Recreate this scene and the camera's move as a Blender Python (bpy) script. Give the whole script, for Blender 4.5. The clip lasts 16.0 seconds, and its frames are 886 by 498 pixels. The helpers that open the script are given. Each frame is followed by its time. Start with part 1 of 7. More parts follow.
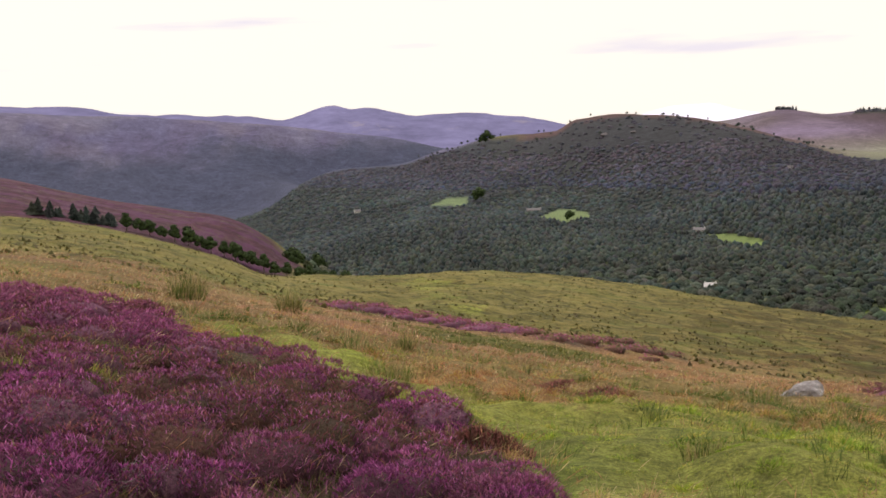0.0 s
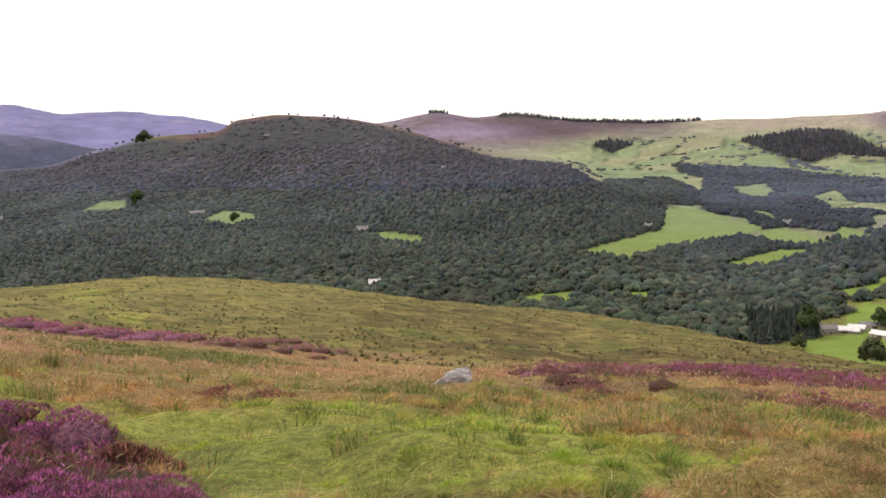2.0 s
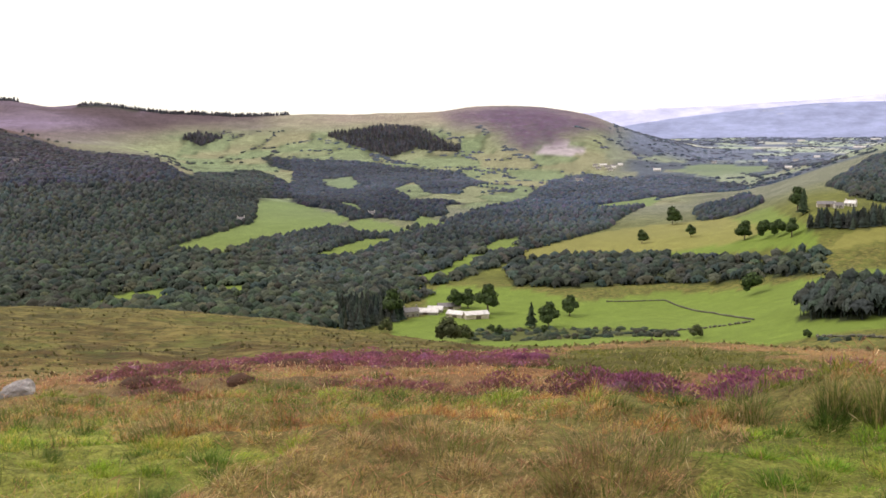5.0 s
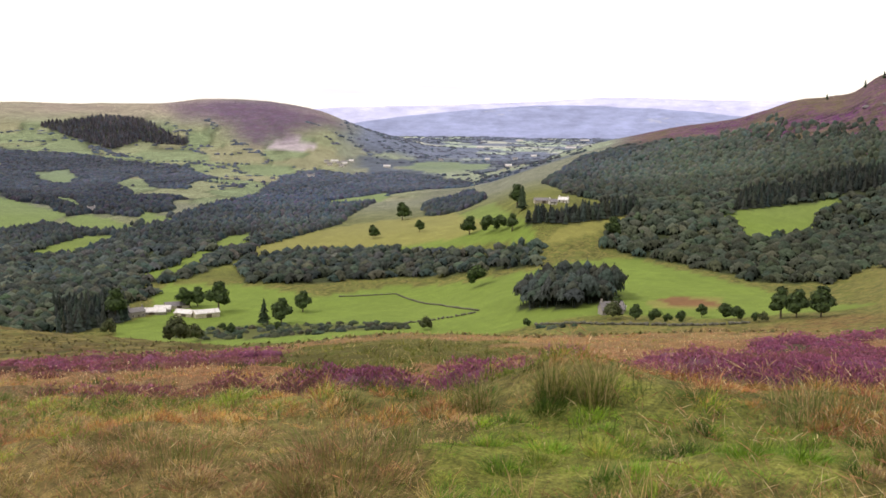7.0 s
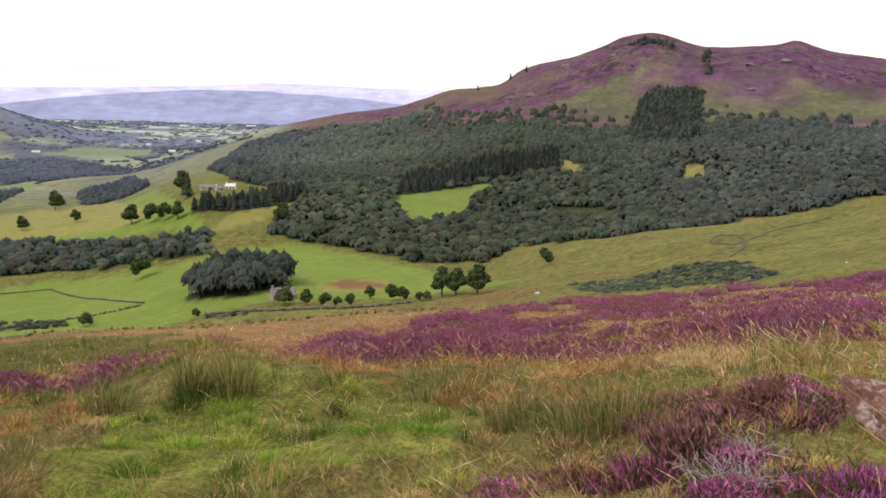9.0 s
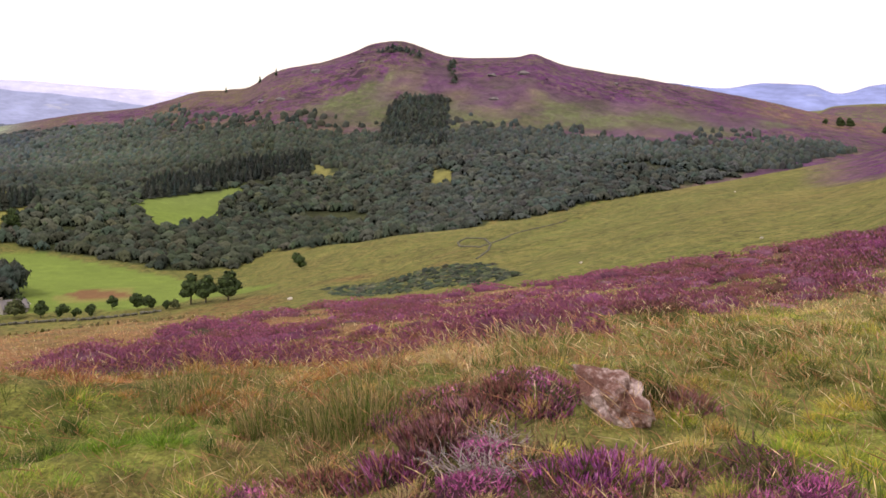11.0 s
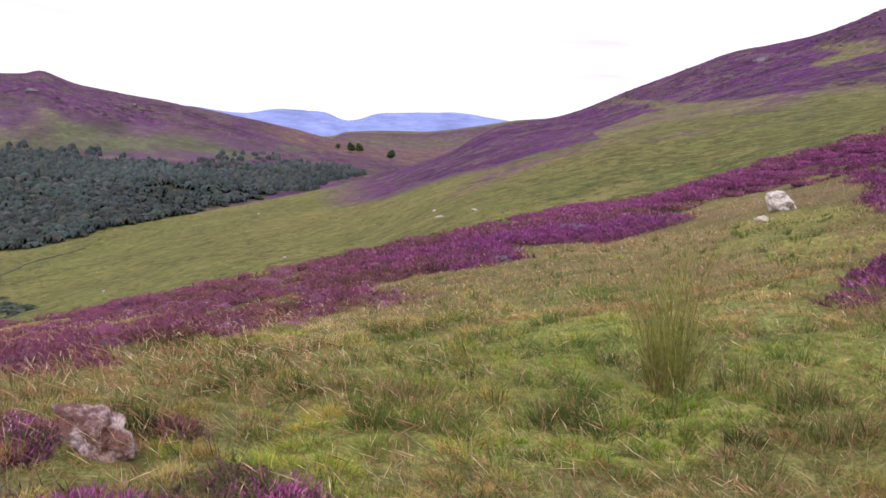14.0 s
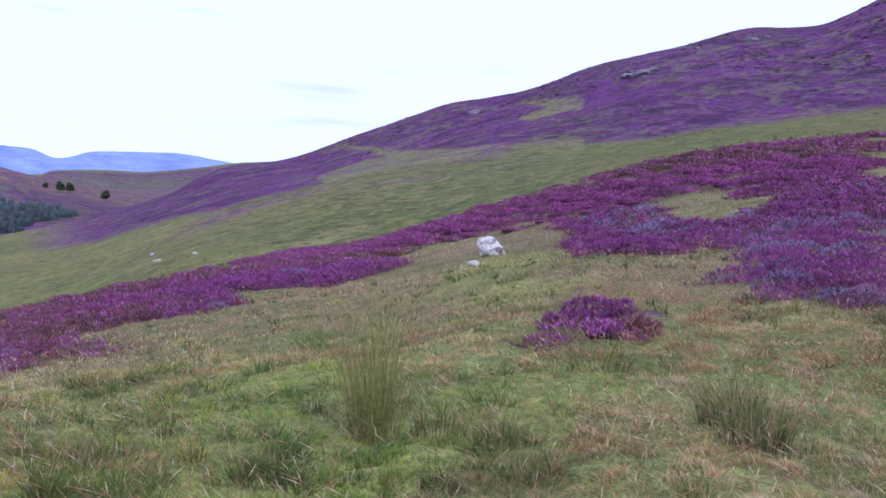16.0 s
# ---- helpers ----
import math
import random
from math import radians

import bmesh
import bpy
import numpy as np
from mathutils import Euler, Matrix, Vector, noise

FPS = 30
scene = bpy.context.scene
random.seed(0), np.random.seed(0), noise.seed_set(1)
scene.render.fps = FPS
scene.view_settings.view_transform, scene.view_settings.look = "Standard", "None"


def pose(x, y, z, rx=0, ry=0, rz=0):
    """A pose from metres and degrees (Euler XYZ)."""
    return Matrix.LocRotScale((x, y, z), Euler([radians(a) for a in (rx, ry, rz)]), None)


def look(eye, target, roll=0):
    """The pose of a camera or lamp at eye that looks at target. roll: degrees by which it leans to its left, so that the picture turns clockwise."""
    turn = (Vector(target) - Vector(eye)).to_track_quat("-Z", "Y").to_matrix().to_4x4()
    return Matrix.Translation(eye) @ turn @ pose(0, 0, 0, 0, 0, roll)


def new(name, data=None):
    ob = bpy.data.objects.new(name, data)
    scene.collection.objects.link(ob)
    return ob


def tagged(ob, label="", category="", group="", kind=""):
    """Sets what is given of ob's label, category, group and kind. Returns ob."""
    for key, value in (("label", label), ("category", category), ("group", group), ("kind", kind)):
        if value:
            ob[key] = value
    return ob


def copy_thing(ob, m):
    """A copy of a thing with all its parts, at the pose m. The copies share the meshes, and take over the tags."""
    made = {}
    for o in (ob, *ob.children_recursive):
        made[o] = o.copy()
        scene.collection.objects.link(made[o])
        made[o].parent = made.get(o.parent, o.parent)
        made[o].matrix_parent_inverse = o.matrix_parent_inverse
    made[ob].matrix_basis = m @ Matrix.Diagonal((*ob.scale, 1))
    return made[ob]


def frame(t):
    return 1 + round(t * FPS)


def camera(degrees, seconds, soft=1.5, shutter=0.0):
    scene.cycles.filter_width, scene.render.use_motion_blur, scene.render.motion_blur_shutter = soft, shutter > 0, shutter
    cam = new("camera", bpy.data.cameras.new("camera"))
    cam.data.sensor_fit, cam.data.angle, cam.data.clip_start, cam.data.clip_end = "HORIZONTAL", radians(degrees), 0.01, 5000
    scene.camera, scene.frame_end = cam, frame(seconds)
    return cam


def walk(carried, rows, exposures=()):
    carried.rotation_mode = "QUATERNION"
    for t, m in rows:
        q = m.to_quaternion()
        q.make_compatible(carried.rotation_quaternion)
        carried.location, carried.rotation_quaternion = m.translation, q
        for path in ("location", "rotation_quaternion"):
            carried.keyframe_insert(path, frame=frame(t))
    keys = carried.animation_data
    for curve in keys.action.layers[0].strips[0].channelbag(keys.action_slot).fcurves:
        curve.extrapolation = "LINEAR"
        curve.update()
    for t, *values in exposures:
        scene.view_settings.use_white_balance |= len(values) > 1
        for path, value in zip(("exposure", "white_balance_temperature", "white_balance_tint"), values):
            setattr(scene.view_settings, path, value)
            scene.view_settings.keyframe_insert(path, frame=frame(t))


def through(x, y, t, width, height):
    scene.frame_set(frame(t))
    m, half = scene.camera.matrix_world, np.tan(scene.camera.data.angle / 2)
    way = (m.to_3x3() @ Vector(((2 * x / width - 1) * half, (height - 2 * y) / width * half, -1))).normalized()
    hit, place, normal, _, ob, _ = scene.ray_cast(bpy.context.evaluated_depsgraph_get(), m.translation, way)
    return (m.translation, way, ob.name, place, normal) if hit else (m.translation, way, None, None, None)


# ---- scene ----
FOV = 48.70
cam = camera(FOV, 16.0, soft=1.65)
# seconds, place in metres, turn in degrees
ROWS = [
    (0.0, 0.000, -0.000, 1.600, 83.60, 2.40, 0.05),
    (0.5, 0.026, -0.023, 1.605, 83.37, 2.38, -2.95),
    (1.0, 0.065, -0.032, 1.612, 83.21, 2.18, -8.04),
    (1.5, 0.112, -0.032, 1.614, 83.29, 2.34, -14.49),
    (2.0, 0.140, -0.032, 1.608, 82.90, 2.01, -19.38),
    (2.5, 0.181, -0.039, 1.611, 82.25, 2.08, -24.46),
    (3.0, 0.218, -0.053, 1.612, 82.34, 1.50, -29.12),
    (3.5, 0.265, -0.075, 1.619, 81.69, 0.86, -31.81),
    (4.0, 0.338, -0.106, 1.623, 81.44, 1.08, -36.17),
    (4.5, 0.405, -0.129, 1.616, 81.79, 1.07, -39.62),
    (7.0, 0.548, -0.066, 1.589, 81.70, -0.88, -58.37),
    (7.5, 0.550, -0.111, 1.596, 81.95, -1.00, -62.82),
    (8.0, 0.554, -0.153, 1.587, 81.72, -1.34, -67.70),
    (8.5, 0.578, -0.207, 1.598, 81.34, -1.88, -72.85),
    (9.0, 0.608, -0.269, 1.618, 81.38, -2.04, -77.56),
    (11.5, 0.678, -0.305, 1.584, 82.75, -3.92, -96.67),
    (12.0, 0.634, -0.352, 1.606, 83.27, -4.39, -102.13),
    (12.5, 0.606, -0.378, 1.612, 83.90, -4.15, -106.59),
    (13.0, 0.575, -0.414, 1.631, 84.86, -4.07, -111.37),
    (13.5, 0.533, -0.433, 1.640, 85.47, -3.92, -115.93),
    (14.0, 0.496, -0.466, 1.645, 85.38, -3.72, -119.27),
    (14.5, 0.461, -0.486, 1.657, 85.66, -3.85, -122.43),
    (15.0, 0.458, -0.535, 1.668, 86.46, -4.60, -128.31),
    (15.5, 0.457, -0.572, 1.688, 87.52, -4.61, -132.42),
    (16.0, 0.445, -0.606, 1.694, 89.05, -4.27, -135.30),
]
walk(cam, [(t, pose(x, y, z, rx, ry, rz)) for t, x, y, z, rx, ry, rz in ROWS],
     exposures=[(0.0, -0.44, 6600, 19), (0.5, -0.42, 6600, 19), (1.5, -0.2, 6580, 19), (2.25, -0.1, 6560, 18), (3.5, -0.15, 6550, 18), (4.5, -0.18, 6550, 18), (9.0, -0.28, 6550, 19), (12.5, -0.25, 6750, 26), (13.5, -0.27, 6300, 26), (15.0, -0.38, 4850, 32), (16.0, -0.38, 4650, 33)])


# ---- sky and sun: bright thin overcast ----
SUN_BEARING, SUN_HEIGHT = -40.0, 50.0
world = bpy.data.worlds.new("overcast_sky")
scene.world = world
world.use_nodes = True
wn, wl = world.node_tree.nodes, world.node_tree.links
wn.clear()
w_out, w_bg = wn.new("ShaderNodeOutputWorld"), wn.new("ShaderNodeBackground")
w_sky = wn.new("ShaderNodeTexSky")
w_sky.sky_type, w_sky.sun_disc = "NISHITA", False
w_sky.sun_elevation, w_sky.sun_rotation = radians(SUN_HEIGHT), radians(SUN_BEARING)
w_sky.air_density, w_sky.dust_density = 1.0, 2.0
w_map, w_tex = wn.new("ShaderNodeMapping"), wn.new("ShaderNodeTexCoord")
w_map.inputs["Scale"].default_value = (1.6, 1.6, 16.0)
w_noise = wn.new("ShaderNodeTexNoise")
w_noise.inputs["Scale"].default_value, w_noise.inputs["Detail"].default_value = 2.2, 5.0
w_ramp = wn.new("ShaderNodeValToRGB")
w_ramp.color_ramp.elements[0].position, w_ramp.color_ramp.elements[0].color = 0.30, (12.0, 11.8, 12.4, 1)
w_ramp.color_ramp.elements[1].position, w_ramp.color_ramp.elements[1].color = 0.42, (15.0, 14.8, 12.7, 1)
w_mix = wn.new("ShaderNodeMix")
w_mix.data_type, w_mix.inputs["Factor"].default_value = "RGBA", 0.94
wl.new(w_tex.outputs["Generated"], w_map.inputs["Vector"])
wl.new(w_map.outputs["Vector"], w_noise.inputs["Vector"])
wl.new(w_noise.outputs["Fac"], w_ramp.inputs["Fac"])
wl.new(w_sky.outputs["Color"], w_mix.inputs["A"])
wl.new(w_ramp.outputs["Color"], w_mix.inputs["B"])
wl.new(w_mix.outputs["Result"], w_bg.inputs["Color"])
w_bg.inputs["Strength"].default_value = 0.10
wl.new(w_bg.outputs["Background"], w_out.inputs["Surface"])

sun = new("sun", bpy.data.lights.new("sun", "SUN"))
sun.data.energy, sun.data.angle, sun.data.color = 2.1, radians(10), (1.0, 0.95, 0.88)
a, h = radians(SUN_BEARING), radians(SUN_HEIGHT)
sun.matrix_world = look((0, 0, 300), (-math.sin(a) * math.cos(h) * 300, -math.cos(a) * math.cos(h) * 300, 300 - math.sin(h) * 300))


# ---- materials ----
def material(name):
    mat = bpy.data.materials.new(name)
    mat.use_nodes = True
    nt = mat.node_tree
    return mat, nt.nodes, nt.links, nt.nodes["Principled BSDF"]


def math_node(n, l, op, a, b):
    node = n.new("ShaderNodeMath")
    node.operation = op
    for k, v in enumerate((a, b)):
        if isinstance(v, (int, float)):
            node.inputs[k].default_value = v
        else:
            l.new(v, node.inputs[k])
    return node.outputs[0]


def noise_node(n, l, vector, scale, detail=4.0, rough=0.6):
    node = n.new("ShaderNodeTexNoise")
    node.inputs["Scale"].default_value, node.inputs["Detail"].default_value = scale, detail
    node.inputs["Roughness"].default_value = rough
    l.new(vector, node.inputs["Vector"])
    return node.outputs["Fac"]


def tint(n, l, colour, factor, low, high):
    """colour times a grey value that runs from low to high as the factor runs from 0.3 to 0.7."""
    ramp = n.new("ShaderNodeMapRange")
    ramp.inputs["From Min"].default_value, ramp.inputs["From Max"].default_value = 0.3, 0.7
    ramp.inputs["To Min"].default_value, ramp.inputs["To Max"].default_value = low, high
    l.new(factor, ramp.inputs["Value"])
    mul = n.new("ShaderNodeVectorMath")
    mul.operation = "SCALE"
    l.new(colour, mul.inputs[0])
    l.new(ramp.outputs["Result"], mul.inputs["Scale"])
    return mul.outputs[0]


def mixed(n, l, a, b, factor):
    """Colour a, with colour b (a socket or three numbers) over it by the factor."""
    node = n.new("ShaderNodeMix")
    node.data_type = "RGBA"
    l.new(a, node.inputs["A"])
    if isinstance(b, tuple):
        node.inputs["B"].default_value = (*b, 1)
    else:
        l.new(b, node.inputs["B"])
    l.new(factor, node.inputs["Factor"])
    return node.outputs["Result"]


def patches_node(n, l, vector, scale, detail, lo, hi):
    """Patches with ragged edges: 0 outside, 1 inside."""
    ramp = n.new("ShaderNodeMapRange")
    ramp.inputs["From Min"].default_value, ramp.inputs["From Max"].default_value = lo, hi
    l.new(noise_node(n, l, vector, scale, detail, 0.68), ramp.inputs["Value"])
    return ramp.outputs["Result"]


def land_material():
    """Turf, heath and fields: the cover's colour, broken up by what grows there."""
    mat, n, l, p = material("land")
    cover, kinds = n.new("ShaderNodeVertexColor"), n.new("ShaderNodeVertexColor")
    cover.layer_name, kinds.layer_name = "cover", "kinds"
    split = n.new("ShaderNodeSeparateColor")
    l.new(kinds.outputs["Color"], split.inputs["Color"])
    heath, lawn, rough = split.outputs["Red"], split.outputs["Green"], split.outputs["Blue"]
    where = n.new("ShaderNodeNewGeometry").outputs["Position"]
    c = cover.outputs["Color"]
    for size, detail, low, high in ((0.02, 6.0, 0.80, 1.20), (0.055, 5.0, 0.80, 1.20), (0.16, 6.0, 0.74, 1.26), (1.1, 5.0, 0.72, 1.28), (9.0, 4.0, 0.55, 1.45), (45.0, 4.0, 0.45, 1.55)):
        c = tint(n, l, c, noise_node(n, l, where, size, detail), low, high)
    c = mixed(n, l, c, cover.outputs["Color"], math_node(n, l, "MULTIPLY", lawn, 0.6))
    # heath: burnt and old stands, bright young stands, bleached grass in the runnels, small bushes
    for colour, scale, lo, hi, most in (((0.048, 0.024, 0.050), 0.045, 0.49, 0.57, 0.65), ((0.158, 0.038, 0.172), 0.07, 0.47, 0.56, 0.8),
                                        ((0.19, 0.15, 0.075), 0.09, 0.59, 0.65, 0.6), ((0.105, 0.110, 0.042), 0.035, 0.57, 0.67, 0.6),
                                        ((0.030, 0.022, 0.026), 0.33, 0.51, 0.6, 0.8)):
        amount = math_node(n, l, "MULTIPLY", patches_node(n, l, where, scale, 8.0, lo, hi), math_node(n, l, "MULTIPLY", heath, most))
        c = mixed(n, l, c, colour, amount)
    for scale, width in ((0.016, 0.016), (0.035, 0.012)):
        off = math_node(n, l, "ABSOLUTE", math_node(n, l, "SUBTRACT", noise_node(n, l, where, scale, 7.0, 0.62), 0.5), 0.0)
        line = n.new("ShaderNodeMapRange")
        line.inputs["From Min"].default_value, line.inputs["From Max"].default_value = width, width * 0.3
        l.new(off, line.inputs["Value"])
        c = mixed(n, l, c, (0.19, 0.16, 0.095), math_node(n, l, "MULTIPLY", line.outputs["Result"], math_node(n, l, "MULTIPLY", heath, 0.6)))
    # rough pasture: straw, dark rush tufts, moss
    for colour, scale, lo, hi, most in (((0.24, 0.20, 0.068), 0.28, 0.47, 0.6, 0.7), ((0.055, 0.058, 0.018), 0.45, 0.52, 0.6, 0.85),
                                        ((0.13, 0.155, 0.035), 0.09, 0.52, 0.66, 0.6), ((0.050, 0.040, 0.020), 1.3, 0.57, 0.66, 0.6)):
        amount = math_node(n, l, "MULTIPLY", patches_node(n, l, where, scale, 7.0, lo, hi), math_node(n, l, "MULTIPLY", rough, most))
        c = mixed(n, l, c, colour, amount)
    l.new(c, p.inputs["Base Color"])
    p.inputs["Roughness"].default_value = 0.95
    p.inputs["Specular IOR Level"].default_value = 0.15
    b = n.new("ShaderNodeBump")
    b.inputs["Strength"].default_value, b.inputs["Distance"].default_value = 0.9, 0.06
    l.new(noise_node(n, l, where, 14.0, 8.0, 0.7), b.inputs["Height"])
    wide = n.new("ShaderNodeBump")
    wide.inputs["Distance"].default_value = 5.0
    l.new(heath, wide.inputs["Strength"])
    l.new(noise_node(n, l, where, 0.11, 8.0, 0.68), wide.inputs["Height"])
    l.new(b.outputs["Normal"], wide.inputs["Normal"])
    tufts = n.new("ShaderNodeBump")
    tufts.inputs["Distance"].default_value = 0.7
    l.new(rough, tufts.inputs["Strength"])
    l.new(noise_node(n, l, where, 0.6, 5.0, 0.65), tufts.inputs["Height"])
    l.new(wide.outputs["Normal"], tufts.inputs["Normal"])
    l.new(tufts.outputs["Normal"], p.inputs["Normal"])
    return mat


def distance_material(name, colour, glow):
    """Far hills, haze put into colour and glow: woods, clearings and moor on them."""
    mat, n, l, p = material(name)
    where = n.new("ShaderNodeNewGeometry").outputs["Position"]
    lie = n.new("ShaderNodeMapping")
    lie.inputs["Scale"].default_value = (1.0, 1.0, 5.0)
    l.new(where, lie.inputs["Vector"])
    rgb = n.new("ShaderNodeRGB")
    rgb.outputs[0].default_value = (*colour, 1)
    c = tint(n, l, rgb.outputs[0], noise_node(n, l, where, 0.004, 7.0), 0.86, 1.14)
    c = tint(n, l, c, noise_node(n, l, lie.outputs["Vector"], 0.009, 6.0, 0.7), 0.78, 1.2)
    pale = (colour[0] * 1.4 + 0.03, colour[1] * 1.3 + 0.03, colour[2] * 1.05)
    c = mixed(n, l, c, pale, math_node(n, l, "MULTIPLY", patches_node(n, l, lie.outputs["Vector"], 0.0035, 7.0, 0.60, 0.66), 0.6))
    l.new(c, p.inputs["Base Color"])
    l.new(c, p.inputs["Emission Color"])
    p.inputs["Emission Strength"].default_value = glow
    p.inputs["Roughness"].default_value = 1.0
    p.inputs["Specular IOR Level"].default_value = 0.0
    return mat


LAND = land_material()


# ---- the lie of the land ----
# Landform lines fitted to the camera's view from the path: rows of bearing (degrees clockwise from the first heading),
# distance and height in metres above the path.
NEAR = [
    (-30, 5, 0.10), (-15, 5, -0.10), (0, 5, -0.35), (20, 5, -0.30), (45, 5, -0.20), (72, 5, -0.10), (90, 5, 0.10),
    (105, 5, 0.30), (133, 5, 0.15), (162, 5, 0.30),
]
APRON = [
    (-30, 15, 0.00), (-24, 15, -0.30), (-10, 15, -1.20), (0, 15, -1.90), (20, 15, -2.50), (45, 15, -2.70),
    (72, 15, -2.50), (90, 15, -1.80), (105, 15, -1.00), (120, 15, -0.40), (133, 15, 0.20), (143, 15, 0.80),
    (162, 15, 1.20),
]
LOWER_MOOR = [
    (-30, 30, -0.90), (-24, 30, -1.40), (-10, 30, -3.30), (0, 30, -4.50), (20, 30, -6.10), (45, 30, -6.20),
    (72, 30, -5.90), (90, 30, -4.80), (105, 30, -3.30), (120, 30, -1.30), (133, 30, 0.00), (143, 30, 1.30),
    (162, 30, 2.70),
]
MOOR_EDGE = [
    (-30, 60, -2.81), (-24, 60, -3.65), (-17, 60, -5.34), (-10, 60, -7.69), (0, 58, -9.67), (7, 58, -10.73),
    (13, 60, -12.25), (24, 60, -13.58), (33, 64, -14.65), (40, 66, -14.92), (47, 68, -15.29), (56, 64, -13.53),
    (66, 62, -12.94), (75, 62, -12.03), (83, 64, -11.54), (88.5, 66, -11.35), (94.7, 68, -10.39), (101, 71, -9.39),
    (107.6, 74, -7.49), (114, 78, -5.91), (120, 84, -3.68), (126, 90, -1.54), (131, 95, -0.06), (142, 104, 7.41),
    (151, 110, 13.16), (162, 118, 16.51),
]
BELOW_EDGE = [
    (-30, 100, -4.52), (-24, 100, -5.57), (-17, 100, -8.21), (-10, 100, -12.63), (3, 100, -15.31), (13, 100, -17.84),
    (24, 100, -20.39), (33, 100, -21.67), (40, 100, -22.41), (47, 100, -23.52), (56, 110, -27.87), (66, 105, -27.52),
    (75, 105, -27.52), (83, 110, -26.85), (90, 115, -25.37), (100, 120, -20.86), (107, 120, -16.55), (114, 125, -12.86),
    (122, 130, -6.6), (131, 140, -1.6), (142, 150, 10.0), (151, 160, 17.9), (162, 170, 22.5),
]
KNOLL = [
    (-30, 140, -4.8), (-24.6, 140, -6.1), (-21.8, 140, -7.2), (-18.9, 142, -9.1), (-16, 145, -11.5),
    (-12.9, 148, -14.7), (-10.4, 150, -18.1), (-7.8, 155, -18.9), (-2.5, 160, -20.3), (3.5, 165, -21.3),
    (6.8, 165, -22.2), (10, 165, -23.5), (14.8, 160, -25.2), (19.4, 155, -26.3), (24, 150, -26.7), (33, 145, -29.0),
    (39, 140, -30.5), (45, 135, -31.3), (50, 150, -38.6), (56, 180, -50.0), (66, 180, -48.3), (75, 190, -47.5),
    (83, 200, -44.6), (90, 210, -41.9), (100, 220, -31.3), (107, 220, -23.5), (114, 230, -16.5), (122, 250, -0.6),
    (131, 270, 14.8), (140, 285, 25.5), (151, 300, 37.4), (162, 300, 43.8),
]
LOWER_SLOPE = [
    (-30, 400, -18.7), (-24, 420, -23.4), (-17, 430, -36.0), (-10, 430, -58.1), (-4, 400, -65.3), (3, 400, -68.9),
    (10, 380, -72.3), (18, 360, -78.2), (26, 350, -85.7), (34, 350, -92.2), (42, 380, -100.2), (48, 420, -105.5),
    (56, 470, -108.6), (67, 430, -89.0), (75, 430, -85.1), (82, 400, -73.3), (88, 420, -63.4), (94, 420, -50.0),
    (100, 430, -40.6), (107, 430, -25.5), (114, 440, -13.8), (122, 430, 11.4), (131, 430, 31.7), (140, 420, 53.2),
    (151, 420, 73.4), (162, 400, 75.7),
]
FARM_FLAT = [
    (-30, 640, -1.8), (-24.4, 640, -10.1), (-21.7, 630, -18.2), (-18.8, 620, -26.6), (-15.8, 610, -33.0),
    (-12.8, 600, -39.5), (-10.3, 600, -54.7), (-9.1, 600, -65.8), (-6, 600, -89.1), (0, 620, -113.3), (10, 640, -121.6),
    (20, 630, -122.0), (30, 610, -120.3), (40, 575, -119.6), (45, 570, -120.1), (50, 575, -118.5), (56, 620, -117.8),
    (62, 620, -102.2), (66, 610, -92.3), (69, 610, -92.3), (72.4, 600, -91.3), (80, 560, -90.1), (85, 560, -76.1),
    (88, 500, -64.7), (94.5, 470, -50.3), (97, 460, -44.6), (102.5, 480, -33.6), (108, 520, -22.9), (113.8, 560, -9.2),
    (115.7, 580, -3.1), (119.4, 620, 11.8), (122.6, 650, 32.7), (125.8, 650, 40.1), (130.4, 650, 61.4),
    (135.3, 640, 82.5), (139.2, 630, 91.3), (143.3, 620, 109.2), (148, 610, 121.8), (151.9, 600, 132.4),
    (155.1, 600, 134.6), (158.7, 590, 147.6), (163, 590, 159.7),
]
VALLEY = [
    (-30, 1000, -103.5), (-10, 1000, -147.9), (-4, 950, -135.3), (5, 930, -125.0), (14, 920, -126.1), (24, 900, -123.3),
    (32, 880, -123.6), (40, 860, -123.9), (48, 880, -118.9), (54, 850, -113.3), (58, 800, -105.1), (62, 780, -85.9),
    (64, 780, -72.1), (68, 780, -74.9), (70, 760, -75.6), (74, 760, -78.3), (80, 720, -89.4), (85, 700, -90.6),
    (90, 680, -79.5), (96, 660, -66.6), (102, 660, -58.5), (108, 720, -48.7), (114, 760, -32.9), (118, 800, -19.3),
    (122, 850, 1.6), (130, 900, 48.8), (140, 900, 96.2), (151, 900, 144.1), (162, 900, 176.5),
]
HILL_FOOT = [
    (-30, 1500, -161.4), (-10, 1500, -145.5), (-4, 1500, -116.5), (0, 1500, -103.3), (5, 1500, -108.6),
    (11.5, 1320, -118.5), (18, 1080, -121.5), (26.5, 1000, -121.2), (31, 1150, -117.2), (36, 1300, -123.6),
    (44, 1400, -125.8), (50, 1400, -128.3), (58, 1250, -118.8), (61, 1100, -100.4), (64, 1000, -78.9),
    (66, 1050, -75.5), (70, 1100, -71.5), (74, 1100, -59.9), (82, 1050, -25.9), (88, 1030, -21.8), (94, 1000, -8.0),
    (104, 1020, -7.3), (113.7, 1100, -4.2), (118, 1150, -4.4), (122, 1200, 22.5), (130, 1300, 69.7), (162, 1300, 184.3),
]
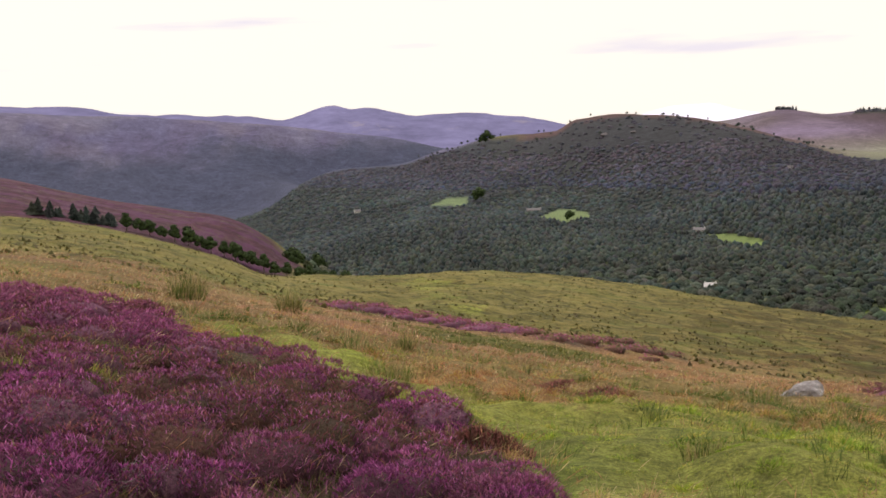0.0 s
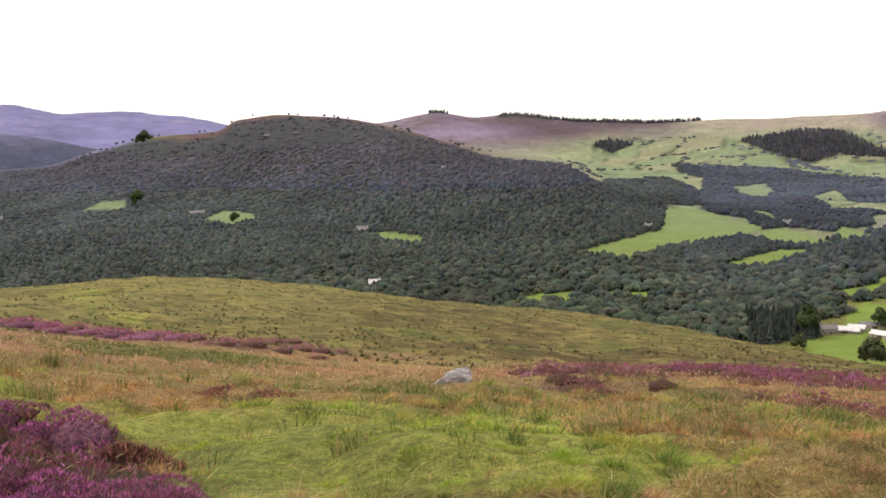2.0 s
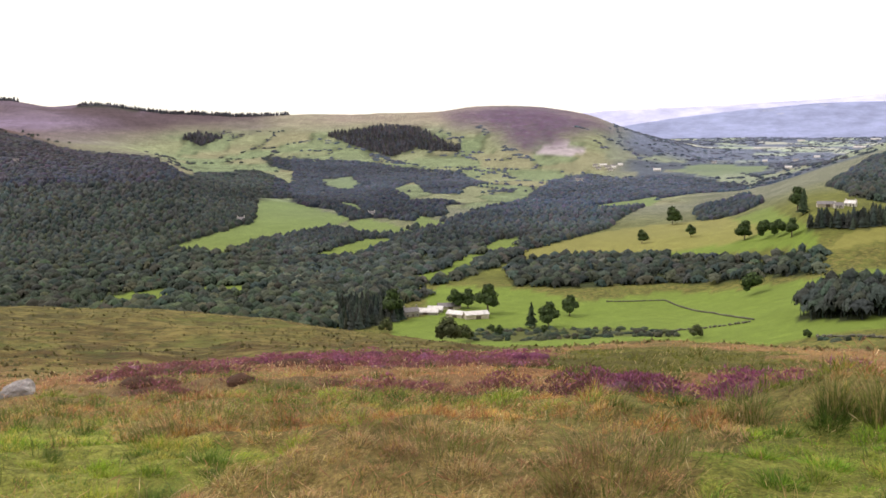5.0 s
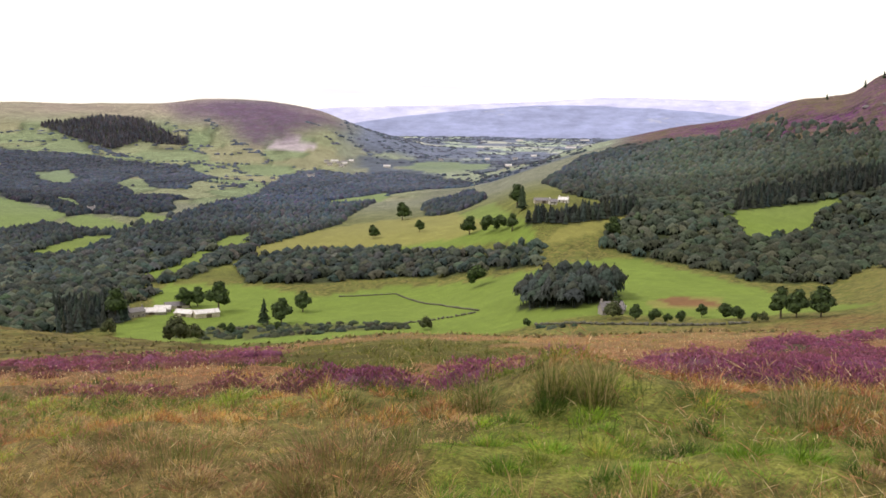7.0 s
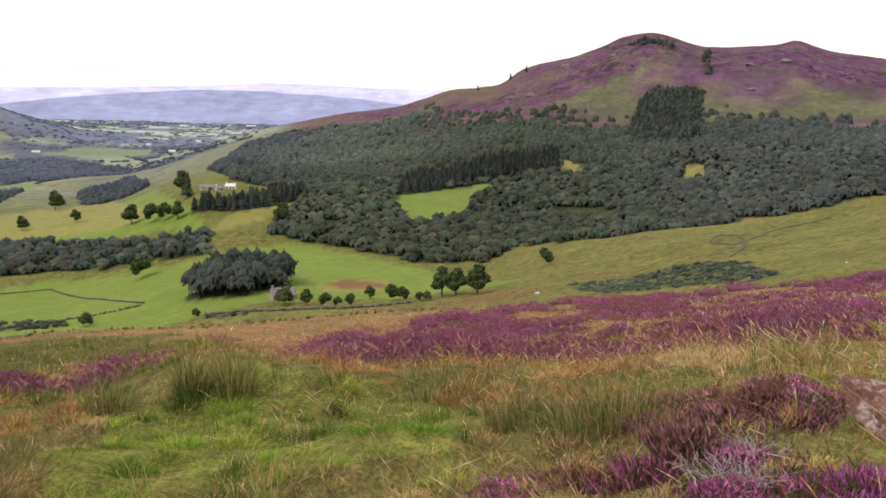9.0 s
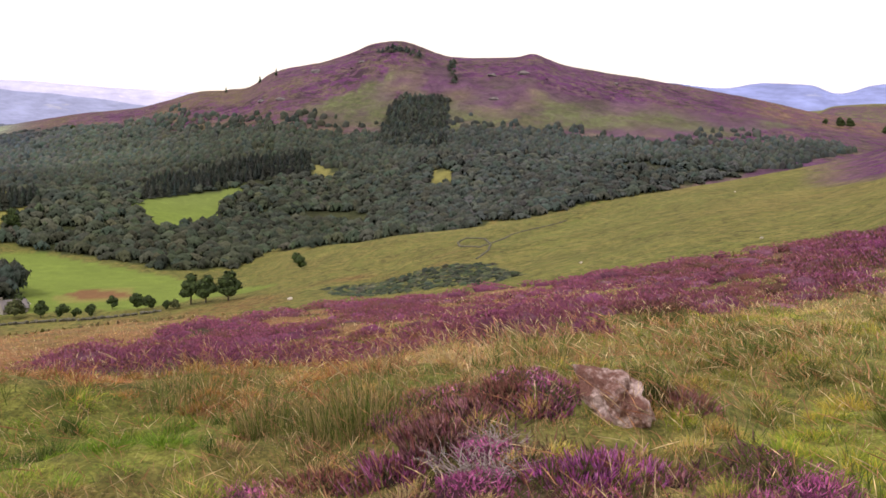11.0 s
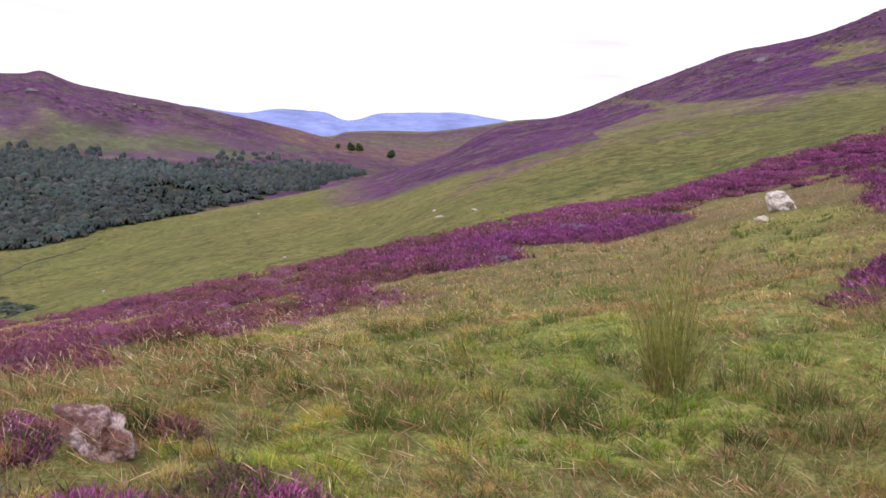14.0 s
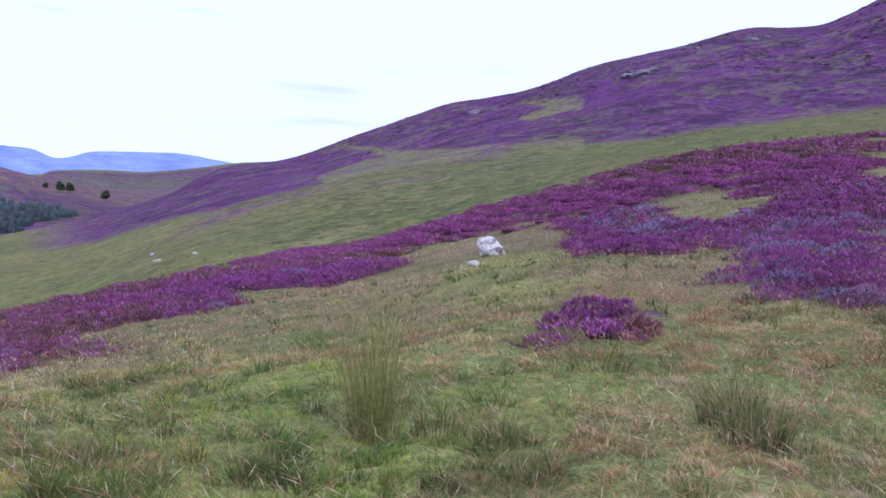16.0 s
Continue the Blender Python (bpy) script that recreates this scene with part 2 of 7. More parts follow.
HILL_CREST = [
    (-30, 2300, -139.1), (-12.7, 2300, -149.1), (-6.2, 2300, -57.8), (-2.9, 2280, -50.1), (-0.2, 2250, -22.0),
    (2.4, 2200, -0.3), (6.4, 2150, 5.7), (7.7, 2120, 31.2), (9.6, 2080, 37.9), (12.8, 2020, 29.8), (15.2, 1960, 15.3),
    (19.4, 1850, -22.6), (22.3, 1760, -47.6), (26.3, 1600, -59.9), (28.8, 1500, -90.1), (31.5, 1400, -108.6),
    (36, 1600, -127.1), (44, 1800, -127.4), (50, 1900, -131.3), (56, 1900, -131.3), (60, 1550, -123.1),
    (64, 1600, -90.7), (66.5, 1600, -65.5), (69.7, 1600, -38.9), (71.6, 1580, -26.0), (74.8, 1550, -11.1),
    (78.1, 1500, 17.3), (80.7, 1480, 28.2),
]
HEATHER_CREST = [
    (82.2, 1450, 53.2), (86, 1420, 78.5), (87.9, 1400, 95.6), (89.1, 1400, 100.2), (92.2, 1400, 85.0),
    (96.1, 1400, 90.7), (96.9, 1400, 96.8), (98.7, 1420, 85.5), (101.4, 1450, 77.1), (103.6, 1470, 72.0),
    (107, 1520, 59.2), (110.3, 1600, 48.0), (113, 1700, 40.2), (116, 1700, 31.3), (122, 1700, 46.1), (130, 1700, 90.7),
    (162, 1700, 240.5),
]
FAR_DIP = [
    (-30, 2700, -69.1), (-12, 2700, -55.0), (-6, 2600, -134.7), (0, 2600, -116.5), (10, 2450, -62.6), (15, 2350, -47.6),
    (19, 2300, -46.6), (24, 2300, -62.6), (30, 2200, -98.3), (36, 2200, -98.3), (45, 2300, -98.8), (50, 2300, -106.9),
    (54, 2300, -131.0), (60, 2600, -134.7), (66, 2600, -130.1), (75, 2600, -130.1), (90, 2000, 1.6), (104, 2000, 19.1),
    (112, 2100, 30.9), (118, 2200, 47.7), (126, 2200, 78.4), (162, 2200, 310.8),
]
PLATEAU = [
    (-30, 3300, 151.5), (-24, 3300, 138.2), (-16, 3300, 105.3), (-10.8, 3300, 80.5), (-6, 3250, 37.3),
    (-2.8, 3200, 11.1), (-0.5, 3150, -24.8), (4, 3100, -68.7), (10, 3000, -29.8), (14, 3000, 12.1), (16.2, 3000, 27.3),
    (19, 3000, 46.1), (21.6, 3000, 24.1), (23.2, 3000, 28.8), (27.9, 3000, 1.6), (34.6, 3000, -7.8), (42.4, 3000, -1.5),
    (45.2, 3000, 12.6), (48.2, 3000, 10.0), (51.2, 2980, -16.6), (53.2, 2950, -55.0), (56, 2900, -102.2),
    (58, 2900, -130.1), (64, 3300, -136.7), (75, 3300, -136.7), (90, 2800, 50.5), (104, 2800, 50.5), (112, 2700, 53.4),
    (113.5, 2700, 87.4), (118.3, 2700, 105.3), (123.8, 2700, 147.8), (130, 2700, 190.4), (162, 2700, 381.1),
]
FAR_PLAIN = [
    (-30, 4000, 106.3), (-16, 4000, 71.4), (-6, 4000, 1.6), (4, 4000, -68.2), (10, 4000, -68.2), (20, 4000, -33.3),
    (40, 4000, -54.3), (50, 4000, -110.1), (54, 4200, -134.1), (62, 4300, -133.5), (75, 4300, -133.5), (90, 4000, 1.6),
    (104, 4000, 71.4), (118, 3800, 101.1), (130, 3800, 200.7), (162, 3800, 468.2),
]
RIM = [
    (-30, 4800, 1.6), (50, 4800, -140.9), (75, 4800, -132.5), (100, 4800, 43.5), (162, 4800, 421.5),
]
MOUNTAINS = [
    (-34, 4700, 256.1), (-24, 4700, 220.0), (-21, 4700, 218.3), (-17.9, 4700, 173.1), (-11.4, 4700, 146.8),
    (-9.2, 4700, 122.2), (-7.6, 4700, 157.5), (-6.3, 4700, 182.2), (-5.2, 4700, 161.6), (-4.4, 4700, 163.3),
    (-1.4, 4700, 123.0), (1.2, 4700, 122.2), (4.5, 4700, 91.8), (7, 4700, 50.8), (10, 4700, 1.6),
]
NEAR_RANGE = [
    (46, 4650, -160.8), (51, 4650, -120.2), (53.7, 4650, -74.7), (58.2, 4650, -29.2), (65.4, 4650, 13.8),
    (71.7, 4650, 1.6), (74.8, 4650, -20.3), (80, 4650, -63.3),
]
BLUE_RANGE = [
    (44, 4850, -49.2), (53, 4850, -10.3), (58.9, 4850, 10.9), (62.2, 4850, 23.6), (68.6, 4850, 54.1),
    (73.3, 4850, 48.2), (77.7, 4850, 48.2), (84, 4850, 35.5),
]
BLUE_HILLS = [
    (96, 4850, 128.6), (104.3, 4850, 224.4), (107.6, 4850, 209.1), (109.9, 4850, 247.3), (112.1, 4850, 243.9),
    (113.5, 4850, 213.4), (115.4, 4850, 254.1), (119.4, 4850, 283.8), (122.9, 4850, 261.7), (128, 4850, 204.9),
]
LONE_PEAK = [
    (9, 4900, 27.3), (11.5, 4900, 82.9), (13.5, 4900, 117.1), (15, 4900, 117.1), (16.5, 4900, 87.1), (19, 4900, 44.4),
    (22, 4900, 18.7),
]
RINGS = [NEAR, APRON, LOWER_MOOR, MOOR_EDGE, BELOW_EDGE, KNOLL, LOWER_SLOPE, FARM_FLAT, VALLEY, HILL_FOOT,
         HILL_CREST + HEATHER_CREST, FAR_DIP, PLATEAU, FAR_PLAIN, RIM]


def slopes(x, y):
    """Tangents of a smooth curve that does not overshoot; x, y: (n, ...)."""
    h, d = np.diff(x, axis=0), np.diff(y, axis=0) / np.diff(x, axis=0)
    m = np.zeros_like(y)
    w1, w2 = 2 * h[1:] + h[:-1], h[1:] + 2 * h[:-1]
    same = d[:-1] * d[1:] > 0
    m[1:-1] = np.where(same, (w1 + w2) / (w1 / np.where(same, d[:-1], 1) + w2 / np.where(same, d[1:], 1)), 0)
    m[0], m[-1] = d[0], d[-1]
    return m


def curve(x, y, q):
    """Smooth curve through the nodes x, y at q."""
    m = slopes(x, y)
    i = np.clip(np.searchsorted(x, q) - 1, 0, len(x) - 2)
    h = x[i + 1] - x[i]
    s = (q - x[i]) / h
    return ((1 + 2 * s) * (1 - s) ** 2 * y[i] + s * (1 - s) ** 2 * h * m[i]
            + s * s * (3 - 2 * s) * y[i + 1] + s * s * (s - 1) * h * m[i + 1])


def lattice(ix, iy, seed):
    n = (ix.astype(np.int64) * 374761393 + iy.astype(np.int64) * 668265263 + seed * 1442695041) & 0x7FFFFFFF
    n = ((n ^ (n >> 13)) * 1274126177) & 0x7FFFFFFF
    return ((n ^ (n >> 16)) & 0xFFFF) / 65535.0


def bumps(x, y, size, seed=0, octaves=4):
    """Fractal value noise from -1 to 1; size: metres of the largest bump."""
    x, y = np.asarray(x, float), np.asarray(y, float)
    total, gain, amount = np.zeros(np.broadcast(x, y).shape), 0.0, 1.0
    for k in range(octaves):
        u, v = x / size * 2 ** k + 13.7 * k, y / size * 2 ** k - 7.1 * k
        iu, iv = np.floor(u), np.floor(v)
        fu, fv = u - iu, v - iv
        fu, fv = fu * fu * (3 - 2 * fu), fv * fv * (3 - 2 * fv)
        c = [lattice(iu + a, iv + b, seed + k) for a, b in ((0, 0), (1, 0), (0, 1), (1, 1))]
        total += amount * ((c[0] * (1 - fu) + c[1] * fu) * (1 - fv) + (c[2] * (1 - fu) + c[3] * fu) * fv)
        gain += amount
        amount *= 0.5
    return 2 * total / gain - 1


# the polar mesh: fine where the land is in view, coarse behind
BEARINGS = np.concatenate([np.arange(-31, 164, 0.3), np.arange(164, 329, 2.5)])
DISTANCES = np.concatenate([np.geomspace(a, b, k, endpoint=False) for a, b, k in ((0.35, 3, 16), (3, 40, 150), (40, 220, 75), (220, 1800, 120))] + [np.geomspace(1800, 4800, 36)])


def land():
    """Heights of the whole sheet, a row for each distance and a column for each bearing."""
    rr, zz = [], []
    for rows in RINGS:
        rows = np.array(sorted(rows))
        rows = np.vstack([rows[-3:] - (360, 0, 0), rows, rows[:3] + (360, 0, 0)])
        r, z = curve(rows[:, 0], rows[:, 1], BEARINGS), curve(rows[:, 0], rows[:, 2], BEARINGS)
        if rr:
            r = np.maximum(r, rr[-1] * 1.04)
        rr.append(r), zz.append(z)
    rr, zz = np.array([np.full(len(BEARINGS), 0.3)] + rr), np.array([np.zeros(len(BEARINGS))] + zz)
    x = np.log(rr)
    m = slopes(x, zz)
    out = np.empty((len(DISTANCES), len(BEARINGS)))
    cols = np.arange(len(BEARINGS))
    for k, r in enumerate(DISTANCES):
        q = math.log(r)
        i = np.clip((x < q).sum(0) - 1, 0, len(x) - 2)
        x0, x1, y0, y1, m0, m1 = x[i, cols], x[i + 1, cols], zz[i, cols], zz[i + 1, cols], m[i, cols], m[i + 1, cols]
        h = x1 - x0
        s = np.clip((q - x0) / h, 0, 1)
        out[k] = ((1 + 2 * s) * (1 - s) ** 2 * y0 + s * (1 - s) ** 2 * h * m0
                  + s * s * (3 - 2 * s) * y1 + s * s * (s - 1) * h * m1)
    return out


SIN, COS = np.sin(np.radians(BEARINGS)), np.cos(np.radians(BEARINGS))
GX, GY = DISTANCES[:, None] * SIN, DISTANCES[:, None] * COS
GR = np.broadcast_to(DISTANCES[:, None], GX.shape)
GB_ALL = np.broadcast_to(BEARINGS, GX.shape)
GZ = land()
# the grassy mound beside the path
GZ += 0.32 * np.exp(-((GX - 10.2) / 2.6) ** 2 - ((GY - 3.0) / 1.5) ** 2)
MOUND = np.exp(-((GX * 0.942 + GY * 0.334 - 7.0) / 0.75) ** 2 - ((GX * 0.334 - GY * 0.942 - 0.05) / 0.95) ** 2)
GZ += 0.32 * MOUND
# hummocks underfoot, swells and gullies further off
GZ += 0.12 * bumps(GX, GY, 1.1, 3) * np.clip(GR / 4, 0, 1) * np.clip(1.5 - GR / 60, 0, 1)
GZ += 0.17 * (np.abs(bumps(GX, GY, 0.95, 17, 2)) - 0.28) * np.clip(GR / 3 - 1, 0, 1) * np.clip(1.5 - GR / 45, 0, 1)
GZ += 0.22 * bumps(GX, GY, 7.0, 5) * np.clip(GR / 12 - 0.3, 0, 1) * np.clip(1.4 - GR / 250, 0, 1)
GZ += bumps(GX, GY, 60, 7) * np.clip(GR / 200 - 0.3, 0, 1) * 1.2
GZ += bumps(GX, GY, 240, 9, 5) * np.clip(GR / 900 - 0.5, 0, 1.6) * 5.0
# broken ground on the heather hill and the purple hillside
ROUGH = np.clip((BEARINGS - 70) / 8, 0, 1) * np.clip((165 - BEARINGS) / 5, 0, 1)
GZ += ROUGH * np.clip(GR / 300 - 1.2, 0, 1) * np.clip((2200 - GR) / 300, 0, 1) * (2.2 * bumps(GX, GY, 70, 11, 5) + 1.2 * np.abs(bumps(GX, GY, 28, 13, 3)))
# tussocks and terraces on the knoll
GZ += 0.55 * bumps(GB_ALL * 2.2, GR, 9, 92, 3) * np.clip((GR - 62) / 12, 0, 1) * np.clip((200 - GR) / 40, 0, 1) * np.clip((GB_ALL + 14) / 6, 0, 1) * np.clip((62 - GB_ALL) / 8, 0, 1)
GZ += 0.25 * bumps(GX, GY, 2.5, 15, 2) * np.clip(GR / 40 - 1, 0, 1) * np.clip((240 - GR) / 60, 0, 1)


def ground(x, y):
    """Height of the land at x, y (numbers or arrays)."""
    x, y = np.asarray(x, float), np.asarray(y, float)
    b = np.degrees(np.arctan2(x, y))
    b = np.where(b < -31, b + 360, b)
    r = np.clip(np.hypot(x, y), DISTANCES[0], DISTANCES[-1] * 0.9999)
    j = np.clip(np.searchsorted(BEARINGS, b) - 1, 0, len(BEARINGS) - 2)
    i = np.clip(np.searchsorted(DISTANCES, r) - 1, 0, len(DISTANCES) - 2)
    s = np.clip((b - BEARINGS[j]) / (BEARINGS[j + 1] - BEARINGS[j]), 0, 1)
    t = (r - DISTANCES[i]) / (DISTANCES[i + 1] - DISTANCES[i])
    return ((GZ[i, j] * (1 - s) + GZ[i, j + 1] * s) * (1 - t) + (GZ[i + 1, j] * (1 - s) + GZ[i + 1, j + 1] * s) * t)


# ---- the map: what grows where, outlines in metres fitted to the camera's view ----
PATCHES = []


def patch(kind, *outline):
    PATCHES.append((kind, np.array(outline, float)))


patch("wood", (-141, 889), (-292, 1267), (-484, 2095), (-266, 2164), (-113, 2147), (109, 2087), (281, 2000), (434, 1881), (573, 1664), (675, 1384), (685, 1140), (545, 839), (493, 630), (420, 483), (317, 437), (221, 415), (114, 425), (0, 470), (-78, 555))  # great wood
patch("wood", (1203, 1773), (1241, 1719), (1297, 1672), (1319, 1564), (1366, 1425), (1327, 1363), (1243, 1229), (1131, 1168), (1035, 1076), (1003, 1094), (1024, 1147), (1202, 1375), (1023, 1222), (914, 1052), (948, 1023), (928, 959), (888, 958), (813, 869), (758, 855), (728, 839), (727, 912), (682, 902), (744, 1003), (743, 1099))  # ridge belt
patch("field", (1104, 1509), (1050, 1356), (986, 1280), (978, 1316))  # belt glade
patch("field", (835, 1137), (815, 1052), (758, 960), (771, 1017))  # belt glade
patch("field", (677, 895), (720, 903), (681, 785), (667, 760), (613, 794))  # lane field
patch("field", (781, 890), (747, 798), (720, 777), (682, 777))  # lane field
patch("wood", (599, 888), (630, 878), (630, 842), (672, 808), (714, 806), (774, 827), (837, 856), (953, 922), (1056, 967), (1392, 1204), (1544, 1246), (1508, 1108), (1622, 1108), (1562, 989), (1478, 854), (1285, 743), (1232, 790), (1130, 781), (973, 706), (786, 605), (680, 575), (625, 573), (577, 534), (470, 509), (406, 604))  # strath wood
patch("field", (602, 605), (670, 649), (685, 631), (617, 572), (590, 584))  # copse field
patch("field", (458, 559), (516, 558), (585, 600), (593, 583), (493, 522))  # long field
patch("field", (480, 689), (517, 721), (600, 761), (622, 737), (533, 677), (482, 673))  # strip field
patch("field", (436, 626), (470, 650), (428, 598))  # tiny field
patch("field", (1017, 817), (1184, 819), (1036, 725), (975, 760))  # glen field
patch("wood", (546, 512), (572, 525), (618, 505), (639, 436), (601, 337), (594, 289), (546, 265), (556, 307), (558, 380), (510, 417), (491, 461))  # field wood
patch("wood", (950, 612), (819, 518), (879, 507), (944, 522), (1182, 678), (1018, 644))  # spinney
patch("field", (1735, 1178), (2110, 1337), (2114, 1159), (1788, 993), (1630, 1019))  # glen flat
patch("field", (3156, 1951), (3128, 1764), (3700, 1950), (3990, 1932), (2822, 1591))  # far flat
patch("heather", (1878, 1879), (1981, 1908), (2060, 1829), (1974, 1674), (1843, 1534), (1822, 1607), (1696, 1536), (1807, 1742))  # crag moor
patch("scree", (1724, 1528), (1834, 1600), (1883, 1592), (1844, 1486), (1715, 1458))  # quarry
patch("conifer", (1474, 2026), (1586, 2039), (1702, 2035), (1728, 1961), (1641, 1702), (1604, 1673), (1536, 1763), (1428, 1710), (1441, 1855))  # ridge plantation
patch("gold", (622, 569), (765, 589), (833, 568), (853, 512), (675, 363), (659, 416), (624, 504), (585, 536))  # side gold
patch("wood", (659, 1097), (694, 955), (640, 890), (600, 720), (500, 590), (428, 476), (369, 473), (370, 570), (480, 780))  # river wood
patch("wood", (789, 1443), (994, 1593), (941, 1398), (991, 1385), (955, 1185), (834, 1022), (742, 965), (760, 1063), (797, 1185), (712, 1134), (591, 960), (512, 940))  # river bank wood
patch("wood", (1194, 1888), (1191, 1664), (1261, 1640), (1259, 1562), (1274, 1443), (1118, 1388), (1072, 1498), (1077, 1660))  # upper belt
patch("field", (1060, 1473), (1146, 1490), (1072, 1370), (979, 1319))  # upper glade
patch("rust", (454, 157), (463, 147), (461, 134), (440, 118), (433, 128), (432, 142))  # rusty bank
patch("field", (-33, 1523), (3, 1584), (40, 1586), (25, 1506))  # glade
patch("field", (125, 1367), (170, 1479), (207, 1424), (201, 1356), (156, 1294))  # bright glade
patch("field", (295, 1133), (320, 1123), (342, 1031), (321, 996), (299, 1039))  # low glade
patch("field", (422, 837), (482, 873), (575, 929), (709, 1130), (757, 1111), (705, 917), (611, 854), (516, 818), (448, 779))  # river field
patch("field", (259, 625), (291, 648), (329, 641), (303, 599))  # tan field
patch("field", (328, 604), (346, 628), (373, 615), (354, 588))  # tan field
patch("field", (752, 488), (876, 479), (689, 358), (612, 300), (598, 285), (624, 364), (643, 466), (741, 493))  # side field
patch("gold", (596, 288), (634, 287), (700, 266), (658, 254), (603, 272))  # bank field
patch("field", (272, 327), (355, 429), (382, 428), (434, 487), (467, 506), (485, 449), (477, 385), (535, 364), (534, 255), (568, 237), (590, 219), (541, 157), (512, 119), (422, 50), (422, 49), (389, 172), (313, 287))  # farm field
patch("wood", (601, 245), (652, 257), (734, 261), (795, 356), (969, 466), (1297, 573), (1347, 499), (1274, 345), (1128, 263), (1045, 97), (1024, 38), (997, -44), (997, -123), (952, -198), (730, -156), (667, -80), (714, 62), (551, 96), (536, 129), (575, 182))  # hill wood
patch("wood", (636, 83), (1020, 135), (1037, 34), (981, -72), (967, -239), (992, -436), (942, -437), (731, -162), (677, -64), (515, 15), (606, 73))  # hill wood east
patch("field", (738, 208), (826, 211), (856, 137), (806, 147), (757, 142), (660, 166), (717, 192))  # hill field
patch("gold", (924, 92), (925, 78), (882, 60), (879, 74))  # wood gap
patch("gold", (872, -20), (846, -40), (804, -43), (821, -24))  # wood gap
patch("conifer", (786, 208), (863, 221), (919, 164), (945, 92), (889, 86), (867, 139), (847, 176))  # dark block
patch("conifer", (984, 35), (1108, 24), (1138, 7), (1123, -45), (932, -37))  # plantation
patch("conifer", (634, 320), (640, 290), (666, 274), (705, 259), (751, 276), (662, 300), (644, 323))  # strip plantation
patch("conifer", (1176, 2222), (1261, 2271), (1268, 2166), (1174, 2115))  # ridge clump
patch("pine", (426, 219), (406, 182), (435, 169), (457, 175), (470, 192), (460, 220))  # copse
patch("conifer", (309, 418), (363, 426), (400, 474), (363, 490))  # farm spruces
patch("heather", (1938, 2126), (2189, 1955), (2274, 1828), (2290, 1693), (1997, 1637), (1886, 1775), (1834, 1923))  # quarry moor
patch("gold", (436, 158), (466, 149), (464, 126), (435, 120), (427, 141))  # bog
patch("bracken", (361, 28), (351, -9), (312, -29), (245, -32), (239, -22), (293, -0), (316, 20))  # bracken
patch("heather", (-219, 364), (-171, 397), (-139, 413), (-120, 421), (-98, 433), (-80, 433), (-74, 464), (-83, 554), (-112, 605), (-172, 601), (-277, 594), (-340, 566))  # left moor
patch("conifer", (-176, 410), (-163, 426), (-145, 426), (-149, 442), (-170, 443), (-183, 424))  # moor spruces
patch("heather", (-9.3, 73.5), (-6.9, 75.2), (0.0, 64.6), (3.4, 57.6), (11.5, 65.6), (14.5, 61.8), (12.3, 54.0), (6.0, 50.9), (0.0, 56.1), (-4.8, 55.6))  # knoll strip
patch("heather", (6.6, 17.9), (10.6, 23.5), (31.9, 56.0), (37.0, 54.8), (20.6, 25.1), (25.3, 23.3), (25.5, 20.8), (17.9, 11.5), (6.6, 4.1), (6.3, 4.7), (8.7, 8.2), (9.0, 10.7), (8.9, 12.8), (6.5, 13.1))  # low band
patch("heather", (35.8, 53.0), (23.2, 25.1), (14.7, 12.2), (15.4, 11.1), (18.4, 9.2), (6.5, 2.4), (6.2, 2.2), (8.1, 4.5), (10.4, 8.7), (11.2, 11.5), (8.9, 12.5))  # mid band
patch("heather", (21.9, 7.6), (36.4, 9.2), (59.2, 6.7), (12.0, 1.2), (9.6, 2.2))  # east band
patch("heather", (6.2, 1.7), (24.4, 6.0), (40.4, 6.3), (43.2, 3.3), (52.8, -4.6), (49.1, -11.1), (9.7, -2.4), (12.8, -1.3), (9.1, 0.4), (7.4, 1.3))  # slope band
patch("heather", (56.5, 6.8), (100.0, 2.5), (53.6, -4.7), (67.4, -13.5), (61.3, -19.7), (54.3, -24.5), (54.7, -32.2), (60.5, -44.5), (63.9, -55.5), (30.1, -26.2), (31.3, -20.8), (23.4, -12.4), (17.3, -7.9), (15.2, -5.8), (9.9, -1.6), (9.8, -0.9), (16.2, 1.6))  # long band
patch("heather", (64.0, -25.4), (64.0, -37.2), (91.2, -74.9), (50.8, -65.5), (39.2, -71.8), (28.9, -75.4), (15.4, -40.3), (22.4, -41.3), (30.1, -39.0), (38.0, -37.6), (30.3, -24.0), (31.5, -20.8), (18.5, -10.5), (15.1, -6.4))  # upper band
patch("heather", (24.5, -32.2), (26.3, -36.6), (22.4, -34.5), (16.1, -28.6), (12.8, -22.0), (16.1, -21.9))  # clump a
patch("heather", (12.3, -22.5), (17.1, -31.7), (17.6, -36.9), (15.4, -40.3), (10.1, -26.7), (9.9, -20.9))  # clump b
patch("heather", (8.6, -14.7), (9.4, -18.1), (9.0, -21.0), (8.8, -23.2), (5.4, -14.2), (7.0, -14.7))  # clump c
patch("heather", (7.0, -9.4), (8.1, -11.4), (7.6, -11.4), (6.4, -10.1), (6.5, -9.7))  # clump d
patch("heather", (-7.7, 12.9), (-6.3, 14.2), (-4.2, 12.8), (-2.3, 10.8), (-1.4, 9.9), (-0.6, 8.6), (0.0, 7.3), (0.3, 6.0), (0.5, 4.8), (0.4, 3.8), (0.2, 2.6), (-1.3, 2.2))  # bank
patch("heather", (4.1, 0.4), (4.7, 0.2), (5.4, -0.3), (5.6, -1.1), (5.3, -1.6), (4.3, -1.9), (3.5, -1.5), (3.4, -0.6), (3.5, 0.2))  # near patch
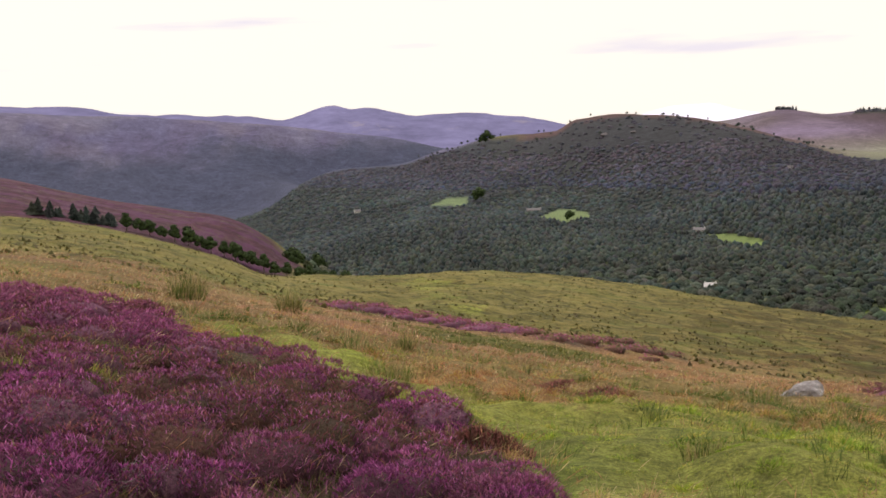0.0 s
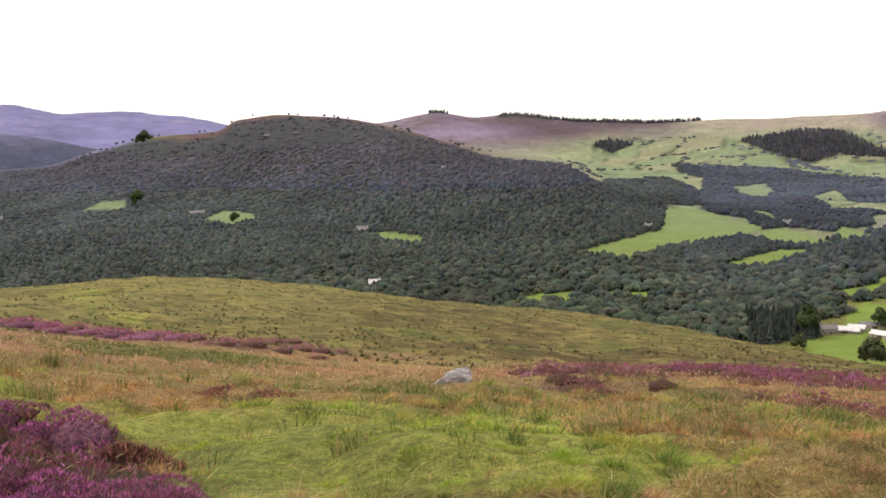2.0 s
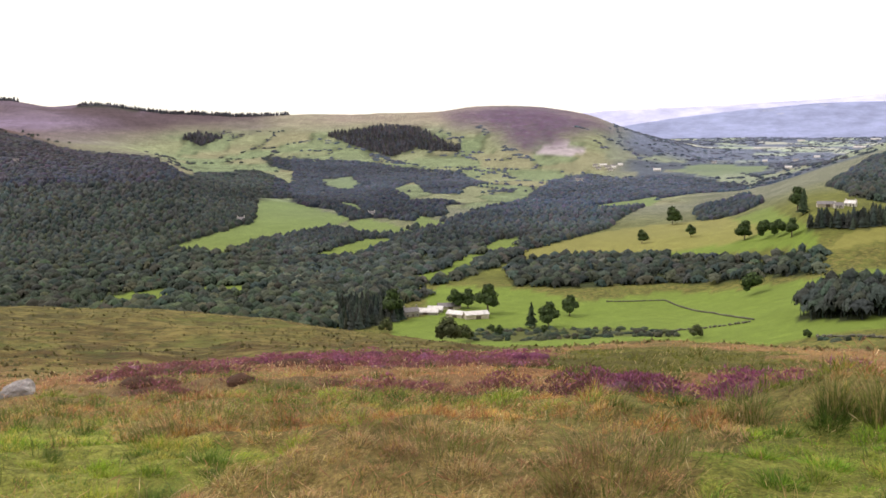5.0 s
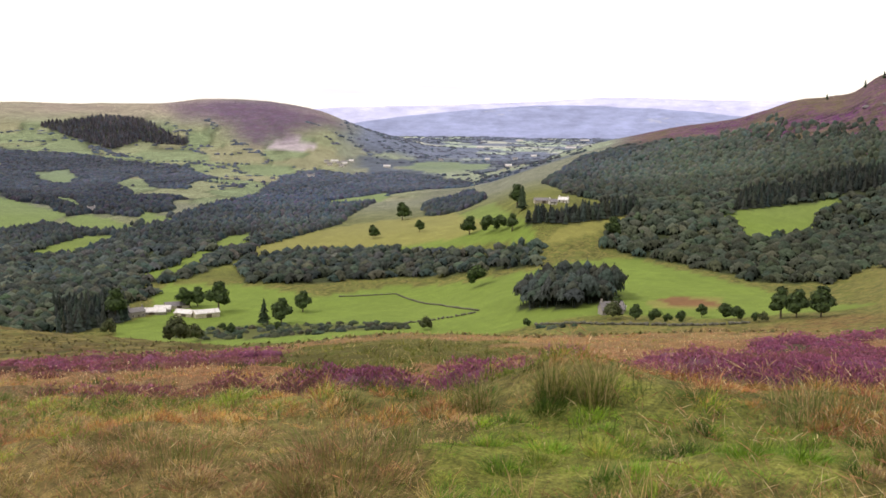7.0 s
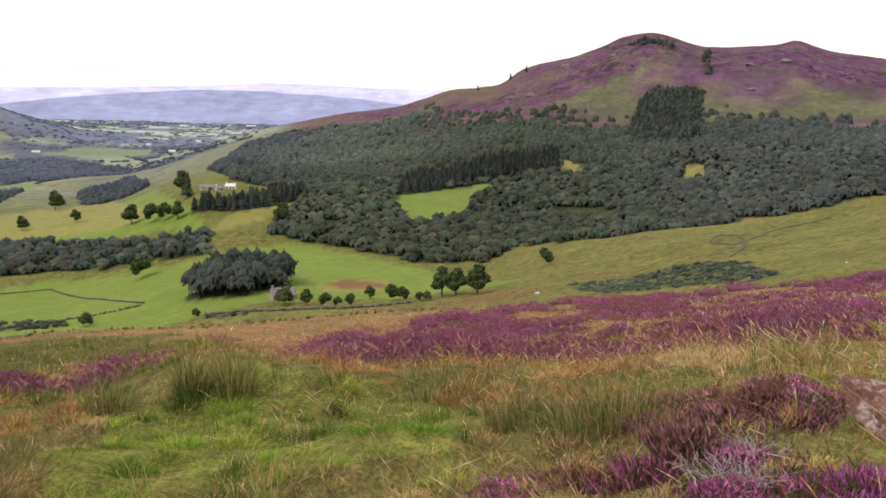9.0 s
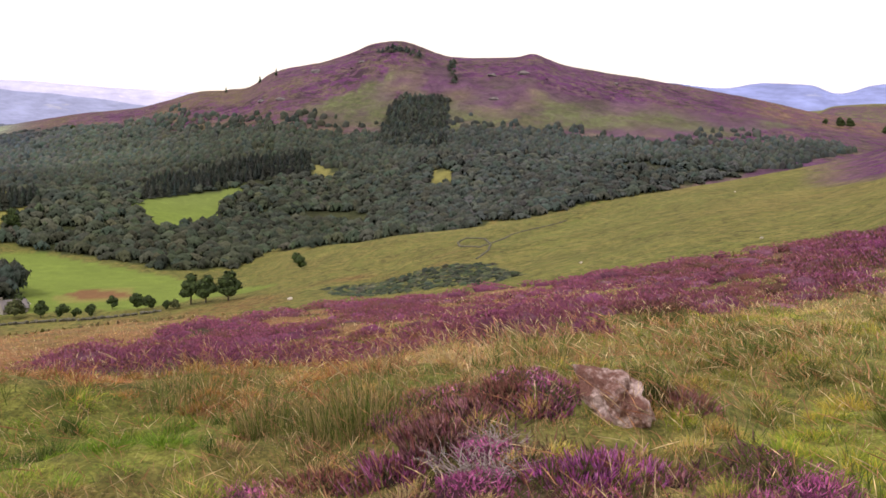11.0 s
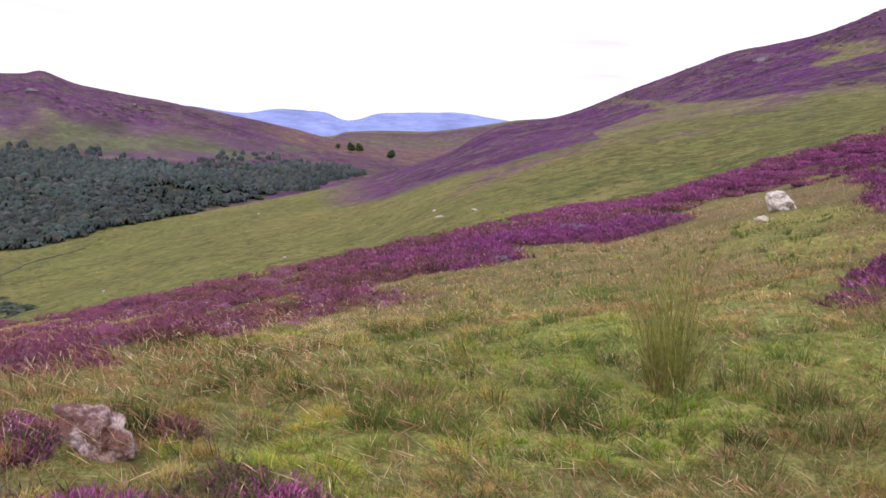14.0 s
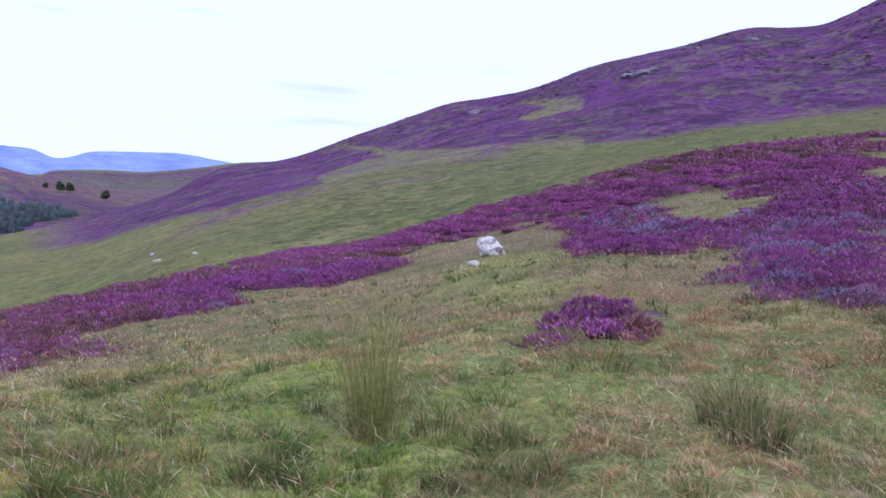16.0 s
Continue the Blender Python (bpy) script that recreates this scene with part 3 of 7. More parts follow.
patch("heather", (15.5, 13.4), (17.5, 11.6), (18.5, 10.2), (17.5, 8.2), (14.0, 6.0), (9.5, 4.4), (8.2, 5.0), (8.6, 7.6), (9.6, 9.6), (12.0, 11.8))  # band behind the mound
patch("rushy", (16.3, 14.6), (36.0, 30.7), (41.0, 28.2), (41.0, 21.0), (29.1, 13.8), (24.5, 12.4), (16.2, 10.6), (14.3, 11.6))  # rush flat
patch("path", (-3.3, 12.6), (-3.3, 14.1), (-2.1, 13.5), (-0.7, 12.0), (0.2, 10.8), (1.6, 9.1), (2.7, 6.0), (2.1, 4.6), (0.6, 5.0), (0.5, 6.6), (-0.0, 8.1), (-1.3, 10.5), (-2.6, 11.7))  # green path
patch("path", (-6.3, 142.9), (-2.0, 135.9), (3.9, 81.7), (1.4, 77.3), (-2.2, 102.1))  # knoll path
patch("conifer", (1134, 2723), (1394, 2622), (1658, 2458), (1627, 2412), (1366, 2569), (1111, 2668))  # skyline trees
patch("conifer", (946, 2810), (999, 2791), (978, 2730), (925, 2749))  # skyline clump
patch("conifer", (1279, -45), (1297, -55), (1171, -55), (1173, -48))  # hill strip
patch("green", (1.7, 12.7), (3.3, 11.0), (3.2, 6.0), (3.6, 4.6), (2.5, 4.1), (1.6, 4.7), (0.9, 5.8))  # near turf
patch("green", (5.6, 2.7), (6.2, 2.4), (6.5, 2.1), (6.6, 1.5), (6.3, 0.9), (5.8, 0.5), (4.9, 0.4), (4.0, 2.1), (4.5, 2.4))  # mound turf
patch("turf", (4.7, -1.8), (5.8, -2.6), (7.2, -3.9), (7.9, -5.3), (9.4, -7.7), (7.6, -6.7), (6.2, -4.2), (5.2, -3.0), (4.0, -2.1), (4.0, -1.6))  # east turf
patch("turf", (7.9, -3.9), (9.0, -5.8), (10.5, -7.8), (7.5, -6.5), (6.1, -5.1), (5.8, -5.7), (6.2, -8.3), (5.2, -7.8), (4.5, -5.4), (4.2, -3.8), (4.6, -2.8))  # end turf
patch("turf", (26.8, -30.4), (20.5, -26.2), (10.9, -14.3), (9.9, -11.7), (16.2, -16.6), (25.6, -26.7))  # bank turf
patch("scrub", (339, 369), (383, 377), (406, 321), (418, 277), (399, 264), (359, 316), (344, 346))  # farm scrub
patch("scrub", (375, 184), (370, 151), (381, 121), (390, 88), (390, 88), (381, 121), (365, 163))  # burn scrub
patch("scrub", (241, 319), (276, 317), (306, 295), (324, 313), (289, 345), (259, 343))  # slope scrub
patch("moorgrass", (436, -346), (340, -306), (249, -259), (213, -254), (198, -263), (165, -220), (185, -229), (202, -247), (221, -241), (212, -214), (214, -194), (236, -199), (240, -188), (297, -231), (332, -283), (306, -276), (351, -303))  # bents between the heather stands
patch("moorgrass", (328, -377), (305, -371), (269, -355), (247, -327), (263, -329), (265, -315), (287, -331), (285, -349))  # high bents
patch("sward", (150, -103), (160, -123), (151, -128), (133, -130), (122, -142), (102, -137), (98, -130), (111, -125), (118, -118), (131, -120), (146, -116), (135, -98))  # wet green hollow
patch("straw", (128, -93), (142, -112), (132, -120), (130, -115), (127, -102))  # bleached bank
patch("hillgrass", (1114, 148), (1168, 87), (1136, 21), (1176, -46), (1199, -98), (1154, -186), (1160, -284), (1162, -416), (1181, -485), (993, -307), (956, -135), (960, -71), (1045, 34), (1045, 139))  # hill pasture
patch("hillgrass", (1215, 17), (1259, -50), (1124, -41), (1149, 8), (1105, 54), (1092, 102), (1124, 132))  # hill pasture west
patch("gold", (422, 147), (465, 151), (475, 129), (435, 119))  # burn red
patch("rushy", (-2.4, 52.5), (0.0, 52.9), (3.9, 41.7), (8.2, 46.7), (3.6, 23.7), (0.7, 22.9), (-1.0, 28.0))  # knoll rush
patch("conifer", (1306, 46), (1310, 20), (1294, -16), (1260, -13), (1278, 19), (1279, 43))  # crest trees


def inside(outline, x, y):
    """Which of the places x, y lie inside the outline."""
    hit = np.zeros(x.shape, bool)
    px, py = outline[-1]
    for qx, qy in outline:
        if qy != py:
            hit ^= ((qy > y) != (py > y)) & (x < (px - qx) * (y - qy) / (py - qy) + qx)
        px, py = qx, qy
    return hit


def warped(x, y, ragged):
    """Places shifted a little by noise, so that outlines come out ragged."""
    r = np.hypot(x, y)
    amount, size = ragged * np.minimum(r, 120) * np.clip(r / 12, 0.4, 1), np.clip(r * 0.1, 0.6, 60)
    step = 2.0 ** np.floor(np.log2(size))
    out_x, out_y = np.array(x, float), np.array(y, float)
    for s in np.unique(step):
        k = step == s
        out_x[k] += amount[k] * bumps(x[k], y[k], s, 21)
        out_y[k] += amount[k] * bumps(x[k], y[k], s, 22)
    return out_x, out_y


RAGGED = {"scrub": 0.02, "heather": 0.09, "turf": 0.08, "rushy": 0.06, "path": 0.05, "green": 0.06, "bracken": 0.02, "scree": 0.01}


def covered(kind, x, y):
    """Which places lie in a patch of that kind."""
    x, y = warped(np.asarray(x, float), np.asarray(y, float), RAGGED.get(kind, 0.004))
    hit = np.zeros(x.shape, bool)
    for k, outline in PATCHES:
        if k == kind:
            lo, hi = outline.min(0), outline.max(0)
            near = (x > lo[0]) & (x < hi[0]) & (y > lo[1]) & (y < hi[1])
            hit[near] |= inside(outline, x[near], y[near])
    return hit


def blend(c, colour, amount):
    return c + (np.array(colour) - c) * np.clip(amount, 0, 1)[..., None]


def plots(x, y, size=170.0):
    """Old field pattern: distance to the nearest boundary, and a number from 0 to 1 for each field."""
    u, v = (x * 0.8 + y * 0.6) / size, (y * 0.8 - x * 0.6) / (size * 0.62)
    iu, iv = np.floor(u), np.floor(v)
    best, second, which = np.full(u.shape, 9.0), np.full(u.shape, 9.0), np.zeros(u.shape)
    for a in (-1, 0, 1):
        for b in (-1, 0, 1):
            cu, cv = iu + a, iv + b
            d = np.hypot(u - cu - lattice(cu, cv, 101), v - cv - lattice(cu, cv, 102))
            first = d < best
            second = np.where(first, best, np.minimum(second, d))
            which = np.where(first, lattice(cu, cv, 103), which)
            best = np.where(first, d, best)
    return (second - best) * size * 0.5, which


GB = np.broadcast_to(BEARINGS, GX.shape)
MASK = {k: covered(k, GX, GY) for k in ("wood", "conifer", "pine", "turf", "scrub", "hillgrass", "moorgrass", "sward", "straw", "field", "gold", "heather", "bracken", "scree", "rushy", "path", "green", "rust")}
HEATH = MASK["heather"].astype(float)
for axis in (0, 1, 0, 1):
    HEATH = (np.roll(HEATH, 1, axis) + 2 * HEATH + np.roll(HEATH, -1, axis)) / 4
heath_gap = np.clip(0.7 + 0.4 * (GB > 112) + 1.9 * bumps(GX, GY, 3.6, 31, 3) + 0.5 * bumps(GX, GY, 14, 35, 2), 0, 1)
heath_gap = np.where((GR < 20) & (GB < 14), np.clip(heath_gap + 0.55, 0, 1), heath_gap)
heath_gap = np.where((GR < 6.5) & (GB > 55), np.clip(0.6 + 1.3 * bumps(GX, GY, 0.7, 34, 2), 0, 0.85), heath_gap)
HEATH *= np.where(GR < 150, heath_gap, 1)
HEATH *= (1 - MASK["rushy"]) * np.clip(1 - 2.5 * np.exp(-((GX * 0.942 + GY * 0.334 - 7.2) / 1.1) ** 2 - ((GX * 0.334 - GY * 0.942 - 0.05) / 1.2) ** 2), 0, 1)


def near(lo, hi, soft):
    return np.clip((GR - lo) / soft, 0, 1) * np.clip((hi - GR) / soft, 0, 1)


def sector(lo, hi, soft=3.0):
    return np.clip((GB - lo) / soft, 0, 1) * np.clip((hi - GB) / soft, 0, 1)


MOOR = np.zeros(GX.shape)


def land_cover():
    n1, n2, n3 = bumps(GX, GY, 3.0, 61), bumps(GX, GY, 30, 62), bumps(GX, GY, 220, 63, 5)
    c = np.zeros(GX.shape + (3,)) + (0.120, 0.140, 0.035)
    # turf and bents about the path
    c = blend(c, (0.20, 0.15, 0.055), (0.5 + 1.1 * n1) * np.clip((125 - GB) / 30, 0.35, 1))
    c = blend(c, (0.25, 0.135, 0.078), near(10, 75, 8) * (0.6 + 0.9 * bumps(GX, GY, 6, 64)) * np.clip((128 - GB) / 25, 0.25, 1))
    # knoll, lower moor and the green slope
    c = blend(c, (0.155, 0.135, 0.034), near(62, 380, 12) * (0.8 + 0.6 * n2))
    c = blend(c, (0.19, 0.165, 0.05), near(70, 400, 12) * np.clip(1.8 * bumps(GX, GY, 5, 78, 3), 0, 0.6))
    c = blend(c, (0.08, 0.085, 0.025), near(70, 400, 12) * np.clip(1.8 * bumps(GX, GY, 8, 79, 3), 0, 0.6))
    c = blend(c, (0.120, 0.078, 0.028), sector(4, 58) * near(55, 175, 18) * np.clip((GB - 2) / 22, 0, 1) * (0.7 + 0.8 * n2))
    terrace = np.clip(-2.6 * bumps(GB * 2.2, GR, 9, 92, 3), 0, 1) * near(70, 260, 15) * sector(-10, 60, 6)
    c = blend(c, (0.070, 0.062, 0.020), 0.45 * terrace)
    c = c * (1 - 0.25 * sector(8, 52, 8) * near(60, 210, 15))[..., None]
    c = blend(c, (0.118, 0.128, 0.033), sector(80, 170, 5) * near(80, 640, 25) * (0.75 + 0.7 * bumps(GX, GY, 45, 65)))
    c = blend(c, (0.19, 0.155, 0.05), sector(80, 135, 5) * near(180, 640, 30) * (-0.1 + 1.4 * bumps(GX, GY, 70, 66)))
    c = c * (1 - 0.22 * sector(122, 175, 6) * near(70, 640, 25))[..., None]
    c = blend(c, (0.15, 0.092, 0.060), 0.6 * sector(112, 170, 6) * near(13, 75, 6) * (0.6 + 0.9 * bumps(GX, GY, 5, 36, 3)))
    c = blend(c, (0.205, 0.175, 0.058), near(85, 190, 15) * sector(-28, 14, 8) * np.clip(0.35 + 1.4 * bumps(GX, GY, 22, 190, 4), 0, 0.8))
    # farmed ground and wood floors
    c = blend(c, (0.115, 0.125, 0.03), near(380, 4700, 40) * sector(-31, 84))
    # paler and bluer from 900 m out: haze put into the colour
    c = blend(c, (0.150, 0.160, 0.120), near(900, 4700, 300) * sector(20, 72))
    # plateau ridge: fields below, heath and bents above, pale with painted haze
    up = np.clip((GZ + 75) / 60, 0, 1)
    ridge = near(1650, 3300, 120) * sector(14, 57)
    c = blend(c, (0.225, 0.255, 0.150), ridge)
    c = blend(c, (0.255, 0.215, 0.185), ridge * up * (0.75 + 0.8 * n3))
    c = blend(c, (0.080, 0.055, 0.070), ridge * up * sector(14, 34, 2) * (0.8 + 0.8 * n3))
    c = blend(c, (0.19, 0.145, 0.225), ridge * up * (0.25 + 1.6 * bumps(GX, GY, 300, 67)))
    # hedged fields on the ridge's foot
    edge, which = plots(GX, GY)
    farmed = near(1250, 2700, 60) * sector(26, 58, 2) * np.clip((-40 - GZ) / 15, 0, 1)
    glen = near(1450, 2700, 60) * sector(52, 70, 2)
    for lo, hi, colour in ((0, 0.3, (0.160, 0.205, 0.115)), (0.3, 0.55, (0.215, 0.208, 0.130)), (0.55, 0.75, (0.150, 0.200, 0.110)), (0.75, 1.01, (0.20, 0.22, 0.130))):
        c = blend(c, colour, farmed * ((which >= lo) & (which < hi)) * 0.85)
    c = blend(c, (0.06, 0.07, 0.035), farmed * (edge < 5) * 0.7)
    # the glen floor: more wood than field, haze put into its blue
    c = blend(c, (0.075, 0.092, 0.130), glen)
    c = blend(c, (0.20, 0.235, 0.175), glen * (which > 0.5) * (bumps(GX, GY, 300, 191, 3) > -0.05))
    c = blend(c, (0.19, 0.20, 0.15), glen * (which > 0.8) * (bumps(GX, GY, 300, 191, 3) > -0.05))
    # wooded hill's bald top
    c = blend(c, (0.085, 0.05, 0.05), sector(2, 30) * near(1500, 2500, 80) * np.clip((GZ + 60) / 40, 0, 1))
    # mountain side across the glen, haze put into its violet-blue
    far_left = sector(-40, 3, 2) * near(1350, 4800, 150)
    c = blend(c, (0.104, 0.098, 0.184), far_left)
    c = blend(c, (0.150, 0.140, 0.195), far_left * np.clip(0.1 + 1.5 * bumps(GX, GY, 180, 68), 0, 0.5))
    # no gullies in the mesh: dark and light streaks imitate their shading
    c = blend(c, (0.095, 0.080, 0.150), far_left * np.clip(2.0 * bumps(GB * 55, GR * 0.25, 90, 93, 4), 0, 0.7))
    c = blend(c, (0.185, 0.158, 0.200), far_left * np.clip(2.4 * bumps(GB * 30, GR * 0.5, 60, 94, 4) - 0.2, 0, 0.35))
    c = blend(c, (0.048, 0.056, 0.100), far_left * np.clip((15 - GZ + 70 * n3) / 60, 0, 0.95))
    # heather hill above its woods, with green runnels
    hill = sector(68, 124, 3) * near(780, 2600, 60)
    c = blend(c, (0.106, 0.044, 0.112), hill)
    c = blend(c, (0.080, 0.042, 0.070), hill * np.clip(0.1 + 1.6 * bumps(GX, GY, 45, 75, 5), 0, 0.8))
    c = blend(c, (0.125, 0.115, 0.048), hill * np.clip(-0.25 + 2.2 * bumps(GX, GY, 170, 69), 0, 0.8))
    c = blend(c, (0.12, 0.095, 0.06), hill * np.clip(-0.45 + 1.8 * bumps(GX, GY, 60, 70), 0, 0.7))
    # dark mottling stands in for rugged light and shade on the slope
    c = blend(c, (0.045, 0.026, 0.040), hill * np.clip(2.4 * bumps(GX + 0.5 * GY, GY, 65, 37, 4) - 0.05, 0, 0.8))
    c = blend(c, (0.17, 0.135, 0.095), hill * np.clip(2.6 * bumps(GX - 0.4 * GY, GY, 48, 39, 3) - 0.45, 0, 0.7))
    c = blend(c, (0.098, 0.118, 0.052), MASK["hillgrass"] * np.clip(0.7 + 1.9 * bumps(GX, GY, 90, 80, 4), 0.1, 0.95))
    shoulder = hill * (1 - np.clip((GB - 80) / 4, 0, 1)) * np.clip(0.5 + 1.6 * bumps(GX, GY, 75, 194, 4), 0, 0.9)
    c = blend(c, (0.118, 0.098, 0.045), shoulder)
    c = blend(c, (0.19, 0.12, 0.075), sector(108, 121, 2) * near(1250, 1900, 60))
    c = blend(c, (0.135, 0.14, 0.06), sector(112, 122, 2) * near(1900, 2500, 60))
    # purple hillside above the slope
    moor = sector(112, 175, 4) * np.clip((GR - (300 + 90 * np.clip((122 - GB) / 8, 0, 3.5))) / 30 + 0.8 * n2, 0, 1) * (GR < 900)
    MOOR[...] = np.maximum(moor, hill * 0.9 * (GR > 950) * (1 - 0.8 * MASK["hillgrass"]) * (1 - 0.7 * shoulder)) * (1 - 0.85 * MASK["moorgrass"])
    c = blend(c, (0.118, 0.030, 0.132), moor)
    c = blend(c, (0.165, 0.046, 0.180), moor * np.clip(2.2 * bumps(GX, GY, 9, 76, 3), 0, 0.7))
    c = blend(c, (0.060, 0.028, 0.060), moor * np.clip(2.2 * bumps(GX, GY, 14, 77, 3), 0, 0.5))
    c = blend(c, (0.11, 0.080, 0.048), moor * np.clip(-0.25 + 1.9 * bumps(GX, GY, 34, 71, 5), 0, 0.7))
    c = blend(c, (0.085, 0.032, 0.095), moor * np.clip(1.2 * bumps(GX, GY, 120, 72), 0, 0.7))
    c = blend(c, (0.150, 0.140, 0.058), MASK["moorgrass"] * np.clip(0.75 + 1.2 * bumps(GX, GY, 16, 193, 4), 0.2, 0.95))
    c = blend(c, (0.072, 0.090, 0.022), MASK["sward"] * 0.75)
    c = blend(c, (0.205, 0.185, 0.062), MASK["straw"] * 0.7)
    strip = sector(118, 146, 4) * near(238, 300, 12) * (1 - MASK["moorgrass"])
    c = blend(c, (0.140, 0.038, 0.145), strip * np.clip(0.2 + 2 * bumps(GX, GY, 40, 73), 0, 0.8))
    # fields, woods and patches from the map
    # meadow and gold fields turn bluer far off, as painted haze
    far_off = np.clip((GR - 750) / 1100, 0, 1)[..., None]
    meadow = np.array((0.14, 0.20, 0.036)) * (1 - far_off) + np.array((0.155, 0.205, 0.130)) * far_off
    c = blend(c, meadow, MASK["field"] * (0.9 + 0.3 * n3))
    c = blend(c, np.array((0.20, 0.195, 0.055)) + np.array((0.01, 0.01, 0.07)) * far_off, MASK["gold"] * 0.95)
    c = blend(c, (0.17, 0.085, 0.04), sector(72, 96, 2) * near(330, 400, 12) * np.clip(0.2 + 2 * bumps(GX, GY, 30, 86), 0, 0.8))
    c = blend(c, (0.17, 0.075, 0.042), MASK["rust"] * 0.85)
    bare = ~(MASK["field"] | MASK["gold"])
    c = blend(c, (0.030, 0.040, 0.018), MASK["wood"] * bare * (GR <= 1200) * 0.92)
    # far wood floors take the same painted haze as their trees
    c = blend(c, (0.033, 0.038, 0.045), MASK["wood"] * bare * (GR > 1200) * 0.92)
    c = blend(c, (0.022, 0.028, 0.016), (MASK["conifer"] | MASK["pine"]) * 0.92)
    c = blend(c, (0.055, 0.080, 0.026), MASK["bracken"] * 0.9)
    c = blend(c, (0.075, 0.075, 0.03), MASK["scrub"] * 0.8)
    c = blend(c, (0.44, 0.38, 0.44), MASK["scree"] * 0.85)
    c = blend(c, (0.098, 0.100, 0.022), MASK["rushy"] * 0.9)
    c = blend(c, (0.215, 0.24, 0.045), np.maximum(np.maximum(MASK["path"], MASK["green"] * 0.9), MASK["turf"] * 0.6) * (0.6 + 0.9 * n1))
    c = blend(c, (0.070, 0.048, 0.034), HEATH * np.where(GR < 150, 0.95, 0.0))
    c = blend(c, (0.060, 0.018, 0.036), HEATH * (GR > 150) * (GR < 1000) * 0.95)
    c = blend(c, (0.105, 0.078, 0.130), HEATH * (GR >= 1000) * np.clip(0.75 + 1.2 * bumps(GX, GY, 120, 38, 4), 0, 0.9))
    # thatch and peat between the blades
    c = blend(c, (0.27, 0.140, 0.060), sector(-5, 104, 6) * near(9, 60, 5) * np.clip(0.25 + 1.2 * bumps(GX, GY, 5, 192, 3), 0, 0.6) * (1 - np.clip(HEATH, 0, 1)) * (1 - MASK["rushy"]))
    c = c * (1.12 - 0.12 * np.clip((GR - 8) / 12, 0, 1))[..., None]
    # patchwork of the far strath, haze put into its blue tones
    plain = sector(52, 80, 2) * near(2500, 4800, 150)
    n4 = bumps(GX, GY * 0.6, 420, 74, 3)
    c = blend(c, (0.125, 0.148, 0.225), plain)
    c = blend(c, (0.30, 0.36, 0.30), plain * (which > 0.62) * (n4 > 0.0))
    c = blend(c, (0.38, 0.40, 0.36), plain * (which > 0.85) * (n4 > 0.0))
    return c


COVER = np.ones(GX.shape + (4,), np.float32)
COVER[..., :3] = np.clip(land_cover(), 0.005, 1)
# heather stands knee-high on the ground, in cushions
GZ += HEATH * (GR < 150) * np.where(GB < 12, np.clip(GR / 3, 0, 1), np.clip((GR - 3) / 9, 0.15, 1)) * (0.06 + 0.05 * bumps(GX, GY, 1.2, 33, 3))


def sheet(name, xs, ys, zs, closed=False):
    """A mesh from a grid of places, with quads between neighbours."""
    n, m = zs.shape
    me = bpy.data.meshes.new(name)
    idx = np.arange(n * m).reshape(n, m)
    right = np.roll(idx, -1, 1) if closed else idx[:, 1:]
    left = idx if closed else idx[:, :-1]
    quads = np.stack([left[:-1], left[1:], right[1:], right[:-1]], -1).reshape(-1, 4)
    me.vertices.add(n * m)
    me.vertices.foreach_set("co", np.stack([xs, ys, zs], -1).astype(np.float32).ravel())
    me.loops.add(quads.size)
    me.loops.foreach_set("vertex_index", quads.astype(np.int32).ravel())
    me.polygons.add(len(quads))
    me.polygons.foreach_set("loop_start", np.arange(0, quads.size, 4, dtype=np.int32))
    me.polygons.foreach_set("use_smooth", np.ones(len(quads), bool))
    me.update()
    me.validate()
    return me


# the innermost ring is drawn together underfoot
GX[0], GY[0], GZ[0] = GX[0] * 0.01 - 0.15, GY[0] * 0.01 + 0.12, GZ[0].mean()
ground_mesh = sheet("ground", GX, GY, GZ, closed=True)
tagged(new("ground", ground_mesh), "rolling heather moor falling to a wooded farming valley", "ground", kind="structure")
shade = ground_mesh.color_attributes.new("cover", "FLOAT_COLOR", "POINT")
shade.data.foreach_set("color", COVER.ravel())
KINDS_OF_LAND = np.ones(GX.shape + (4,), np.float32)
tended = np.maximum(MASK["field"], MASK["gold"]) * 1.0
wooded = np.maximum(np.maximum(MASK["wood"], MASK["conifer"]), MASK["pine"]) * 1.0
KINDS_OF_LAND[..., 0] = np.clip(np.maximum(MOOR, 0.35 * HEATH * (GR > 150)), 0, 1) * (1 - wooded)
KINDS_OF_LAND[..., 1] = tended
KINDS_OF_LAND[..., 2] = near(40, 700, 20) * (1 - tended) * (1 - wooded) * (1 - np.clip(MOOR, 0, 1)) * (1 - np.clip(HEATH, 0, 1))
ground_mesh.color_attributes.new("kinds", "FLOAT_COLOR", "POINT").data.foreach_set("color", KINDS_OF_LAND.ravel())
ground_mesh.materials.append(LAND)


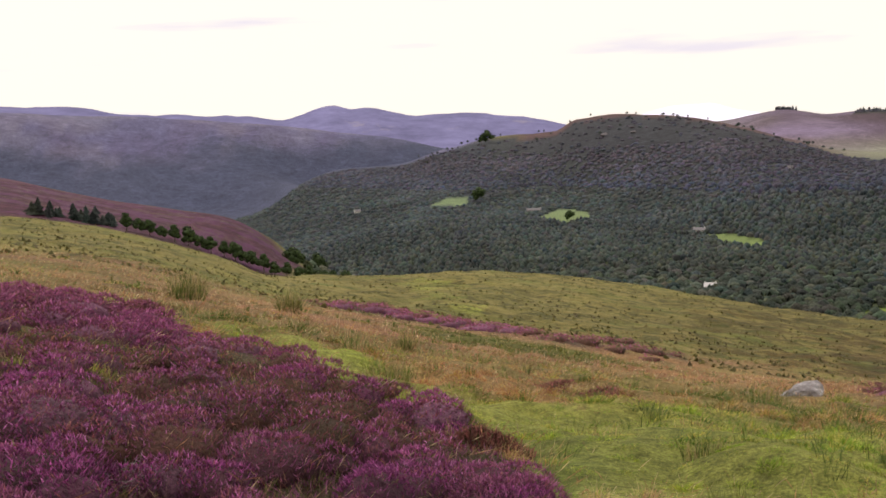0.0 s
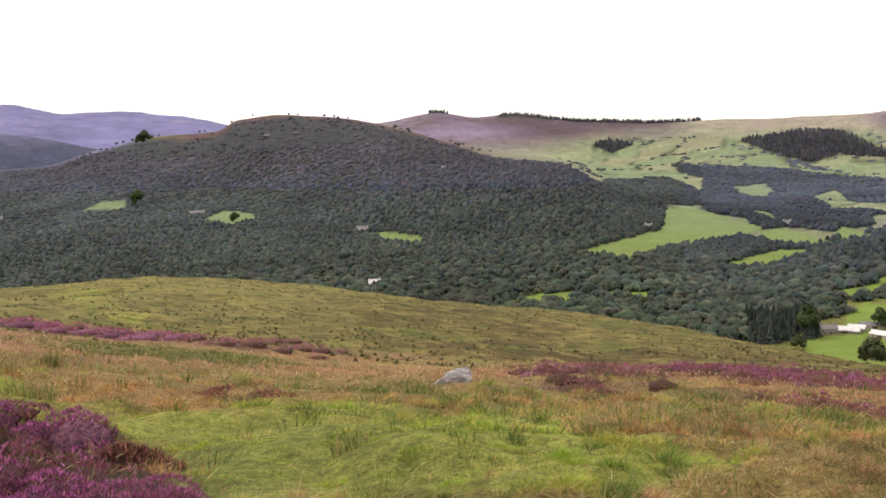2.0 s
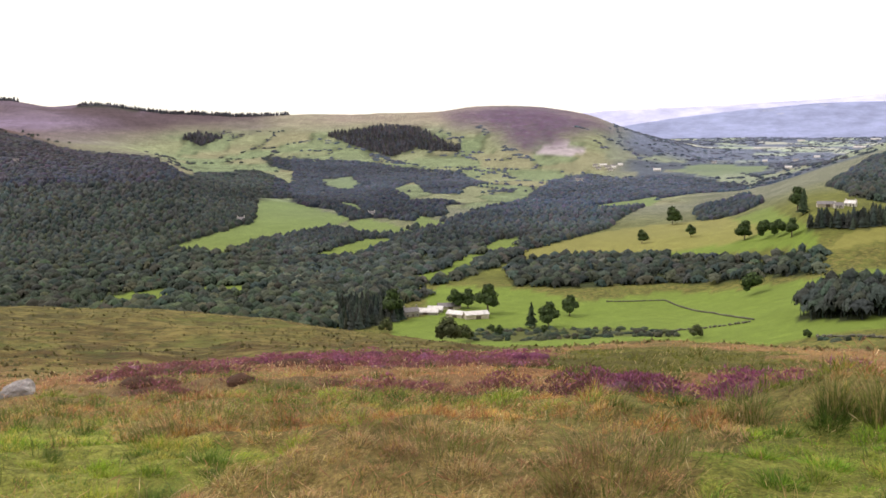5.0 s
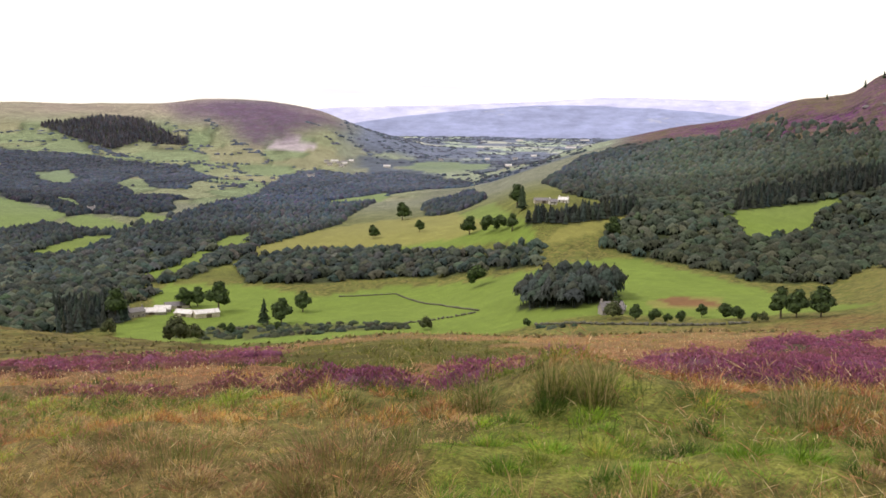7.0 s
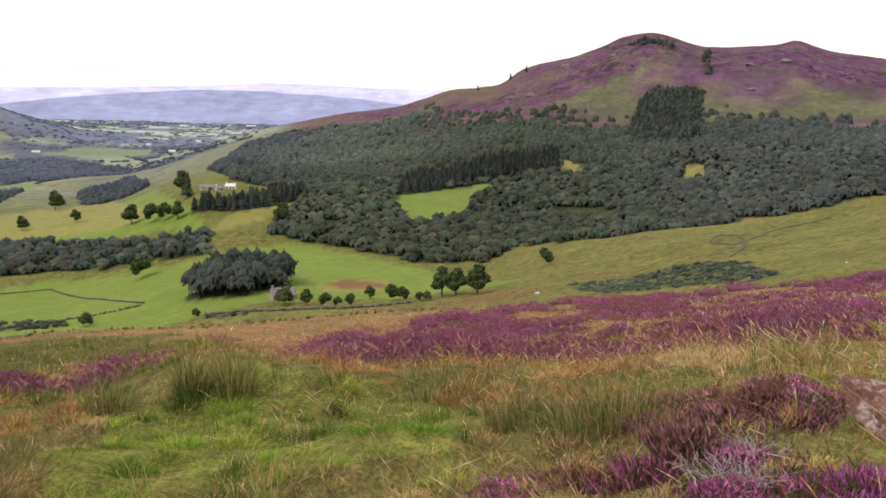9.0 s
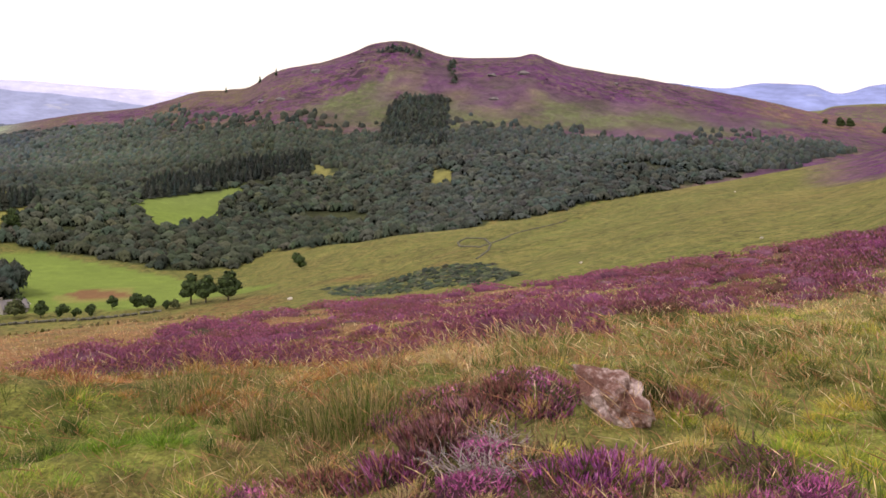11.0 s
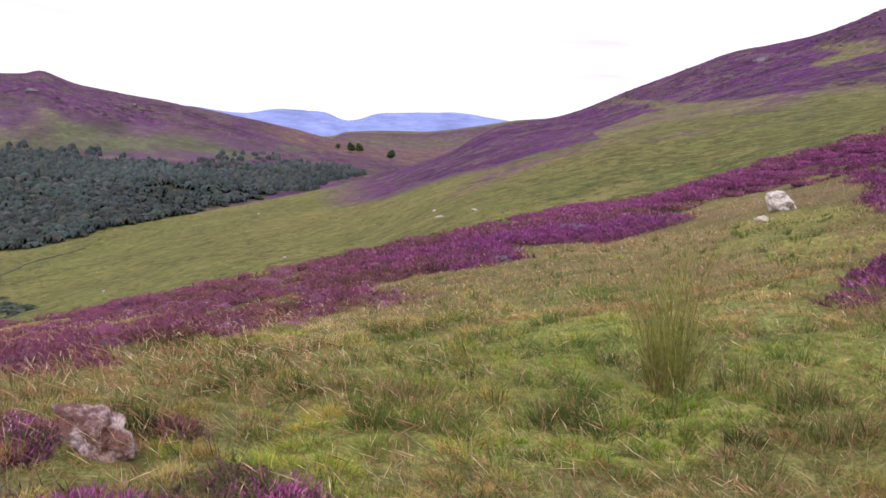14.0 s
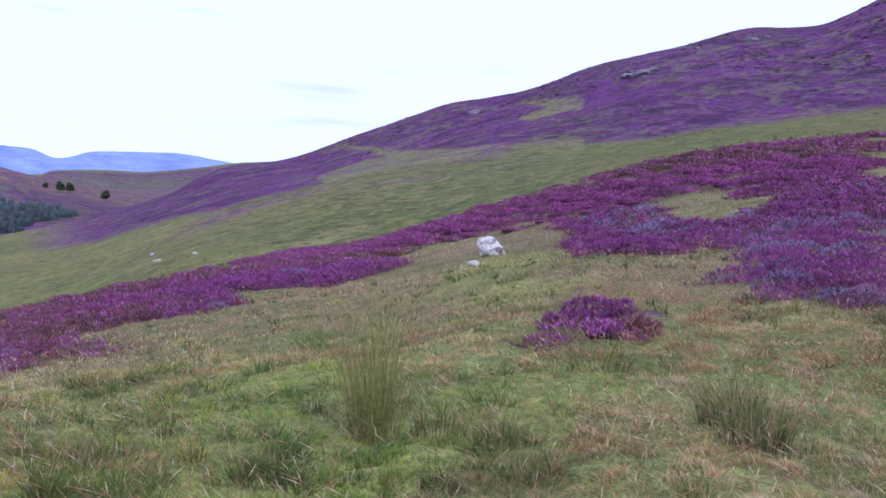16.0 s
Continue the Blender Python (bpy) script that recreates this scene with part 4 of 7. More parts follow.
def far_range(name, rows, depth, drop, mat, label, seed, rough):
    """A far ridge: its crest line, with a slope that falls towards the valley."""
    rows = np.array(rows)
    b = np.arange(rows[0, 0], rows[-1, 0], 0.1)
    r, z = curve(rows[:, 0], rows[:, 1], b), curve(rows[:, 0], rows[:, 2], b)
    x, y = r * np.sin(np.radians(b)), r * np.cos(np.radians(b))
    z = z + rough * bumps(b * 80, b * 0, 120, seed, 5)
    s = np.array([0, 0.12, 0.25, 0.4, 0.55, 0.7, 0.85, 1.0])[:, None]
    k = 1 - s * depth / r
    xs, ys = x * k, y * k
    zs = z - drop * s ** 1.1 + rough * 2 * s * bumps(xs, ys, 160, seed + 3, 4)
    me = sheet(name, xs, ys, zs)
    me.materials.append(mat)
    return tagged(new(name, me), label, "hills", kind="structure")


# blue and pale tints and the glow stand in for haze over distance
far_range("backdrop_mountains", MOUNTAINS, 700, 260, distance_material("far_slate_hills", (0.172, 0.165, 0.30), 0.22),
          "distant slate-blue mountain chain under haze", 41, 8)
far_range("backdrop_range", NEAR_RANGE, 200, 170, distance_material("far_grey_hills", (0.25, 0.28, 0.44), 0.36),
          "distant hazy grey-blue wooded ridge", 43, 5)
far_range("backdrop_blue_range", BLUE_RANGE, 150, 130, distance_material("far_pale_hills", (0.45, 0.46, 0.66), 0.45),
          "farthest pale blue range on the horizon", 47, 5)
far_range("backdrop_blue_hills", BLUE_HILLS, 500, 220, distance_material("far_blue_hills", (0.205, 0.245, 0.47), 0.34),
          "distant hills beyond the moor, blue with painted haze", 49, 6)
far_range("backdrop_peak", LONE_PEAK, 150, 90, distance_material("far_hazed_peak", (0.75, 0.73, 0.86), 0.6),
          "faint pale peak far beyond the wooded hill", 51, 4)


# ---- geometry tools ----
def mesh_of(name, verts, tris, mat, tone=None, smooth=False):
    """A mesh from arrays of places and triangles, with an optional colour for each place."""
    me = bpy.data.meshes.new(name)
    verts, tris = np.asarray(verts, np.float32), np.asarray(tris, np.int32)
    me.vertices.add(len(verts))
    me.vertices.foreach_set("co", verts.ravel())
    me.loops.add(tris.size)
    me.loops.foreach_set("vertex_index", tris.ravel())
    me.polygons.add(len(tris))
    me.polygons.foreach_set("loop_start", np.arange(0, tris.size, 3, dtype=np.int32))
    me.polygons.foreach_set("use_smooth", np.full(len(tris), smooth))
    if tone is not None:
        rgba = np.ones((len(verts), 4), np.float32)
        rgba[:, :3] = tone
        me.color_attributes.new("tone", "FLOAT_COLOR", "POINT").data.foreach_set("color", rgba.ravel())
    me.update()
    me.materials.append(mat)
    return me


def strewn(template, places, turns, sizes, tones=None):
    """Many copies of one small shape as a single set of triangles. sizes: (n, 3); tones: (n, 3) times the shape's own."""
    v, t, shade = template
    c, s = np.cos(turns), np.sin(turns)
    w = v[None] * sizes[:, None, :]
    out = np.stack([w[..., 0] * c[:, None] - w[..., 1] * s[:, None], w[..., 0] * s[:, None] + w[..., 1] * c[:, None], w[..., 2]], -1)
    out += places[:, None, :]
    tris = t[None] + (np.arange(len(places)) * len(v))[:, None, None]
    colours = None if tones is None else (tones[:, None, :] * shade[None, :, None]).reshape(-1, 3)
    return out.reshape(-1, 3), tris.reshape(-1, 3), colours


def joined(parts):
    verts, tris, tones, base = [], [], [], 0
    for v, t, c in parts:
        verts.append(v), tris.append(t + base), tones.append(c)
        base += len(v)
    return np.vstack(verts), np.vstack(tris), np.vstack(tones)


def dome(seed, level, cut, rough):
    """A lumpy crown: a ball without its underside, pushed in and out."""
    bm = bmesh.new()
    bmesh.ops.create_icosphere(bm, subdivisions=level, radius=1.0)
    bmesh.ops.delete(bm, geom=[f for f in bm.faces if f.calc_center_median().z < cut], context="FACES")
    rng = random.Random(seed)
    shift = Vector((rng.uniform(-9, 9), rng.uniform(-9, 9), rng.uniform(-9, 9)))
    for v in bm.verts:
        k = 1 + rough * noise.noise(v.co * 1.5 + shift) + rough * 0.8 * noise.noise(v.co * 3.6 + shift)
        v.co *= k
        v.co.z = v.co.z * 1.05 + 0.35
    bm.verts.index_update()
    bmesh.ops.triangulate(bm, faces=bm.faces)
    v = np.array([p.co[:] for p in bm.verts])
    t = np.array([[p.index for p in f.verts] for f in bm.faces])
    bm.free()
    return v, t, np.ones(len(v))


def lobed(seed, lobes, rough):
    """A broadleaf crown of several rounded heads, the middle ones highest."""
    rng = np.random.default_rng(seed)
    base = 0
    verts, tris, shade = [], [], []
    for k in range(lobes):
        v, t, _ = dome(seed * 10 + k, 1, -0.12, rough)
        a, q = 6.283 * k / max(1, lobes - 1) + rng.uniform(-0.4, 0.4), 0.0 if k == 0 else rng.uniform(0.42, 0.62)
        s = rng.uniform(0.5, 0.66) if k else 0.72
        v = (v - (0, 0, 0.35)) * s + (q * math.cos(a), q * math.sin(a), (0.62 if k == 0 else rng.uniform(0.22, 0.5)))
        verts.append(v), tris.append(t + base), shade.append(np.full(len(v), rng.uniform(0.8, 1.25)))
        base += len(v)
    return np.vstack(verts), np.vstack(tris), np.concatenate(shade)


def leafy(seed, lobes, leaves):
    """A broadleaf crown near enough to show its sprays of leaf."""
    v, t, s = lobed(seed, lobes, 0.22)
    rng = np.random.default_rng(seed + 1)
    at = v[rng.choice(np.flatnonzero(v[:, 2] > 0.12), leaves)]
    way = at - (0, 0, 0.3)
    way /= np.linalg.norm(way, axis=1)[:, None]
    side = np.cross(way, rng.normal(0, 1, (leaves, 3)))
    side /= np.linalg.norm(side, axis=1)[:, None]
    other = np.cross(way, side) * 0.8 + way * rng.uniform(-0.5, 0.5, (leaves, 1))
    q = rng.uniform(0.06, 0.13, (leaves, 1))
    at = at + way * rng.uniform(-0.02, 0.09, (leaves, 1))
    quad = np.stack([at + side * q, at + other * q, at - side * q, at - other * q], 1).reshape(-1, 3)
    tri = (np.array([(0, 1, 2), (0, 2, 3)])[None] + (np.arange(leaves) * 4)[:, None, None]).reshape(-1, 3) + len(v)
    return np.vstack([v, quad]), np.vstack([t, tri]), np.concatenate([s, np.repeat(rng.uniform(0.75, 1.25, leaves), 4)])


def canopy(seed):
    """A far crown: rounded, uneven, down to the ground."""
    rng = np.random.default_rng(seed)
    verts = []
    for z, q in ((-0.1, 1.0), (0.62, 0.74)):
        for i in range(5):
            a = 6.283 * (i + rng.uniform(-0.25, 0.25)) / 5
            k = q * rng.uniform(0.75, 1.2)
            verts.append((k * math.cos(a), k * math.sin(a), z + rng.uniform(-0.1, 0.12)))
    verts.append((rng.uniform(-0.2, 0.2), rng.uniform(-0.2, 0.2), 1.05))
    tris = []
    for i in range(5):
        j = (i + 1) % 5
        tris += [(i, j, 5 + j), (i, 5 + j, 5 + i), (5 + i, 5 + j, 10)]
    # tone rises from foot to tip: top light and shade put into the colour
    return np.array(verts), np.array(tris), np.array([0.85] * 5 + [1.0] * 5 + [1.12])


def pine(seed):
    """A tall pine: bare stem, with a rounded dark head."""
    v, t, s = leafy(seed, 5, 60)
    v = v * (1.0, 1.0, 0.52) + (0, 0, 0.42)
    stem = np.array([(0.07, 0, 0), (-0.05, 0.06, 0), (-0.05, -0.06, 0), (0.0, 0.0, 0.75)])
    return np.vstack([v, stem]), np.vstack([t, np.array([(0, 1, 3), (1, 2, 3), (2, 0, 3)]) + len(v)]), np.concatenate([s, np.full(4, 1.6)])


def spruce(seed, tiers, sides):
    """A conifer: ragged tiers of drooping boughs, narrowing to a tip."""
    rng = np.random.default_rng(seed)
    verts, tris = [], []
    for k in range(tiers):
        low, high = 0.08 + 0.92 * k / (tiers + 0.3), 0.08 + 0.92 * min(1.0, (k + 1.7) / (tiers + 0.3))
        rad = (1 - low) ** 0.8 * 1.05
        base = len(verts)
        for i in range(sides):
            a = 2 * math.pi * (i + 0.5 * (k % 2)) / sides + rng.uniform(-0.2, 0.2)
            q = rad * rng.uniform(0.7, 1.2) * (1.0 if i % 2 else 0.75)
            verts.append((q * math.cos(a), q * math.sin(a), low + rng.uniform(-0.03, 0.03)))
        verts.append((rng.uniform(-0.04, 0.04), rng.uniform(-0.04, 0.04), high))
        tris += [(base + i, base + (i + 1) % sides, base + sides) for i in range(sides)]
    return np.array(verts), np.array(tris), np.ones(len(verts))


def leaf_material(name, bump_size, bump, low=0.55, high=1.5):
    """Foliage in the mass: each plant its own tone, mottled light and dark by clumps of leaf."""
    mat, n, l, p = material(name)
    tone = n.new("ShaderNodeVertexColor")
    tone.layer_name = "tone"
    where = n.new("ShaderNodeNewGeometry").outputs["Position"]
    c = tint(n, l, tone.outputs["Color"], noise_node(n, l, where, 1.0 / bump_size, 3.0), low, high)
    c = tint(n, l, c, noise_node(n, l, where, 0.012, 3.0), 0.85, 1.15)
    l.new(c, p.inputs["Base Color"])
    p.inputs["Roughness"].default_value, p.inputs["Specular IOR Level"].default_value = 0.8, 0.2
    b = n.new("ShaderNodeBump")
    b.inputs["Strength"].default_value, b.inputs["Distance"].default_value = 1.0, bump
    l.new(noise_node(n, l, where, 1.3 / bump_size, 4.0), b.inputs["Height"])
    l.new(b.outputs["Normal"], p.inputs["Normal"])
    return mat


FOREST = leaf_material("forest_leaf", 1.6, 1.0, 0.6, 1.4)
FAR_FOREST = leaf_material("far_forest_leaf", 7.0, 0.6, 0.8, 1.2)
RNG = np.random.default_rng(12)


def standing(outline, spacing, grow=0.0):
    """Tree places in an outline: a jittered grid that widens with distance."""
    lo, hi = outline.min(0), outline.max(0)
    far = np.hypot(*outline.mean(0))
    s = spacing(far)
    gx, gy = np.meshgrid(np.arange(lo[0], hi[0], s), np.arange(lo[1], hi[1], s))
    x, y = gx.ravel() + RNG.uniform(-0.45, 0.45, gx.size) * s, gy.ravel() + RNG.uniform(-0.45, 0.45, gx.size) * s
    k = inside(outline, x, y)
    return x[k], y[k]


def sown_far(count, lo, hi, first, last):
    r, b = np.sqrt(RNG.uniform(lo ** 2, hi ** 2, count)), np.radians(RNG.uniform(first, last, count))
    return r * np.sin(b), r * np.cos(b)


def woodland():
    deciduous, firs, pines = [], [], []
    for kind, outline in PATCHES:
        if kind == "wood":
            x, y = standing(outline, lambda far: 5.6)
            r = np.hypot(x, y)
            keep = RNG.uniform(0, 1, len(x)) < np.where(r < 900, np.clip(420 / r, 0.3, 0.6), np.clip(860 / r, 0.3, 0.85))
            keep &= ~covered("field", x, y) & ~covered("gold", x, y) & ~covered("conifer", x, y)
            keep &= bumps(x, y, 70, 81) > np.where(np.degrees(np.arctan2(x, y)) > 66, -0.36, -0.6)
            b = np.degrees(np.arctan2(x, y))
            keep &= ~((b < 28) & (r > 1500)) | (RNG.uniform(0, 1, len(x)) < np.clip((-18 - ground(x, y) + 14 * bumps(x, y, 90, 82, 3)) / 22, 0.1, 1))
            deciduous.append(np.stack([x[keep], y[keep]], 1))
        elif kind in ("conifer", "pine"):
            x, y = standing(outline, lambda far: 4.2 if far < 1200 else 7.5)
            keep = RNG.uniform(0, 1, len(x)) < np.where(x < 0, 0.85, np.where(np.hypot(x, y) > 950, 0.8, 0.95))
            (firs if kind == "conifer" else pines).append(np.stack([x[keep], y[keep]], 1))
    # hedgerow trees and spinneys on the ridge's fields and down the strath
    x, y = sown_far(60000, 1150, 4600, 26, 76)
    edge, _ = plots(x, y)
    b, r = np.degrees(np.arctan2(x, y)), np.hypot(x, y)
    hedge = (edge < 7) & (bumps(x, y, 260, 83) > -0.1) & (RNG.uniform(0, 1, len(x)) < np.where(b < 50, 0.6, 0.85))
    spinney = (bumps(x, y, 330, 84, 4) > np.where(b > 52, -0.08, 0.45)) & (RNG.uniform(0, 1, len(x)) < 0.2)
    low = ground(x, y) < np.where(b < 57, -45, -60)
    open_land = ((b < 57) & (r > 1500) & (r < 2700)) | ((b >= 50) & (r > 1500) & (b < 70)) | ((b >= 53) & (r > 2200))
    keep = (hedge | spinney) & low & open_land & ~covered("field", x, y) & ~covered("wood", x, y) & ~covered("gold", x, y)
    deciduous.append(np.stack([x[keep], y[keep]], 1))
    # shelter belts along the ridge's dykes
    for line in (((1399, 1474), (1402, 1353), (1352, 1225), (1301, 1134)), ((1447, 2043), (1425, 1908), (1424, 1798), (1370, 1590)),
                 ((1848, 1850), (1774, 1722), (1666, 1538), (1651, 1495)), ((1987, 1562), (1957, 1494), (2062, 1521), (2098, 1475), (2323, 1553)), ((1078, 1082), (1117, 1079), (1195, 1104))):
        for (ax, ay), (bx, by) in zip(line, line[1:]):
            many = int(math.hypot(bx - ax, by - ay) / 5)
            s = RNG.uniform(0, 1, many)
            x, y = ax + (bx - ax) * s + RNG.normal(0, 7, many), ay + (by - ay) * s + RNG.normal(0, 7, many)
            keep = bumps(x, y, 60, 86, 2) > -0.12
            deciduous.append(np.stack([x[keep], y[keep]], 1))
    # birches thinning out above the hill wood
    x, y = sown_far(9000, 900, 1350, 70, 113)
    z = ground(x, y)
    keep = (RNG.uniform(0, 1, len(x)) < np.clip((0 - z + 22 * bumps(x, y, 120, 85)) / 45, 0, 0.5)) & ~covered("field", x, y) & ~covered("gold", x, y)
    deciduous.append(np.stack([x[keep], y[keep]], 1))
    # scattered pines on the bald hill top
    x, y = sown_far(1500, 1700, 2250, -2, 24)
    keep = (ground(x, y) > -50) & (RNG.uniform(0, 1, len(x)) < 0.08)
    pines.append(np.stack([x[keep], y[keep]], 1))
    return np.vstack(deciduous), np.vstack(firs), np.vstack(pines)


def plant_wood(name, xy, templates, size, height, tones, label, haze_tones=None, mat=None, vary=0.4):
    """One object of many trees; haze is put into the far ones' bluish tones."""
    r = np.hypot(xy[:, 0], xy[:, 1])
    z = ground(xy[:, 0], xy[:, 1])
    which = RNG.integers(0, len(templates), len(xy))
    parts = []
    for k, shape in enumerate(templates):
        i = which == k
        n = int(i.sum())
        if not n:
            continue
        s = size(r[i]) * RNG.uniform(0.6, 1.45, n)
        h = height(r[i], xy[i, 0]) * RNG.uniform(np.where(r[i] > 2400, 0.2, 0.65), 1.3, n)
        pick = np.array(tones)[RNG.integers(0, len(tones), n)]
        if name == "plantation":
            pick = pick * np.where(r[i] > 950, 1.1, 0.85)[:, None]
            # far conifers turn blue-grey: haze put into the tone
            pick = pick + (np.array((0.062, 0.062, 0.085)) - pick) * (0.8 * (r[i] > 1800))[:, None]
        if haze_tones is not None:
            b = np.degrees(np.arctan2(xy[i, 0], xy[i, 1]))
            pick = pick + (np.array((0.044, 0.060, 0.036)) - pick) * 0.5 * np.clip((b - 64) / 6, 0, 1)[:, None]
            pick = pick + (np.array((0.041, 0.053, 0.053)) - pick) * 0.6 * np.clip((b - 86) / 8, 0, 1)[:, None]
            # tones go bluer with distance, in place of haze
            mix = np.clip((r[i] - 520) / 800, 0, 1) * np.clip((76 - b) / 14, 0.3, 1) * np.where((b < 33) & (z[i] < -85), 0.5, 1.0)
            pick = pick + (np.array(haze_tones)[RNG.integers(0, len(haze_tones), n)] - pick) * mix[:, None]
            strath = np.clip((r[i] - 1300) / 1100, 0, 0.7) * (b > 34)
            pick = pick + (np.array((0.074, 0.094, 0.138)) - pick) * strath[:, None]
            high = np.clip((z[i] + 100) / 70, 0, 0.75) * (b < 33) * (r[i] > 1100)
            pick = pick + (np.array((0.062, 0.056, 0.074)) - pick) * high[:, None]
        if name == "pine_copse":
            pick = pick * 1.05
        # broad tone swells stand in for light and shade over the hill's relief
        pick = pick * RNG.uniform(1 - vary, 1 + vary, (n, 1)) * (1 + 0.45 * bumps(xy[i, 0], xy[i, 1], 380, 188, 3) * (r[i] > 1000))[:, None] * np.where(np.degrees(np.arctan2(xy[i, 0], xy[i, 1])) < 33, 0.92, 1.0)[:, None] * (1 + 0.5 * bumps(xy[i, 0], xy[i, 1], 130, 88, 4))[:, None]
        pick = pick * np.stack([RNG.uniform(0.85, 1.25, n), np.ones(n), RNG.uniform(0.85, 1.15, n)], 1)
        place = np.stack([xy[i, 0], xy[i, 1], z[i] - 0.4], 1)
        parts.append(strewn(shape, place, RNG.uniform(0, 6.3, n), np.stack([s, s * RNG.uniform(0.85, 1.15, n), h], 1), pick))
    v, t, c = joined(parts)
    me = mesh_of(name, v, t, mat or FOREST, c, smooth=name != "plantation")
    return tagged(new(name, me), label, "woodland", kind="stuff")


broad, firs, pines = woodland()
broad_r = np.hypot(broad[:, 0], broad[:, 1])
GREENS = [(0.028, 0.045, 0.027), (0.036, 0.054, 0.032), (0.023, 0.037, 0.027), (0.050, 0.070, 0.037), (0.042, 0.048, 0.034), (0.060, 0.076, 0.046)]
# bluish greens that carry painted haze for far trees
HAZED_WOOD = [(0.030, 0.046, 0.076), (0.034, 0.052, 0.078), (0.027, 0.042, 0.076), (0.040, 0.058, 0.072), (0.046, 0.046, 0.084), (0.046, 0.054, 0.068)]
DARKS = [(0.033, 0.047, 0.038), (0.038, 0.052, 0.043), (0.030, 0.041, 0.039)]
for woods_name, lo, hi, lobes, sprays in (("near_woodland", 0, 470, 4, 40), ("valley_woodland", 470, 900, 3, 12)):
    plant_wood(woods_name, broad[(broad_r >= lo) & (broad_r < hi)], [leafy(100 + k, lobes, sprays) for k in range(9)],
               lambda r: 5.4 + 0 * r, lambda r, x: 4.7 + 0 * r, GREENS, "dense mixed broadleaf wood filling the valley side", HAZED_WOOD)
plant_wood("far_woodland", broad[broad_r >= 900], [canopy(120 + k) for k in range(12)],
           lambda r: np.clip(2.4 + r / 750, 3.6, 6.2), lambda r, x: np.where(r > 1350, 3.4, 5.6), GREENS, "dark broadleaf woods over far hill and strath", HAZED_WOOD, FAR_FOREST, 0.25)
plant_wood("plantation", firs, [spruce(140 + k, 4, 7) for k in range(6)],
           lambda r: np.clip(2.5 + r / 900, 2.9, 4.5), lambda r, x: np.where(x < 0, 6.5, np.where(r > 1800, 11.0, np.where(r > 950, 5.5, 10.5))), DARKS, "close-planted dark conifer blocks")
# cushions of heath that break the far hillsides
hx, hy = (np.concatenate(q) for q in zip(sown_far(6000, 280, 700, 112, 163), sown_far(900, 930, 1450, 70, 112)))
hb = np.degrees(np.arctan2(hx, hy))
hi, hj = np.searchsorted(DISTANCES, np.hypot(hx, hy)), np.searchsorted(BEARINGS, hb)
keep = MOOR[hi, hj] * np.clip(0.8 + bumps(hx, hy, 60, 89), 0, 1) > RNG.uniform(0.25, 0.9, len(hx))
plant_wood("hillside_heath", np.stack([hx[keep], hy[keep]], 1), [dome(220 + k, 1, 0.02, 0.5) for k in range(6)],
           lambda r: np.where(r < 800, 1.3, 3.0), lambda r, x: np.where(r < 800, 0.13, 0.28),
           [(0.135, 0.045, 0.140), (0.105, 0.040, 0.100), (0.155, 0.052, 0.160), (0.110, 0.060, 0.080)], "heather and blaeberry cushions over the far hillsides", None, FAR_FOREST, 0.15)
scrub_x, scrub_y = [], []
for kind, outline in PATCHES:
    if kind in ("bracken", "scrub"):
        sx, sy = standing(outline, lambda far: 2.6 if far < 400 else 4.0)
        keep = RNG.uniform(0, 1, len(sx)) < (0.75 if kind == "bracken" else 0.5)
        scrub_x.append(sx[keep]), scrub_y.append(sy[keep])
plant_wood("bracken", np.stack([np.concatenate(scrub_x), np.concatenate(scrub_y)], 1), [dome(180 + k, 1, -0.2, 0.5) for k in range(6)],
           lambda r: np.where(r < 400, 1.5, 2.3), lambda r, x: np.where(r < 400, 0.7, 1.5), GREENS, "low dark green bracken and scrub on the slope")
plant_wood("pine_copse", pines, [pine(160 + k) for k in range(5)],
           lambda r: np.where(r < 800, 4.4, 2.8), lambda r, x: np.where(r < 800, 11.5, 6.5), DARKS, "tall pines with bare stems and dark heads")


# ---- heather and grass about the path ----
def blade_material(name, rough, through, bump):
    """Thin leaves and flower spikes, each with its own tone."""
    mat, n, l, p = material(name)
    tone = n.new("ShaderNodeVertexColor")
    tone.layer_name = "tone"
    where = n.new("ShaderNodeNewGeometry").outputs["Position"]
    c = tint(n, l, tone.outputs["Color"], noise_node(n, l, where, 1.2, 3.0), 0.8, 1.2)
    c = tint(n, l, c, noise_node(n, l, where, 30.0, 3.0), 0.5, 1.5)
    l.new(c, p.inputs["Base Color"])
    p.inputs["Roughness"].default_value, p.inputs["Specular IOR Level"].default_value = rough, 0.25
    clear = n.new("ShaderNodeBsdfTranslucent")
    l.new(c, clear.inputs["Color"])
    b = n.new("ShaderNodeBump")
    b.inputs["Strength"].default_value, b.inputs["Distance"].default_value = bump, 0.06
    l.new(noise_node(n, l, where, 16.0, 5.0, 0.7), b.inputs["Height"])
    l.new(b.outputs["Normal"], p.inputs["Normal"])
    both = n.new("ShaderNodeMixShader")
    both.inputs["Fac"].default_value = through
    l.new(p.outputs["BSDF"], both.inputs[1])
    l.new(clear.outputs["BSDF"], both.inputs[2])
    l.new(both.outputs["Shader"], n["Material Output"].inputs["Surface"])
    return mat


GRASS, HEATHER = blade_material("grass_blade", 0.6, 0.3, 0.0), blade_material("heather_sprig", 0.8, 0.2, 0.9)


